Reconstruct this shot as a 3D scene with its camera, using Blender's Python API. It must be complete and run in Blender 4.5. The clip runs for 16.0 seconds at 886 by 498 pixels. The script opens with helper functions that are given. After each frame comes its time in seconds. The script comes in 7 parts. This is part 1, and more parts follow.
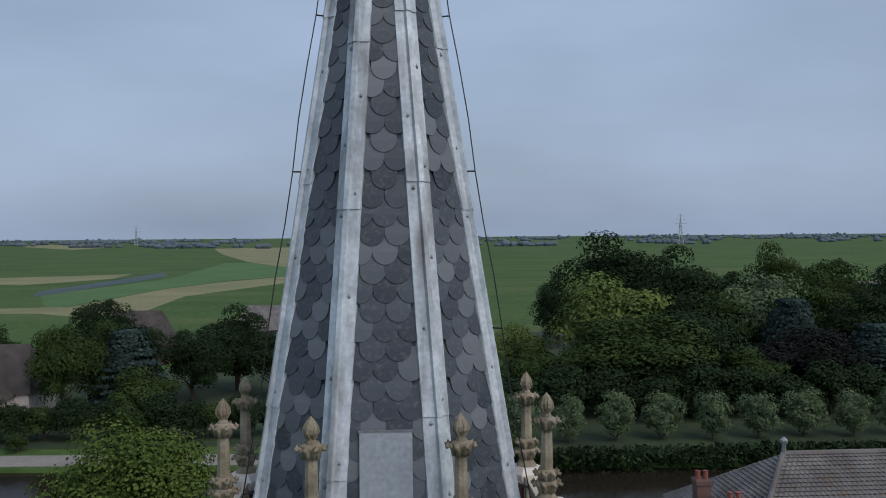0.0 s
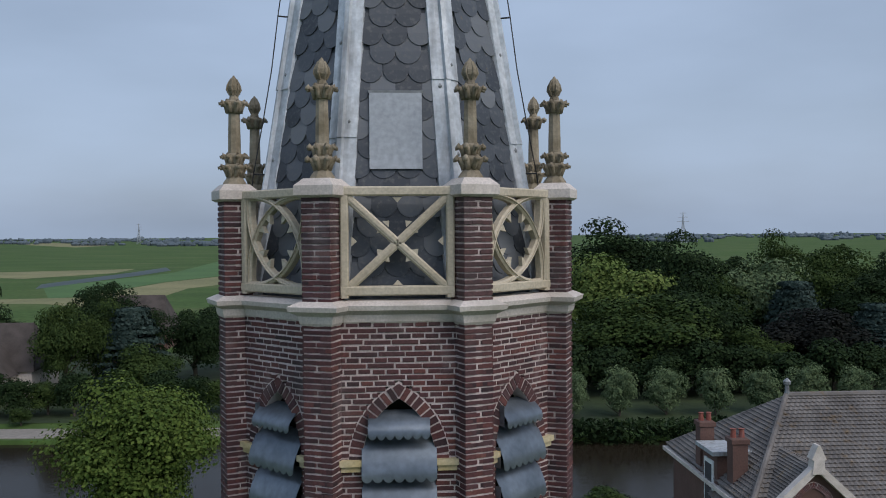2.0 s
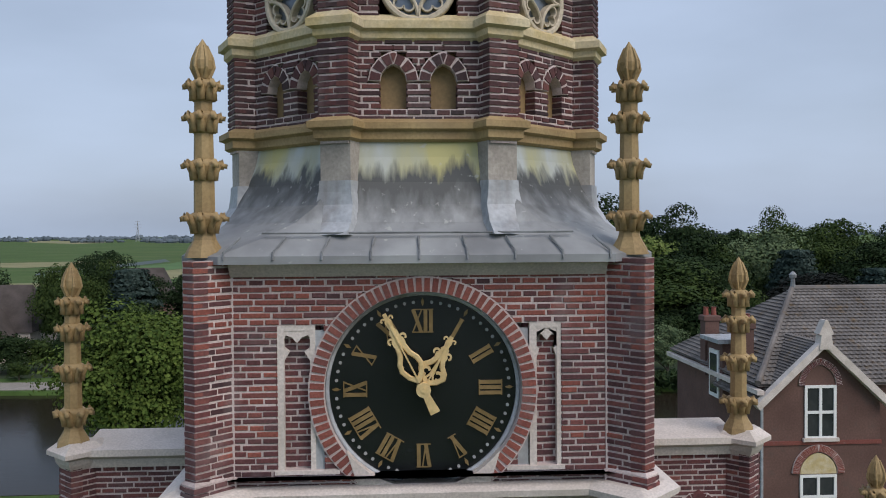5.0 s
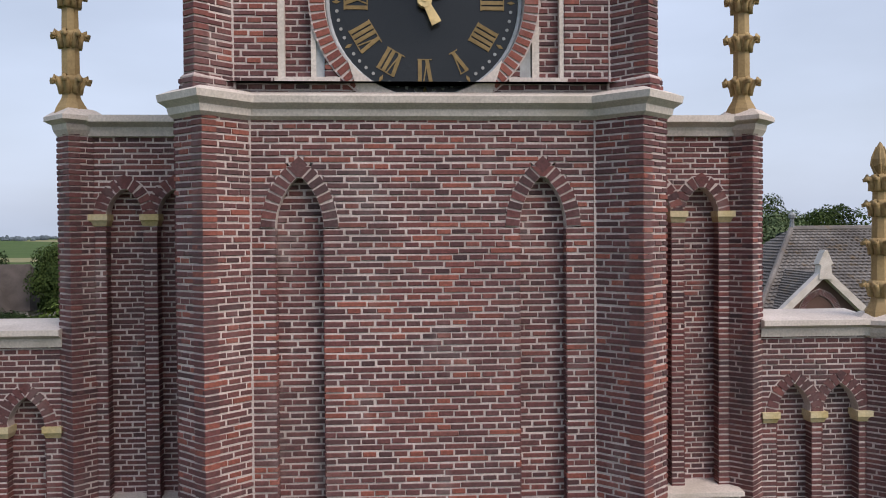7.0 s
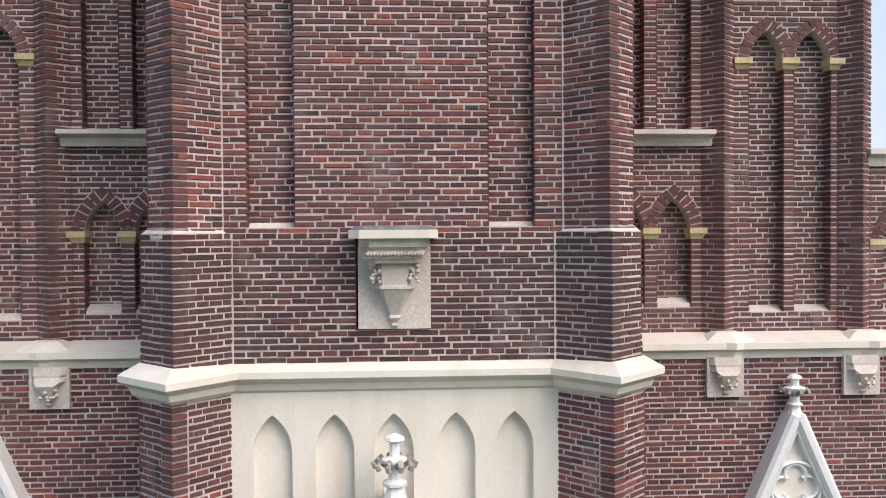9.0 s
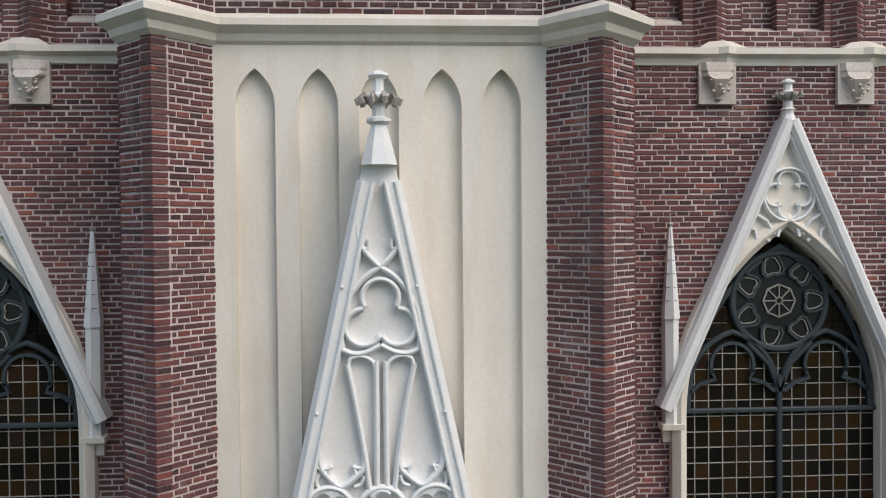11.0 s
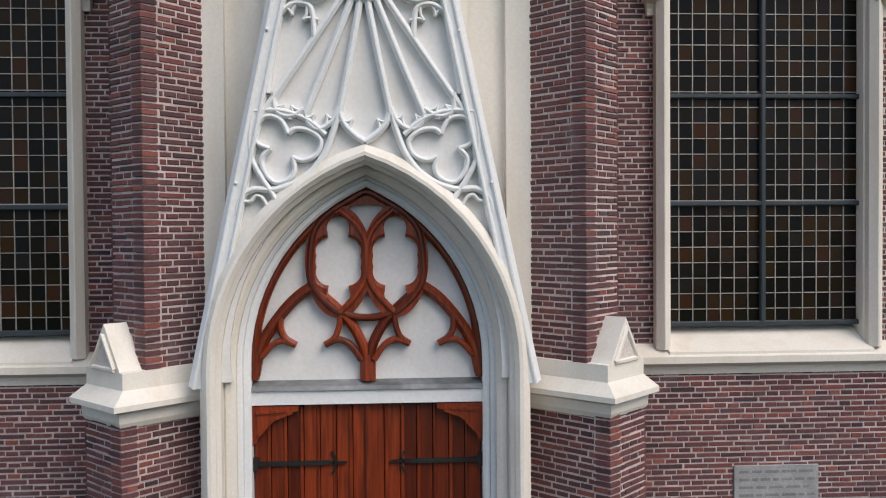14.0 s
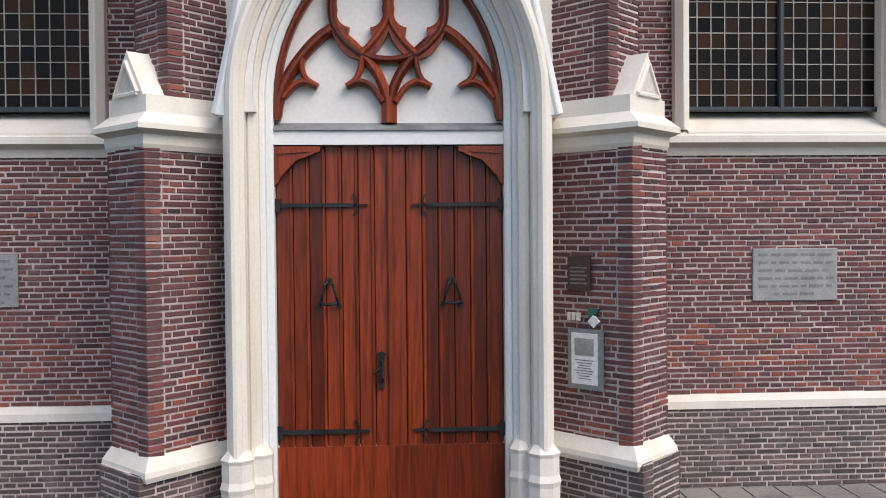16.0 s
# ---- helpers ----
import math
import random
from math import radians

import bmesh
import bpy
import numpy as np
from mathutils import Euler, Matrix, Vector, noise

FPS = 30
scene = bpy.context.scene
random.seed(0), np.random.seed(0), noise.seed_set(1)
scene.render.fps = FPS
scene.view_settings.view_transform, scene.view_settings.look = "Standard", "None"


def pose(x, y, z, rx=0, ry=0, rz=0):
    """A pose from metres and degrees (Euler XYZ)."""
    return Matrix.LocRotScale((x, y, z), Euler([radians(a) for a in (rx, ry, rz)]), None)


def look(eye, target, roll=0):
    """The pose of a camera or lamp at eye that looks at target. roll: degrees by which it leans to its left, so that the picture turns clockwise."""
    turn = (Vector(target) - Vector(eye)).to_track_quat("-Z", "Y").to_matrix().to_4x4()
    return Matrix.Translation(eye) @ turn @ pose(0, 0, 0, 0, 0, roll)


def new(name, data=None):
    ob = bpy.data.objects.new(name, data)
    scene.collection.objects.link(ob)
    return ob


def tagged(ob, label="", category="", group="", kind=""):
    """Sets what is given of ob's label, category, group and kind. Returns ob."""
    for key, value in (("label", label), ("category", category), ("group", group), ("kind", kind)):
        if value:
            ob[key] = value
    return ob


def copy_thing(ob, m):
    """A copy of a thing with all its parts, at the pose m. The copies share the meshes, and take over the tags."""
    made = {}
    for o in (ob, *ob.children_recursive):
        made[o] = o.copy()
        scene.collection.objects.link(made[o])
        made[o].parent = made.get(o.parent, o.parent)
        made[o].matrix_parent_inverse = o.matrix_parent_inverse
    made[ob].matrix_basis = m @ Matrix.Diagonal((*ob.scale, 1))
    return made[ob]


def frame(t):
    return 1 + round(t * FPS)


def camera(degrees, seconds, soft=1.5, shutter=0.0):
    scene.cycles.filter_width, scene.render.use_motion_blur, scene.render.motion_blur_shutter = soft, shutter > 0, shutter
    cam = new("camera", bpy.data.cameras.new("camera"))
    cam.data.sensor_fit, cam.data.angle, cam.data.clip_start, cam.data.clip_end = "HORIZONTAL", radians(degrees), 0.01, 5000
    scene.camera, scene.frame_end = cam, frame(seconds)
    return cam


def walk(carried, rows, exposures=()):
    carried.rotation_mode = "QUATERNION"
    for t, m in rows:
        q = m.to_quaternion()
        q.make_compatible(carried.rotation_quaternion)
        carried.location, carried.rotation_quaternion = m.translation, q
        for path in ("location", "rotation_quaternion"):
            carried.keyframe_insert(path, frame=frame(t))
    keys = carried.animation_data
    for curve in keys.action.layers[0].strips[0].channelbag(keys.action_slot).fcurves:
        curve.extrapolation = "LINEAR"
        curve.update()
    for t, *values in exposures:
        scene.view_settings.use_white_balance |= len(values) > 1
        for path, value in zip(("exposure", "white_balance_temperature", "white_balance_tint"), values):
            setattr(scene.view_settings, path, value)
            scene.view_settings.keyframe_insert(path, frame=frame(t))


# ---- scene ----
cam = camera(52.95, 16.0, 1.0)
PATH = [
    (0.0, pose(0.041, -8.858, 25.218, 88.910, 0.452, -3.451)),
    (0.5, pose(0.024, -8.915, 24.542, 88.927, 0.415, -3.407)),
    (1.0, pose(0.014, -8.987, 23.803, 88.911, 0.403, -3.356)),
    (1.5, pose(0.000, -8.996, 23.052, 88.923, 0.375, -3.312)),
    (2.0, pose(-0.048, -8.980, 22.251, 88.887, 0.414, -3.300)),
    (2.5, pose(-0.089, -8.907, 21.482, 88.920, 0.410, -3.255)),
    (3.0, pose(-0.155, -8.827, 20.553, 88.914, 0.435, -3.246)),
    (5.5, pose(-0.231, -8.586, 15.979, 88.888, 0.355, -3.412)),
    (6.0, pose(-0.212, -8.586, 15.240, 88.897, 0.355, -3.448)),
    (6.5, pose(-0.216, -8.598, 14.581, 88.914, 0.377, -3.432)),
    (7.0, pose(-0.272, -8.585, 13.827, 88.892, 0.405, -3.468)),
    (7.5, pose(-0.340, -8.561, 13.029, 88.843, 0.392, -3.458)),
    (8.0, pose(-0.302, -8.601, 12.131, 88.806, 0.346, -3.449)),
    (8.5, pose(-0.199, -8.652, 11.314, 88.852, 0.385, -3.477)),
    (9.0, pose(-0.050, -8.684, 10.481, 88.887, 0.362, -3.507)),
    (11.5, pose(0.056, -8.602, 7.153, 88.853, 0.498, -3.591)),
    (12.0, pose(0.090, -8.666, 6.423, 88.843, 0.451, -3.549)),
    (12.5, pose(0.112, -8.705, 5.815, 88.853, 0.437, -3.520)),
    (13.0, pose(0.129, -8.746, 5.161, 88.850, 0.441, -3.514)),
    (13.5, pose(0.135, -8.742, 4.587, 88.852, 0.458, -3.517)),
    (14.0, pose(0.145, -8.735, 3.998, 88.821, 0.412, -3.525)),
    (14.5, pose(0.110, -8.724, 3.481, 88.830, 0.420, -3.494)),
    (15.0, pose(0.057, -8.719, 2.950, 88.844, 0.462, -3.414)),
    (15.5, pose(0.008, -8.722, 2.475, 88.861, 0.487, -3.350)),
    (16.0, pose(-0.010, -8.771, 2.012, 88.859, 0.475, -3.308)),
]
EXPOSURES = [(0.0, -0.03, 6500, 10), (1.5, 0.03, 6550, 10), (3.0, 0.18, 6700, 11), (5.5, 0.38, 6950, 13), (7.0, 0.66, 7300, 16), (8.0, 0.83, 7350, 17), (9.0, 1.0, 7300, 15), (11.5, 0.46, 7150, 12), (13.0, 0.53, 7100, 12), (15.0, 0.7, 7050, 13), (16.0, 0.88, 7000, 13)]
walk(cam, PATH, EXPOSURES)
LOW = -0.25   # the lower storeys, set against the upper ones
# ---- light ----
world = bpy.data.worlds.new("sky")
scene.world = world
world.use_nodes = True
wn, wl = world.node_tree.nodes, world.node_tree.links
for n in list(wn):
    wn.remove(n)
w_out = wn.new("ShaderNodeOutputWorld")
w_bg = wn.new("ShaderNodeBackground")
w_sky = wn.new("ShaderNodeTexSky")
w_sky.sky_type = "NISHITA"
w_sky.sun_disc = False
w_sky.sun_elevation = radians(48)
w_sky.sun_rotation = radians(125)
w_sky.dust_density = 3.0
w_co = wn.new("ShaderNodeTexCoord")
w_map = wn.new("ShaderNodeMapping")
w_map.inputs["Scale"].default_value = (1.0, 1.0, 3.2)
w_noise = wn.new("ShaderNodeTexNoise")
w_noise.inputs["Scale"].default_value = 2.3
w_noise.inputs["Detail"].default_value = 6.0
w_noise.inputs["Roughness"].default_value = 0.45
w_ramp = wn.new("ShaderNodeValToRGB")
w_ramp.color_ramp.elements[0].position, w_ramp.color_ramp.elements[0].color = 0.3, (0.45, 0.45, 0.45, 1)
w_ramp.color_ramp.elements[1].position, w_ramp.color_ramp.elements[1].color = 0.72, (0.74, 0.74, 0.74, 1)
w_mix = wn.new("ShaderNodeMix")
w_mix.data_type = "RGBA"
CLOUD = (8.0, 10.2, 14.0, 1)
w_mix.inputs[7].default_value = CLOUD
wl.new(w_co.outputs["Generated"], w_map.inputs["Vector"])
wl.new(w_map.outputs["Vector"], w_noise.inputs["Vector"])
wl.new(w_noise.outputs["Fac"], w_ramp.inputs["Fac"])
wl.new(w_ramp.outputs["Color"], w_mix.inputs["Factor"])
wl.new(w_sky.outputs["Color"], w_mix.inputs[6])
wl.new(w_mix.outputs[2], w_bg.inputs["Color"])
wl.new(w_bg.outputs["Background"], w_out.inputs["Surface"])
w_bg.inputs["Strength"].default_value = 0.06
sun = new("sun", bpy.data.lights.new("sun", "SUN"))
sun.data.energy, sun.data.angle, sun.data.color = 1.5, radians(42), (1.0, 0.935, 0.895)
sun.matrix_world = look((5.4, -6.4, 8.2), (0, 0, 0))


# ---- materials ----
def tree_of(name):
    m = bpy.data.materials.new(name)
    m.use_nodes = True
    return m, m.node_tree.nodes, m.node_tree.links, m.node_tree.nodes["Principled BSDF"]


def noise_fac(nt, nl, scale, detail=4.0, coords="Object", stretch=None):
    co = nt.new("ShaderNodeTexCoord")
    nz = nt.new("ShaderNodeTexNoise")
    nz.inputs["Scale"].default_value, nz.inputs["Detail"].default_value = scale, detail
    if coords == "World":
        src = nt.new("ShaderNodeNewGeometry").outputs["Position"]
    else:
        src = co.outputs[coords]
    if stretch:
        mp = nt.new("ShaderNodeMapping")
        mp.inputs["Scale"].default_value = stretch
        nl.new(src, mp.inputs["Vector"])
        src = mp.outputs["Vector"]
    nl.new(src, nz.inputs["Vector"])
    return nz.outputs["Fac"]


def ramp(nt, nl, fac, stops):
    r = nt.new("ShaderNodeValToRGB")
    el = r.color_ramp.elements
    while len(el) < len(stops):
        el.new(0.5)
    for e, (p, c) in zip(el, stops):
        e.position, e.color = p, (*c, 1)
    nl.new(fac, r.inputs["Fac"])
    return r.outputs["Color"]


def mixed(nt, nl, fac, a, b, mode="MIX"):
    m = nt.new("ShaderNodeMix")
    m.data_type, m.blend_type = "RGBA", mode
    for v, k in ((fac, 0), (a, 6), (b, 7)):
        if isinstance(v, (int, float)):
            m.inputs[k].default_value = v
        elif isinstance(v, tuple):
            m.inputs[k].default_value = (*v, 1)
        else:
            nl.new(v, m.inputs[k])
    return m.outputs[2]


def bump(nt, nl, bs, fac, strength, distance=0.01):
    b = nt.new("ShaderNodeBump")
    b.inputs["Strength"].default_value, b.inputs["Distance"].default_value = strength, distance
    nl.new(fac, b.inputs["Height"])
    nl.new(b.outputs["Normal"], bs.inputs["Normal"])


def surface(name, c1, c2, rough=0.7, fine=30.0, coarse=1.5, stain=None, metal=0.0, relief=0.3, streak=False, depth=0.004, grit=1.0):
    """Two tones mixed by a coarse noise, a fine grain, optional stain colour in streaks."""
    m, nt, nl, bs = tree_of(name)
    big = noise_fac(nt, nl, coarse, 5, "World")
    small = noise_fac(nt, nl, fine, 4, "World")
    col = ramp(nt, nl, big, [(0.35, c1), (0.65, c2)])
    grain = ramp(nt, nl, small, [(0.3, (1 - 0.18 * grit,) * 3), (0.7, (1 + 0.1 * grit,) * 3)])
    col = mixed(nt, nl, 1.0, col, grain, "MULTIPLY")
    if stain:
        s = noise_fac(nt, nl, 2.2, 8, "World", (2.2, 2.2, 0.35) if streak else None)
        lo = 0.5 if streak else 0.56
        f = ramp(nt, nl, s, [(lo, (0, 0, 0)), (lo + 0.2, (0.75 if grit > 0.5 else 0.4,) * 3)])
        col = mixed(nt, nl, f, col, stain)
    nl.new(col, bs.inputs["Base Color"])
    bs.inputs["Roughness"].default_value, bs.inputs["Metallic"].default_value = rough, metal
    bump(nt, nl, bs, small, relief, depth)
    return m


def brick_material(name, stops, tint):
    m, nt, nl, bs = tree_of(name)
    info = nt.new("ShaderNodeObjectInfo")
    geo = nt.new("ShaderNodeNewGeometry")
    add = nt.new("ShaderNodeMath")
    add.operation = "ADD"
    nl.new(info.outputs["Random"], add.inputs[0])
    nl.new(geo.outputs["Random Per Island"], add.inputs[1])
    fr = nt.new("ShaderNodeMath")
    fr.operation = "FRACT"
    nl.new(add.outputs[0], fr.inputs[0])
    col = ramp(nt, nl, fr.outputs[0], stops)
    zone = noise_fac(nt, nl, 0.55, 3, "World")
    col = mixed(nt, nl, ramp(nt, nl, zone, [(0.4, (0, 0, 0)), (0.62, (0.55, 0.55, 0.55))]), col, tint, "MIX")
    soot = noise_fac(nt, nl, 1.1, 6, "World")
    col = mixed(nt, nl, ramp(nt, nl, soot, [(0.55, (0, 0, 0)), (0.75, (0.6, 0.6, 0.6))]), col, (0.05, 0.045, 0.05))
    g = noise_fac(nt, nl, 45, 5, "World")
    col = mixed(nt, nl, 1.0, col, ramp(nt, nl, g, [(0.3, (0.7, 0.7, 0.7)), (0.72, (1.25, 1.2, 1.2))]), "MULTIPLY")
    pale = noise_fac(nt, nl, 3.2, 6, "World", (1, 1, 0.5))
    col = mixed(nt, nl, ramp(nt, nl, pale, [(0.58, (0, 0, 0)), (0.78, (0.4, 0.4, 0.4))]), col, (0.3, 0.255, 0.25))
    nl.new(col, bs.inputs["Base Color"])
    bs.inputs["Roughness"].default_value = 0.82
    bump(nt, nl, bs, g, 0.5, 0.004)
    return m


STOPS = [(0.0, (0.05, 0.026, 0.031)), (0.22, (0.105, 0.038, 0.041)), (0.5, (0.15, 0.05, 0.05)), (0.68, (0.115, 0.055, 0.059)), (0.86, (0.175, 0.058, 0.054)), (1.0, (0.23, 0.08, 0.066))]
STOPS_RED = [(0.0, (0.16, 0.05, 0.042)), (0.5, (0.22, 0.068, 0.054)), (1.0, (0.28, 0.09, 0.068))]
BRICK = brick_material("brick", STOPS, (0.125, 0.06, 0.06))
STOPS_DARK = [(p, tuple(v * f for v, f in zip(c, (0.66, 0.7, 0.72)))) for p, c in STOPS]
BRICK_DARK = brick_material("dark_brick", STOPS_DARK, (0.085, 0.05, 0.048))
BRICK_GREY = brick_material("grey_brick", [(0.0, (0.06, 0.05, 0.046)), (0.5, (0.11, 0.085, 0.078)), (1.0, (0.16, 0.11, 0.1))], (0.1, 0.085, 0.08))
BRICK_RED = brick_material("red_brick", STOPS_RED, (0.27, 0.085, 0.06))
MORTAR = surface("mortar", (0.46, 0.385, 0.37), (0.64, 0.55, 0.53), 0.95, 60, 1.2, (0.28, 0.235, 0.228))
CREAM = surface("cream_paint", (0.74, 0.7, 0.62), (0.8, 0.76, 0.69), 0.6, 40, 1.0, (0.6, 0.52, 0.4), streak=True, relief=0.1, grit=0.3)
LIME = surface("lime_white", (0.72, 0.71, 0.69), (0.79, 0.785, 0.77), 0.7, 30, 1.2, (0.6, 0.57, 0.51), relief=0.25, grit=0.3)
WHITE = surface("white_paint", (0.74, 0.77, 0.78), (0.8, 0.81, 0.8), 0.5, 35, 1.3, (0.7, 0.66, 0.58), relief=0.08, grit=0.3)
STONE = surface("painted_stone", (0.56, 0.5, 0.455), (0.68, 0.62, 0.575), 0.7, 50, 2.0, (0.42, 0.38, 0.32), relief=0.3)
GREYSTONE = surface("grey_stone", (0.3, 0.28, 0.25), (0.44, 0.41, 0.37), 0.85, 40, 3.0, (0.16, 0.14, 0.12), relief=0.5)
WEATHERED = surface("weathered_stone", (0.2, 0.165, 0.11), (0.36, 0.31, 0.23), 0.9, 35, 5.0, (0.09, 0.075, 0.055), relief=0.6, depth=0.01)
OCHRE = surface("ochre_paint", (0.29, 0.2, 0.09), (0.4, 0.29, 0.14), 0.7, 40, 3.0, (0.3, 0.22, 0.12), relief=0.3)
YELLOW = surface("yellow_stone", (0.52, 0.41, 0.2), (0.62, 0.54, 0.36), 0.75, 40, 4.0, (0.4, 0.34, 0.24), relief=0.3)
BEIGE = surface("beige_paint", (0.5, 0.435, 0.325), (0.58, 0.515, 0.405), 0.6, 40, 2.0, (0.4, 0.35, 0.26), relief=0.2)
BUFF = surface("buff_board", (0.22, 0.15, 0.07), (0.28, 0.19, 0.09), 0.7, 30, 3.0, relief=0.2)
LEAD = surface("lead_sheet", (0.17, 0.18, 0.19), (0.3, 0.32, 0.33), 0.55, 18, 1.6, (0.09, 0.1, 0.1), 0.35, 0.3, streak=True)


def stained_lead():
    """Lead with pale and yellowish run-off above and dark ragged streaks."""
    m, nt, nl, bs = tree_of("stained_lead")
    base = ramp(nt, nl, noise_fac(nt, nl, 1.8, 5, "World"), [(0.35, (0.2, 0.21, 0.22)), (0.65, (0.34, 0.36, 0.37))])
    sep = nt.new("ShaderNodeSeparateXYZ")
    nl.new(nt.new("ShaderNodeNewGeometry").outputs["Position"], sep.inputs[0])
    rag = nt.new("ShaderNodeMath")
    rag.operation = "MULTIPLY_ADD"
    nl.new(noise_fac(nt, nl, 9.0, 5, "World", (1, 1, 0.12)), rag.inputs[0])
    rag.inputs[1].default_value = 0.55
    nl.new(sep.outputs["Z"], rag.inputs[2])
    up = nt.new("ShaderNodeMapRange")
    up.inputs["From Min"].default_value, up.inputs["From Max"].default_value = 17.5, 17.62
    nl.new(rag.outputs[0], up.inputs["Value"])
    wash = ramp(nt, nl, noise_fac(nt, nl, 2.6, 4, "World", (1, 1, 0.3)), [(0.35, (0.5, 0.55, 0.56)), (0.52, (0.44, 0.45, 0.33)), (0.65, (0.5, 0.47, 0.22))])
    mid = nt.new("ShaderNodeMapRange")
    mid.inputs["From Min"].default_value, mid.inputs["From Max"].default_value = 17.12, 17.42
    nl.new(rag.outputs[0], mid.inputs["Value"])
    col = mixed(nt, nl, mid.outputs[0], base, (0.09, 0.095, 0.095))
    col = mixed(nt, nl, up.outputs[0], col, wash)
    spots = noise_fac(nt, nl, 14, 4, "World")
    col = mixed(nt, nl, ramp(nt, nl, spots, [(0.66, (0, 0, 0)), (0.72, (0.5, 0.5, 0.5))]), col, (0.5, 0.52, 0.5))
    nl.new(col, bs.inputs["Base Color"])
    bs.inputs["Roughness"].default_value, bs.inputs["Metallic"].default_value = 0.6, 0.2
    bump(nt, nl, bs, spots, 0.2, 0.004)
    return m


LEAD_STAINED = stained_lead()
LEAD_PALE = surface("pale_lead", (0.33, 0.36, 0.39), (0.48, 0.51, 0.54), 0.6, 22, 2.5, (0.2, 0.18, 0.16), 0.1, 0.3, streak=True)
HIP_LEAD = surface("white_lead", (0.46, 0.5, 0.54), (0.68, 0.72, 0.76), 0.5, 22, 3.5, (0.16, 0.15, 0.14), 0.15, 0.4, streak=True)
ZINC = surface("zinc_sheet", (0.13, 0.158, 0.19), (0.21, 0.245, 0.285), 0.34, 14, 3.0, None, 0.6, 0.15)
HATCH = surface("hatch_metal", (0.3, 0.33, 0.36), (0.38, 0.41, 0.44), 0.5, 20, 2.0, None, 0.3, 0.1)
IRON = surface("black_iron", (0.012, 0.013, 0.014), (0.03, 0.03, 0.03), 0.5, 60, 4.0, None, 0.3, 0.4)
GOLD = surface("gold_leaf", (0.72, 0.52, 0.24), (0.82, 0.64, 0.34), 0.4, 30, 4.0, (0.55, 0.36, 0.15), 0.2, 0.2)
DULL_GOLD = surface("dull_gold", (0.2, 0.135, 0.05), (0.28, 0.19, 0.08), 0.6, 30, 4.0, None, 0.2, 0.2)
DIAL = surface("black_dial", (0.006, 0.008, 0.009), (0.012, 0.014, 0.015), 0.25, 20, 2.0, None, 0.0, 0.05)
# near-black colour that stands in for the lack of light indoors
DARK = surface("unlit_black", (0.01, 0.01, 0.011), (0.02, 0.02, 0.02), 0.9, 10, 2.0)
STEEL = surface("painted_steel", (0.022, 0.034, 0.042), (0.035, 0.05, 0.06), 0.5, 30, 3.0)
CAME = surface("lead_came", (0.24, 0.23, 0.21), (0.38, 0.365, 0.33), 0.6, 40, 4.0, None, 0.2)
PLAQUE = surface("bluestone", (0.27, 0.28, 0.28), (0.36, 0.37, 0.37), 0.8, 60, 4.0, (0.2, 0.2, 0.2), relief=0.3)
INK = surface("dark_lettering", (0.17, 0.17, 0.17), (0.26, 0.26, 0.26), 0.9, 60, 4.0)


def wood_material(name, c1, c2):
    m, nt, nl, bs = tree_of(name)
    f = noise_fac(nt, nl, 6.0, 8, "World", (9, 9, 0.5))
    col = ramp(nt, nl, f, [(0.3, c1), (0.7, c2)])
    # tone varies by piece; its dark end also paints shading between rounded door battens
    info = nt.new("ShaderNodeObjectInfo")
    col = mixed(nt, nl, 1.0, col, ramp(nt, nl, info.outputs["Random"], [(0, (0.4, 0.36, 0.36)), (0.5, (0.9, 0.88, 0.87)), (1, (1.12, 1.08, 1.05))]), "MULTIPLY")
    nl.new(col, bs.inputs["Base Color"])
    bs.inputs["Roughness"].default_value = 0.36
    bump(nt, nl, bs, f, 0.15, 0.003)
    return m


WOOD = wood_material("varnished_oak", (0.11, 0.016, 0.005), (0.31, 0.048, 0.012))


def slate_material():
    m, nt, nl, bs = tree_of("slate")
    info = nt.new("ShaderNodeObjectInfo")
    geo = nt.new("ShaderNodeNewGeometry")
    add = nt.new("ShaderNodeMath")
    add.operation = "ADD"
    nl.new(info.outputs["Random"], add.inputs[0])
    nl.new(geo.outputs["Random Per Island"], add.inputs[1])
    fr = nt.new("ShaderNodeMath")
    fr.operation = "FRACT"
    nl.new(add.outputs[0], fr.inputs[0])
    col = ramp(nt, nl, fr.outputs[0], [(0, (0.032, 0.039, 0.05)), (0.6, (0.075, 0.086, 0.103)), (1, (0.165, 0.178, 0.195))])
    g = noise_fac(nt, nl, 25, 6, "World")
    col = mixed(nt, nl, ramp(nt, nl, g, [(0.52, (0, 0, 0)), (0.75, (0.5, 0.5, 0.5))]), col, (0.17, 0.17, 0.16))
    lich = noise_fac(nt, nl, 7, 4, "World")
    col = mixed(nt, nl, ramp(nt, nl, lich, [(0.72, (0, 0, 0)), (0.78, (0.6, 0.6, 0.6))]), col, (0.2, 0.13, 0.04))
    nl.new(col, bs.inputs["Base Color"])
    bs.inputs["Roughness"].default_value = 0.45
    bump(nt, nl, bs, g, 0.4, 0.004)
    return m


SLATE = slate_material()


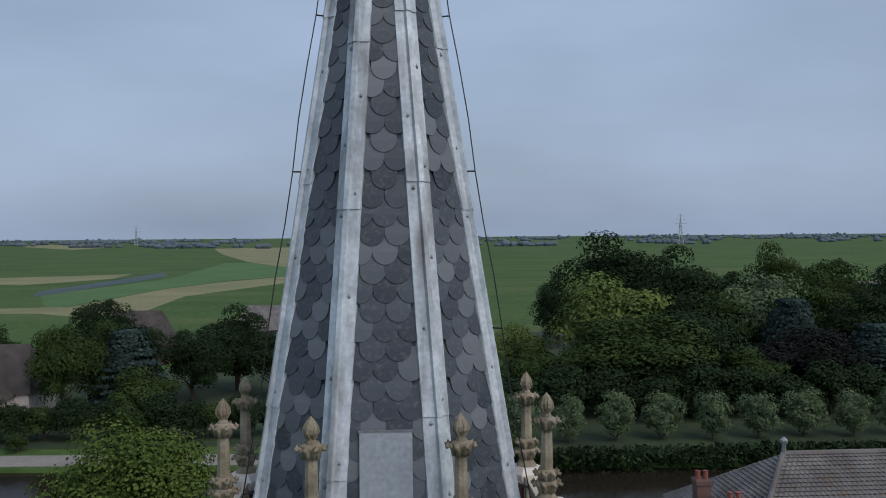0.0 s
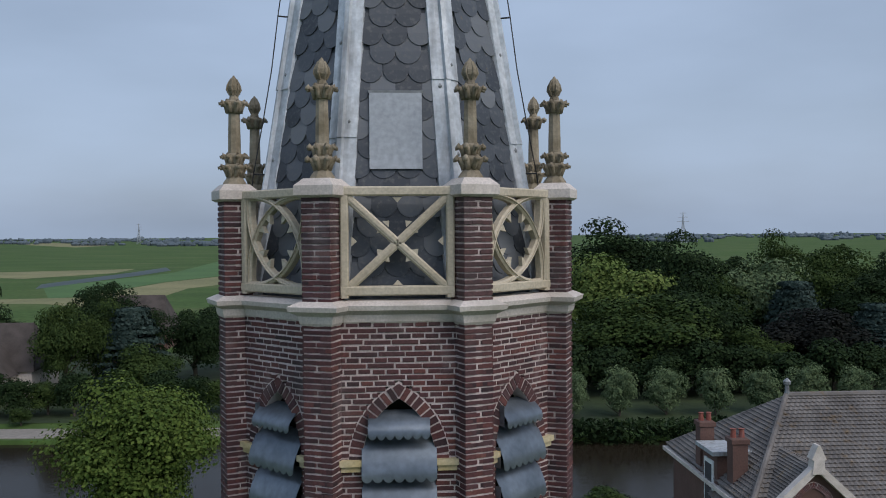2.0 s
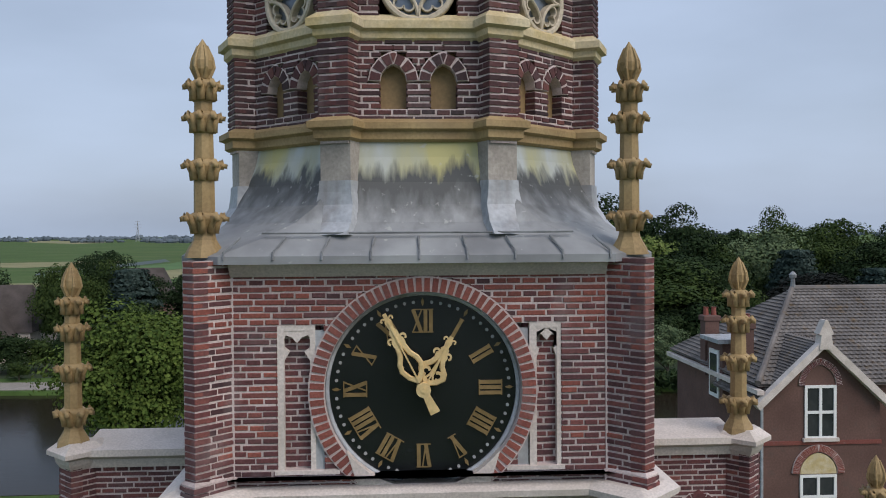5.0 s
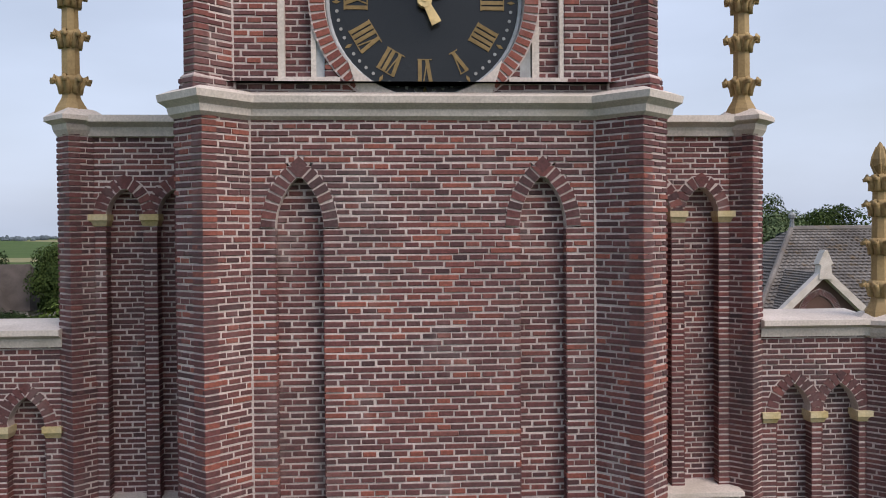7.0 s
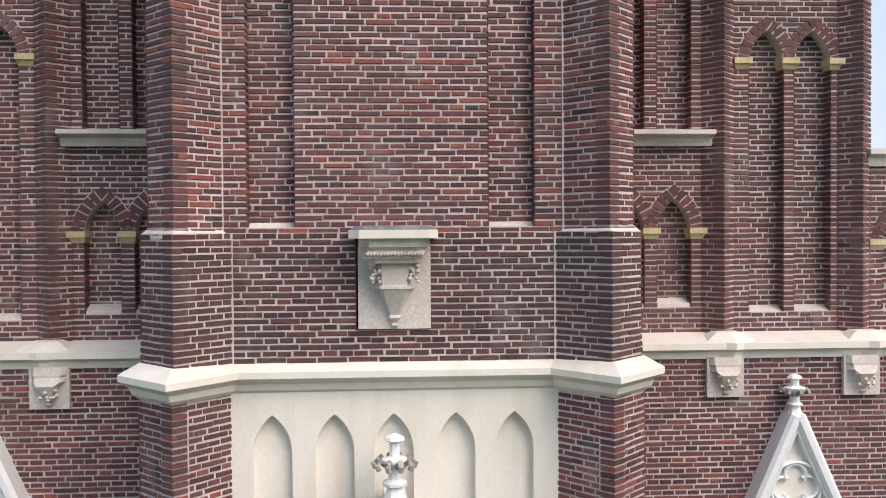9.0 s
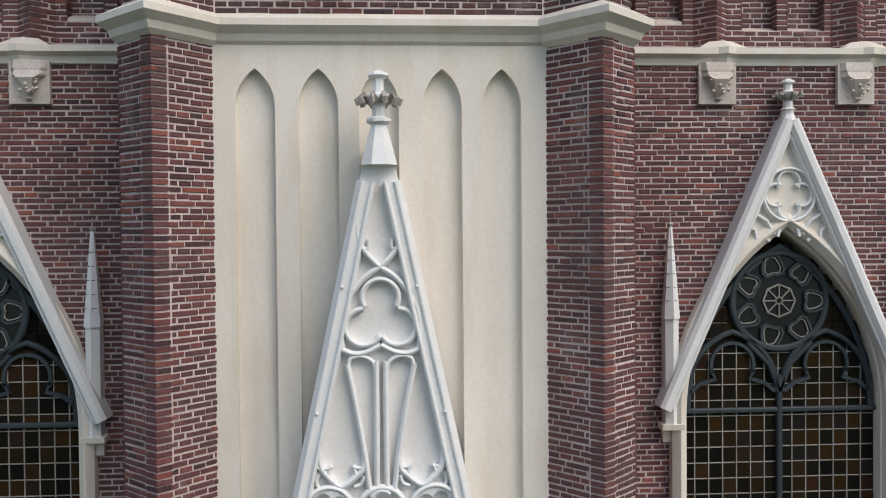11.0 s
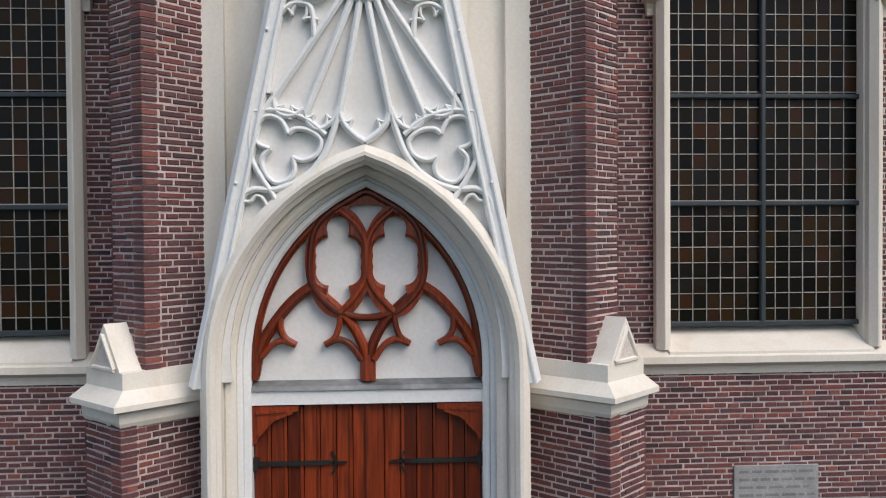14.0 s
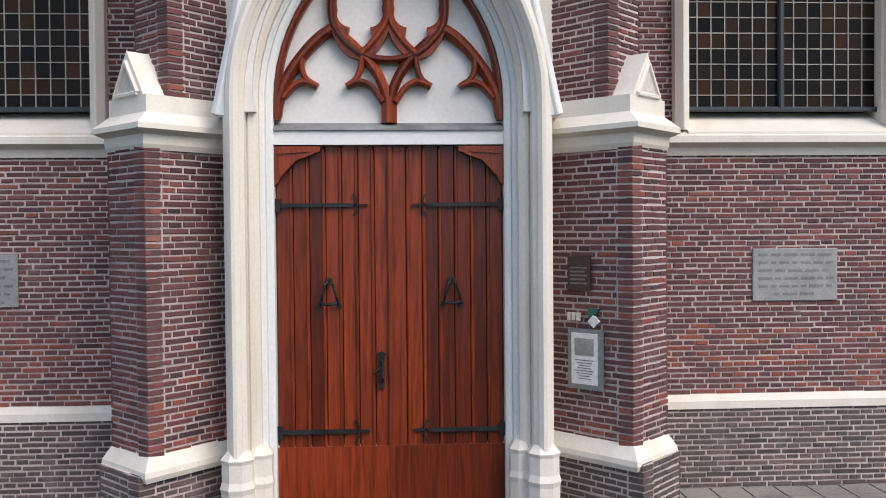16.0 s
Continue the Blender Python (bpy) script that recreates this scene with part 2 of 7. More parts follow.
def glass_material():
    m, nt, nl, bs = tree_of("leaded_glass")
    info = nt.new("ShaderNodeObjectInfo")
    geo = nt.new("ShaderNodeNewGeometry")
    fr = nt.new("ShaderNodeMath")
    fr.operation = "FRACT"
    ad = nt.new("ShaderNodeMath")
    nl.new(info.outputs["Random"], ad.inputs[0])
    nl.new(geo.outputs["Random Per Island"], ad.inputs[1])
    nl.new(ad.outputs[0], fr.inputs[0])
    col = ramp(nt, nl, fr.outputs[0], [(0, (0.006, 0.006, 0.006)), (0.5, (0.012, 0.01, 0.007)), (0.75, (0.035, 0.019, 0.008)), (0.88, (0.014, 0.014, 0.014)), (1, (0.05, 0.02, 0.01))])
    nl.new(col, bs.inputs["Base Color"])
    bs.inputs["Roughness"].default_value = 0.14
    bs.inputs["Specular IOR Level"].default_value = 0.12
    bump(nt, nl, bs, noise_fac(nt, nl, 9, 3, "World"), 0.25, 0.01)
    return m


GLASS = glass_material()
PANE = surface("house_pane", (0.03, 0.035, 0.04), (0.05, 0.055, 0.06), 0.08, 5, 1.0, relief=0.0)


def leaf_material(name, a, b):
    m, nt, nl, bs = tree_of(name)
    geo = nt.new("ShaderNodeNewGeometry")
    col = ramp(nt, nl, geo.outputs["Random Per Island"], [(0, a), (1, b)])
    big = noise_fac(nt, nl, 0.25, 4, "World")
    col = mixed(nt, nl, 1.0, col, ramp(nt, nl, big, [(0.3, (0.7, 0.75, 0.7)), (0.7, (1.2, 1.15, 1.1))]), "MULTIPLY")
    nl.new(col, bs.inputs["Base Color"])
    bs.inputs["Roughness"].default_value, bs.inputs["Specular IOR Level"].default_value = 0.8, 0.12
    return m


LEAF = leaf_material("leaves", (0.022, 0.042, 0.012), (0.052, 0.082, 0.023))
LEAF_MID = leaf_material("mid_leaves", (0.04, 0.075, 0.015), (0.105, 0.15, 0.035))
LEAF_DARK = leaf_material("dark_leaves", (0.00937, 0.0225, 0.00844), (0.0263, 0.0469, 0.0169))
LEAF_LIGHT = leaf_material("light_leaves", (0.0675, 0.112, 0.0292), (0.158, 0.208, 0.0619))
LEAF_GREY = leaf_material("grey_leaves", (0.07, 0.11, 0.055), (0.14, 0.19, 0.1))
LEAF_BLUE = leaf_material("blue_needles", (0.0169, 0.0338, 0.03), (0.0516, 0.0797, 0.0731))
LEAF_PURPLE = leaf_material("purple_leaves", (0.0075, 0.0103, 0.00844), (0.0187, 0.0187, 0.0169))
BARK = surface("bark", (0.06, 0.05, 0.038), (0.1, 0.085, 0.065), 0.95, 20, 2.0)
ROOF_TILE = surface("roof_tile", (0.11, 0.1, 0.095), (0.19, 0.175, 0.165), 0.8, 8, 0.8, (0.17, 0.11, 0.05))
THATCH = surface("thatch", (0.055, 0.045, 0.04), (0.09, 0.075, 0.068), 0.95, 12, 0.5)
HOUSE_BRICK = surface("house_brick", (0.11, 0.06, 0.05), (0.15, 0.085, 0.07), 0.9, 12, 0.6, (0.1, 0.07, 0.06))
PAVING = surface("concrete_paving", (0.2, 0.19, 0.18), (0.28, 0.27, 0.25), 0.9, 30, 1.5, (0.13, 0.125, 0.115))
ASPHALT = surface("road_surface", (0.22, 0.2, 0.17), (0.3, 0.27, 0.24), 0.9, 2, 0.1)


# ---- building blocks ----
class Geo:
    """Vertices and faces of one mesh, with a material number for each face."""

    def __init__(self):
        self.v, self.f, self.m = [], [], []

    def add(self, verts, faces, mat=0):
        k = len(self.v)
        self.v += [tuple(p) for p in verts]
        self.f += [tuple(k + i for i in f) for f in faces]
        self.m += [mat] * len(faces)
        return self

    def box(self, x0, x1, y0, y1, z0, z1, mat=0):
        v = [(x, y, z) for z in (z0, z1) for y in (y0, y1) for x in (x0, x1)]
        return self.add(v, [(0, 2, 3, 1), (4, 5, 7, 6), (0, 1, 5, 4), (1, 3, 7, 5), (3, 2, 6, 7), (2, 0, 4, 6)], mat)

    def loft(self, rings, mat=0, closed=True, caps=True):
        n, v, f = len(rings[0]), [], []
        for r in rings:
            v += list(r)
        for i in range(len(rings) - 1):
            for j in range(n if closed else n - 1):
                a, b = i * n + j, i * n + (j + 1) % n
                f.append((a, b, b + n, a + n))
        if caps:
            f.append(tuple(reversed(range(n))))
            f.append(tuple((len(rings) - 1) * n + j for j in range(n)))
        return self.add(v, f, mat)

    def plan(self, poly, z0, z1, top=None, mat=0):
        """A prism over a plan polygon (anticlockwise), its top drawn in or out where given."""
        return self.loft([[(x, y, z0) for x, y in poly], [(x, y, z1) for x, y in (top or poly)]], mat)

    def face_prism(self, poly, y0, y1, mat=0):
        """A polygon (x, z) between two depths."""
        return self.loft([[(x, y1, z) for x, z in poly], [(x, y0, z) for x, z in poly]], mat)

    def lathe(self, prof, n=12, cx=0.0, cy=0.0, mat=0, turn=0.0):
        return self.loft([[(cx + r * math.cos(2 * math.pi * j / n + turn), cy + r * math.sin(2 * math.pi * j / n + turn), z) for j in range(n)] for r, z in prof], mat)

    def sweep(self, path, width, y0, y1, mat=0, closed=False, chamfer=0.0):
        """A bar along a path in the plane of the front (x, z), from depth y1 (back) to y0 (front)."""
        n = len(path)
        rings = []
        for i in range(n):
            a = path[(i - 1) % n] if closed or i else path[0]
            b = path[(i + 1) % n] if closed or i < n - 1 else path[-1]
            d = Vector((b[0] - a[0], b[1] - a[1]))
            d = d.normalized() if d.length > 1e-9 else Vector((1, 0))
            nx, nz = -d.y, d.x
            x, z = path[i]
            h = width / 2
            c = min(chamfer, h * 0.9)
            sec = [(-h, y1), (-h, y0 + c), (-h + c, y0), (h - c, y0), (h, y0 + c), (h, y1)] if c else [(-h, y1), (-h, y0), (h, y0), (h, y1)]
            rings.append([(x + nx * s, y, z + nz * s) for s, y in sec])
        if closed:
            rings.append(rings[0])
        return self.loft(rings, mat, caps=not closed)

    def tube(self, pts, r, n=6, mat=0, r1=None):
        rings = []
        for i, p in enumerate(pts):
            a, b = Vector(pts[max(i - 1, 0)]), Vector(pts[min(i + 1, len(pts) - 1)])
            d = (b - a).normalized()
            u = d.orthogonal().normalized()
            w = d.cross(u)
            k = r if r1 is None else r + (r1 - r) * i / max(len(pts) - 1, 1)
            rings.append([tuple(Vector(p) + k * (math.cos(t) * u + math.sin(t) * w)) for t in [2 * math.pi * j / n for j in range(n)]])
        return self.loft(rings, mat)

    def moved(self, m):
        self.v = [tuple(m @ Vector(p)) for p in self.v]
        return self

    def join(self, other, m=None, mat=None):
        v = other.v if m is None else [tuple(m @ Vector(p)) for p in other.v]
        k = len(self.v)
        self.v += v
        self.f += [tuple(k + i for i in f) for f in other.f]
        self.m += other.m if mat is None else [mat] * len(other.f)
        return self

    def mesh(self, name, mats, smooth=False):
        me = bpy.data.meshes.new(name)
        me.from_pydata(self.v, [], self.f)
        for m in mats if isinstance(mats, (list, tuple)) else [mats]:
            me.materials.append(m)
        if len(me.materials) > 1:
            me.polygons.foreach_set("material_index", self.m)
        if smooth:
            me.polygons.foreach_set("use_smooth", [True] * len(self.f))
        bm = bmesh.new()
        bm.from_mesh(me)
        if len(bm.faces) < 20000:
            bmesh.ops.recalc_face_normals(bm, faces=bm.faces)
        bm.to_mesh(me)
        bm.free()
        return me


def part(name, geo, mats, parent=None, label="", smooth=False, kind=""):
    ob = new(name, geo.mesh(name, mats, smooth))
    if parent:
        ob.parent = parent
    if label:
        ob["label"] = label
    if kind:
        ob["kind"] = kind
    return ob


def thing(name, label, category, group="", kind="", at=None, low=False):
    ob = new(name)
    if low:
        at = (0, 0, LOW)
    ob.empty_display_size = 0.2
    if at:
        ob.location = at
    return tagged(ob, label, category, group, kind)


def arc(cx, cz, r, a0, a1, n=12):
    return [(cx + r * math.cos(radians(a0 + (a1 - a0) * i / n)), cz + r * math.sin(radians(a0 + (a1 - a0) * i / n))) for i in range(n + 1)]


def pointed(cx, half, spring, rise, n=10):
    """A pointed arch from the left springing over the apex to the right one."""
    r = (half * half + rise * rise) / (2 * half)
    a = math.degrees(math.asin(min(1, rise / r)))
    left = arc(cx - half + r, spring, r, 180, 180 - a, n)
    right = [(2 * cx - x, z) for x, z in reversed(left)]
    return left + right[1:]


def half_width(z, half, spring, rise):
    if z <= spring:
        return half
    if z >= spring + rise:
        return 0.0
    r = (half * half + rise * rise) / (2 * half)
    return max(0.0, math.sqrt(max(r * r - (z - spring) ** 2, 0)) - (r - half))


def arch_hole(cx, half, z0, spring, rise, ring=0.115):
    """A pointed opening as a cut in a wall: (u0, u1) at height z, or None."""
    def cut(z):
        if z < z0:
            return None
        w = half if z <= spring else half_width(z, half + ring, spring, rise + ring * 1.25)
        return (cx - w, cx + w) if w > 0 else None
    return cut


def box_hole(u0, u1, z0, z1):
    return lambda z: (u0, u1) if z0 <= z <= z1 else None


def spans(u0, u1, holes, z):
    out = [(u0, u1)]
    for h in holes:
        c = h(z)
        if c is None:
            continue
        nxt = []
        for a, b in out:
            if c[1] <= a or c[0] >= b:
                nxt.append((a, b))
                continue
            if c[0] > a:
                nxt.append((a, c[0]))
            if c[1] < b:
                nxt.append((c[1], b))
        out = nxt
    return [(a, b) for a, b in out if b - a > 0.012]


COURSE, LONG, SHORT, JOINT = 0.05, 0.226, 0.113, 0.014
brick_meshes = {}


def brick_mesh(length, depth, mat):
    key = (round(length, 3), round(depth, 3), mat.name)
    if key not in brick_meshes:
        g, c = Geo(), 0.004
        l, h = length / 2, (COURSE - JOINT) / 2
        front = [(-l + c, 0, -h + c), (l - c, 0, -h + c), (l - c, 0, h - c), (-l + c, 0, h - c)]
        mid = [(-l, c, -h), (l, c, -h), (l, c, h), (-l, c, h)]
        back = [(-l, depth, -h), (l, depth, -h), (l, depth, h), (-l, depth, h)]
        g.loft([back, mid, front])
        brick_meshes[key] = g.mesh("brick", mat)
    return brick_meshes[key]


later = []   # bricks that become objects of their own, made at the end of the file


def brickwork(name, parent, p0, p1, z0, z1, depth, holes=(), pick=None, mat=None, limit=300, seed=1, phase=0.0, red=None):
    """A brick face from plan point p0 to p1 (left to right as seen from outside): mortar strips and proud bricks course by course."""
    rnd = random.Random(seed)
    mat = mat or BRICK
    a, b = Vector((*p0, 0)), Vector((*p1, 0))
    u = (b - a).normalized()
    n = Vector((u.y, -u.x, 0))
    length = (b - a).length
    g = Geo()
    count = 0

    def at(s, d, z):
        return tuple(a + u * s - n * d + Vector((0, 0, z)))

    rows = int(round((z1 - z0) / COURSE))
    ch = (z1 - z0) / max(rows, 1)
    for i in range(rows):
        zb = z0 + i * ch
        zm = zb + ch / 2
        for s0, s1 in spans(0, length, holes, zm):
            m0, m1, k = s0 + 0.006, s1 - 0.006, 0.004
            v = [at(m0, k, zb), at(m1, k, zb), at(m1, depth, zb), at(m0, depth, zb), at(m0, k, zb + ch), at(m1, k, zb + ch), at(m1, depth, zb + ch), at(m0, depth, zb + ch)]
            g.add(v, [(0, 1, 5, 4), (1, 2, 6, 5), (3, 0, 4, 7), (4, 5, 6, 7), (0, 3, 2, 1)], 0)
            if i % 2 == 0:
                step, off = LONG + 0.007, (0.0 if (i // 2) % 2 else 0.116) + phase
            else:
                step, off = (LONG + 0.007) / 2, 0.058 + phase
            off += rnd.uniform(-0.016, 0.016)
            kk = math.floor((s0 - off) / step)
            s = off + kk * step
            done_to = None
            while s < s1:
                w = rnd.uniform(-0.006, 0.006)
                t0, t1 = max(s + w, s0), min(s + step - JOINT + w * 0.5, s1)
                s += step
                if t1 - s0 < 0.04 and t1 < s1:
                    continue
                if done_to is None:
                    t0 = s0
                if s1 - t1 < 0.05:
                    t1, s = s1, s1
                whole = t0 > s0 and t1 < s1
                done_to = t1
                t0, t1 = (t0 - 0.005 if t0 == s0 else t0), (t1 + 0.005 if t1 == s1 else t1)
                dz, pr = rnd.uniform(-0.003, 0.003), rnd.uniform(0.0, 0.008)
                h = (ch - JOINT) / 2 * rnd.uniform(0.88, 1.06)
                use = 1
                if red and rnd.random() < red(zm):
                    use = 2
                if pick and whole and count < limit and pick[0] <= zm <= pick[1]:
                    later.append((parent, at((t0 + t1) / 2, -pr, zm + dz), u, round(t1 - t0, 2), mat if use == 1 else BRICK_RED))
                    count += 1
                    continue
                q = [(t0, zm + dz - h), (t1, zm + dz - h), (t1, zm + dz + h), (t0, zm + dz + h)]
                c = 0.0035
                f = [(t0 + c, zm + dz - h + c), (t1 - c, zm + dz - h + c), (t1 - c, zm + dz + h - c), (t0 + c, zm + dz + h - c)]
                vv = [at(x, 0.03 if whole else min(depth, 0.12), z) for x, z in q] + [at(x, 0.002, z) for x, z in q] + [at(x, -pr, z) for x, z in f]
                g.add(vv, [(0, 1, 5, 4), (1, 2, 6, 5), (2, 3, 7, 6), (3, 0, 4, 7), (4, 5, 9, 8), (5, 6, 10, 9), (6, 7, 11, 10), (7, 4, 8, 11), (8, 9, 10, 11)], use)
    return part(name, g, [MORTAR, mat, BRICK_RED], parent, kind="stuff")


def arch_ring(name, parent, pts, back, front, ring=0.11, mat=None, depth=None, u=None, origin=None):
    """Bricks on edge round an arch: pts (s, z) along its inner line; s along u from origin."""
    g = Geo()
    mat = mat or BRICK
    u = u or Vector((1, 0, 0))
    n = Vector((u.y, -u.x, 0))
    o = Vector(origin or (0, 0, 0))

    def at(s, z, y):
        return tuple(o + u * s - n * y + Vector((0, 0, z)))

    seg = [0.0]
    for p, q in zip(pts, pts[1:]):
        seg.append(seg[-1] + math.dist(p, q))
    total = seg[-1]

    def along(d):
        d = min(max(d, 0), total)
        for k in range(len(seg) - 1):
            if d <= seg[k + 1] + 1e-9:
                f = (d - seg[k]) / max(seg[k + 1] - seg[k], 1e-9)
                p, q = pts[k], pts[k + 1]
                t = Vector((q[0] - p[0], q[1] - p[1])).normalized()
                return p[0] + (q[0] - p[0]) * f, p[1] + (q[1] - p[1]) * f, -t.y, t.x
    for k in range(1, len(pts) - 1):
        t0 = Vector((pts[k][0] - pts[k - 1][0], pts[k][1] - pts[k - 1][1])).normalized()
        t1 = Vector((pts[k + 1][0] - pts[k][0], pts[k + 1][1] - pts[k][1])).normalized()
        if t0.dot(t1) < 0.93:
            na, nb = Vector((-t0.y, t0.x)), Vector((-t1.y, t1.x))
            mid = (na + nb).normalized()
            p = Vector(pts[k])
            for r, dep, use in ((ring + 0.012, 0.0065, 0), (ring, -0.0075, 1)):
                q = [p, p + nb * r, p + mid * (r / max(mid.dot(na), 0.5)), p + na * r]
                if use:
                    c = sum(q, Vector((0, 0))) / 4
                    q = [c + (x - c) * 0.86 for x in q]
                v = [at(x.x, x.y, back) for x in q] + [at(x.x, x.y, front + dep) for x in q]
                g.add(v, [(0, 1, 5, 4), (1, 2, 6, 5), (2, 3, 7, 6), (3, 0, 4, 7), (4, 5, 6, 7)], use)
    shift = 0.0017 * (int(round(abs(pts[0][0]) * 100)) % 3)
    front = front - shift
    cnt = max(4, int(total / 0.058))
    for k in range(cnt):
        d0, d1 = total * k / cnt, total * (k + 1) / cnt
        for gap, dep in ((0.0, 0.003), (0.0075, -0.006)):
            xa, za, nxa, nza = along(d0 + gap)
            xb, zb, nxb, nzb = along(d1 - gap)
            r0, r1 = (0.0, ring + 0.012) if not gap else (0.003, ring)
            q = [(xa + nxa * r0, za + nza * r0), (xb + nxb * r0, zb + nzb * r0), (xb + nxb * r1, zb + nzb * r1), (xa + nxa * r1, za + nza * r1)]
            fr = front + dep + (0.0009 if 2 * k < cnt else 0.0) + 0.0004 * (k % 2)
            v = [at(x, z, back) for x, z in q] + [at(x, z, fr) for x, z in q]
            g.add(v, [(0, 1, 5, 4), (1, 2, 6, 5), (2, 3, 7, 6), (3, 0, 4, 7), (4, 5, 6, 7)], 1 if gap else 0)
    return part(name, g, [MORTAR, mat], parent)


def offset_poly(poly, d):
    """Push a plan polygon's corners outwards by d."""
    n, out = len(poly), []
    for i in range(n):
        p, q, r = Vector(poly[i - 1]), Vector(poly[i]), Vector(poly[(i + 1) % n])
        a, b = (q - p).normalized(), (r - q).normalized()
        na, nb = Vector((a.y, -a.x)), Vector((b.y, -b.x))
        m = (na + nb)
        m = m / max(m.dot(na), 0.35) if m.length > 1e-6 else na
        out.append((q.x + m.x * d, q.y + m.y * d))
    return out


def moulding(name, poly, prof, mats, parent=None, label=""):
    """A cornice: the plan polygon pushed out by d at each height z of the profile."""
    g = Geo()
    g.loft([[(x, y, z) for x, y in offset_poly(poly, d)] for d, z in prof])
    return part(name, g, mats, parent, label)


# ---- the tower, stage by stage ----
def stage(inner, apex, outer, wall, back=1.75):
    return [(-apex[0], apex[1]), (-inner, wall), (inner, wall), apex, outer, (outer[0], back), (-outer[0], back), (-outer[0], outer[1])]


PLINTH = stage(1.25, (1.80, -2.44), (2.20, -2.03), -1.80)
BASE = stage(1.25, (1.75, -2.36), (2.12, -1.98), -1.80)
SHAFT = stage(1.25, (1.61, -2.22), (1.93, -1.90), -1.80)
PARAPET = stage(1.24, (1.60, -2.20), (1.91, -1.89), -1.85)
BELL = stage(1.31, (1.60, -2.14), (1.85, -1.89), -1.83)
CLOCK = stage(1.43, (1.66, -2.07), (1.75, -1.98), -1.82)

tower = thing("tower_wall", "dark red brick church tower with diagonal corner piers and pale joints", "church tower", kind="structure")
core = Geo()
core.plan(offset_poly(BASE, -0.22), -0.5, 9.3)
core.plan(offset_poly(BELL, -0.22), 9.3, 14.8)
core.plan(offset_poly(CLOCK, -0.13), 14.95, 16.59)
core.plan(offset_poly(CLOCK, -0.2), 14.8, 14.95)
part("core", core, MORTAR, tower)


def stage_bricks(poly, z0, z1, front=True, holes=(), pick=None, seed=1, red=None, depth=0.14, mat=None):
    for k, (i, j) in enumerate(((7, 0), (0, 1), (1, 2), (2, 3), (3, 4), (4, 5))):
        if (i, j) == (1, 2) and not front:
            continue
        q = poly[j]
        if (i, j) == (4, 5):
            q = (poly[4][0], -0.3)
        brickwork("brickwork", tower, poly[i], q, z0, z1, depth, holes if (i, j) == (1, 2) else (), pick if (i, j) == (1, 2) else None, seed=seed + k, red=red, phase=0.03 * k, mat=mat)
    brickwork("brickwork", tower, (poly[7][0], -0.3), poly[7], z0, z1, depth, seed=seed + 9, mat=mat)
    for q in poly[1:3]:
        part("corner_joint", Geo().box(q[0] - 0.011, q[0] + 0.011, q[1] - 0.008, q[1] + 0.05, z0, z1), MORTAR, tower)


some_red = lambda z: 0.04
low_red = lambda z: 0.22 if z < 0.9 else 0.05
stage_bricks(PLINTH, -0.1 + LOW, 0.55 + LOW, False, seed=10, mat=BRICK_GREY)
stage_bricks(BASE, 0.65 + LOW, 2.9 + LOW, False, seed=20, red=low_red)
stage_bricks(SHAFT, 3.1 + LOW, 9.28, False, seed=30, red=some_red)
stage_bricks(PARAPET, 9.48, 10.48, True, [box_hole(0.94, 1.51, 9.74, 10.44)], (9.5, 10.5), 40, mat=BRICK_DARK)
BLIND = [(-0.945, 0.18), (0.905, 0.18)]
bell_holes = [arch_hole(c + 1.31, h, 10.5, 13.86, 0.4) for c, h in BLIND]
stage_bricks(BELL, 10.47, 14.7, True, bell_holes, (12.0, 12.9), 50, lambda z: 0.16 if z > 11.2 else 0.06)
NL = (-1.10, -0.74)
NR = (0.76, 1.08)
CC = (0.012, 15.59)


def disc_hole(z):
    w = 0.866 ** 2 - (z - CC[1]) ** 2
    return (CC[0] + 1.43 - math.sqrt(w), CC[0] + 1.43 + math.sqrt(w)) if w > 0 else None


clock_holes = [disc_hole, box_hole(NL[0] + 1.43, NL[1] + 1.43, 14.99, 16.12), box_hole(NR[0] + 1.43 - 0.03, NR[1] + 1.43, 14.99, 16.12)]
stage_bricks(CLOCK, 14.85, 16.6, True, clock_holes, (14.95, 16.5), 60, lambda z: 0.12 if z < 16.1 else 0.6)

# backs of the blind arches and their brick heads
for c, h in BLIND:
    brickwork("brickwork", tower, (c - 0.25, -1.72), (c + 0.25, -1.72), 10.45, 14.4, 0.05, seed=70)
    arch_ring("arch_ring", tower, pointed(c, h, 13.86, 0.4), -1.71, -1.832)
    part("sloped_sill", Geo().loft([[(c - h, -1.72, 10.44), (c + h, -1.72, 10.44), (c + h, -1.84, 10.44), (c - h, -1.84, 10.44)], [(c - h, -1.72, 10.56), (c + h, -1.72, 10.56), (c + h, -1.835, 10.46), (c - h, -1.835, 10.46)]]), STONE, tower)

# clock surround
ring_pts = [(CC[0] + 0.757 * math.sin(a), CC[1] - 0.757 * math.cos(a)) for a in [radians(-20 - i * (320 / 72)) for i in range(73)]]
arch_ring("arch_ring", tower, ring_pts, -1.68, -1.835, 0.108, BRICK_RED)
brickwork("brickwork", tower, (-1.12, -1.745), (-0.78, -1.745), 14.95, 16.15, 0.05, seed=73)
brickwork("brickwork", tower, (0.79, -1.745), (1.1, -1.745), 14.95, 16.15, 0.05, seed=74)


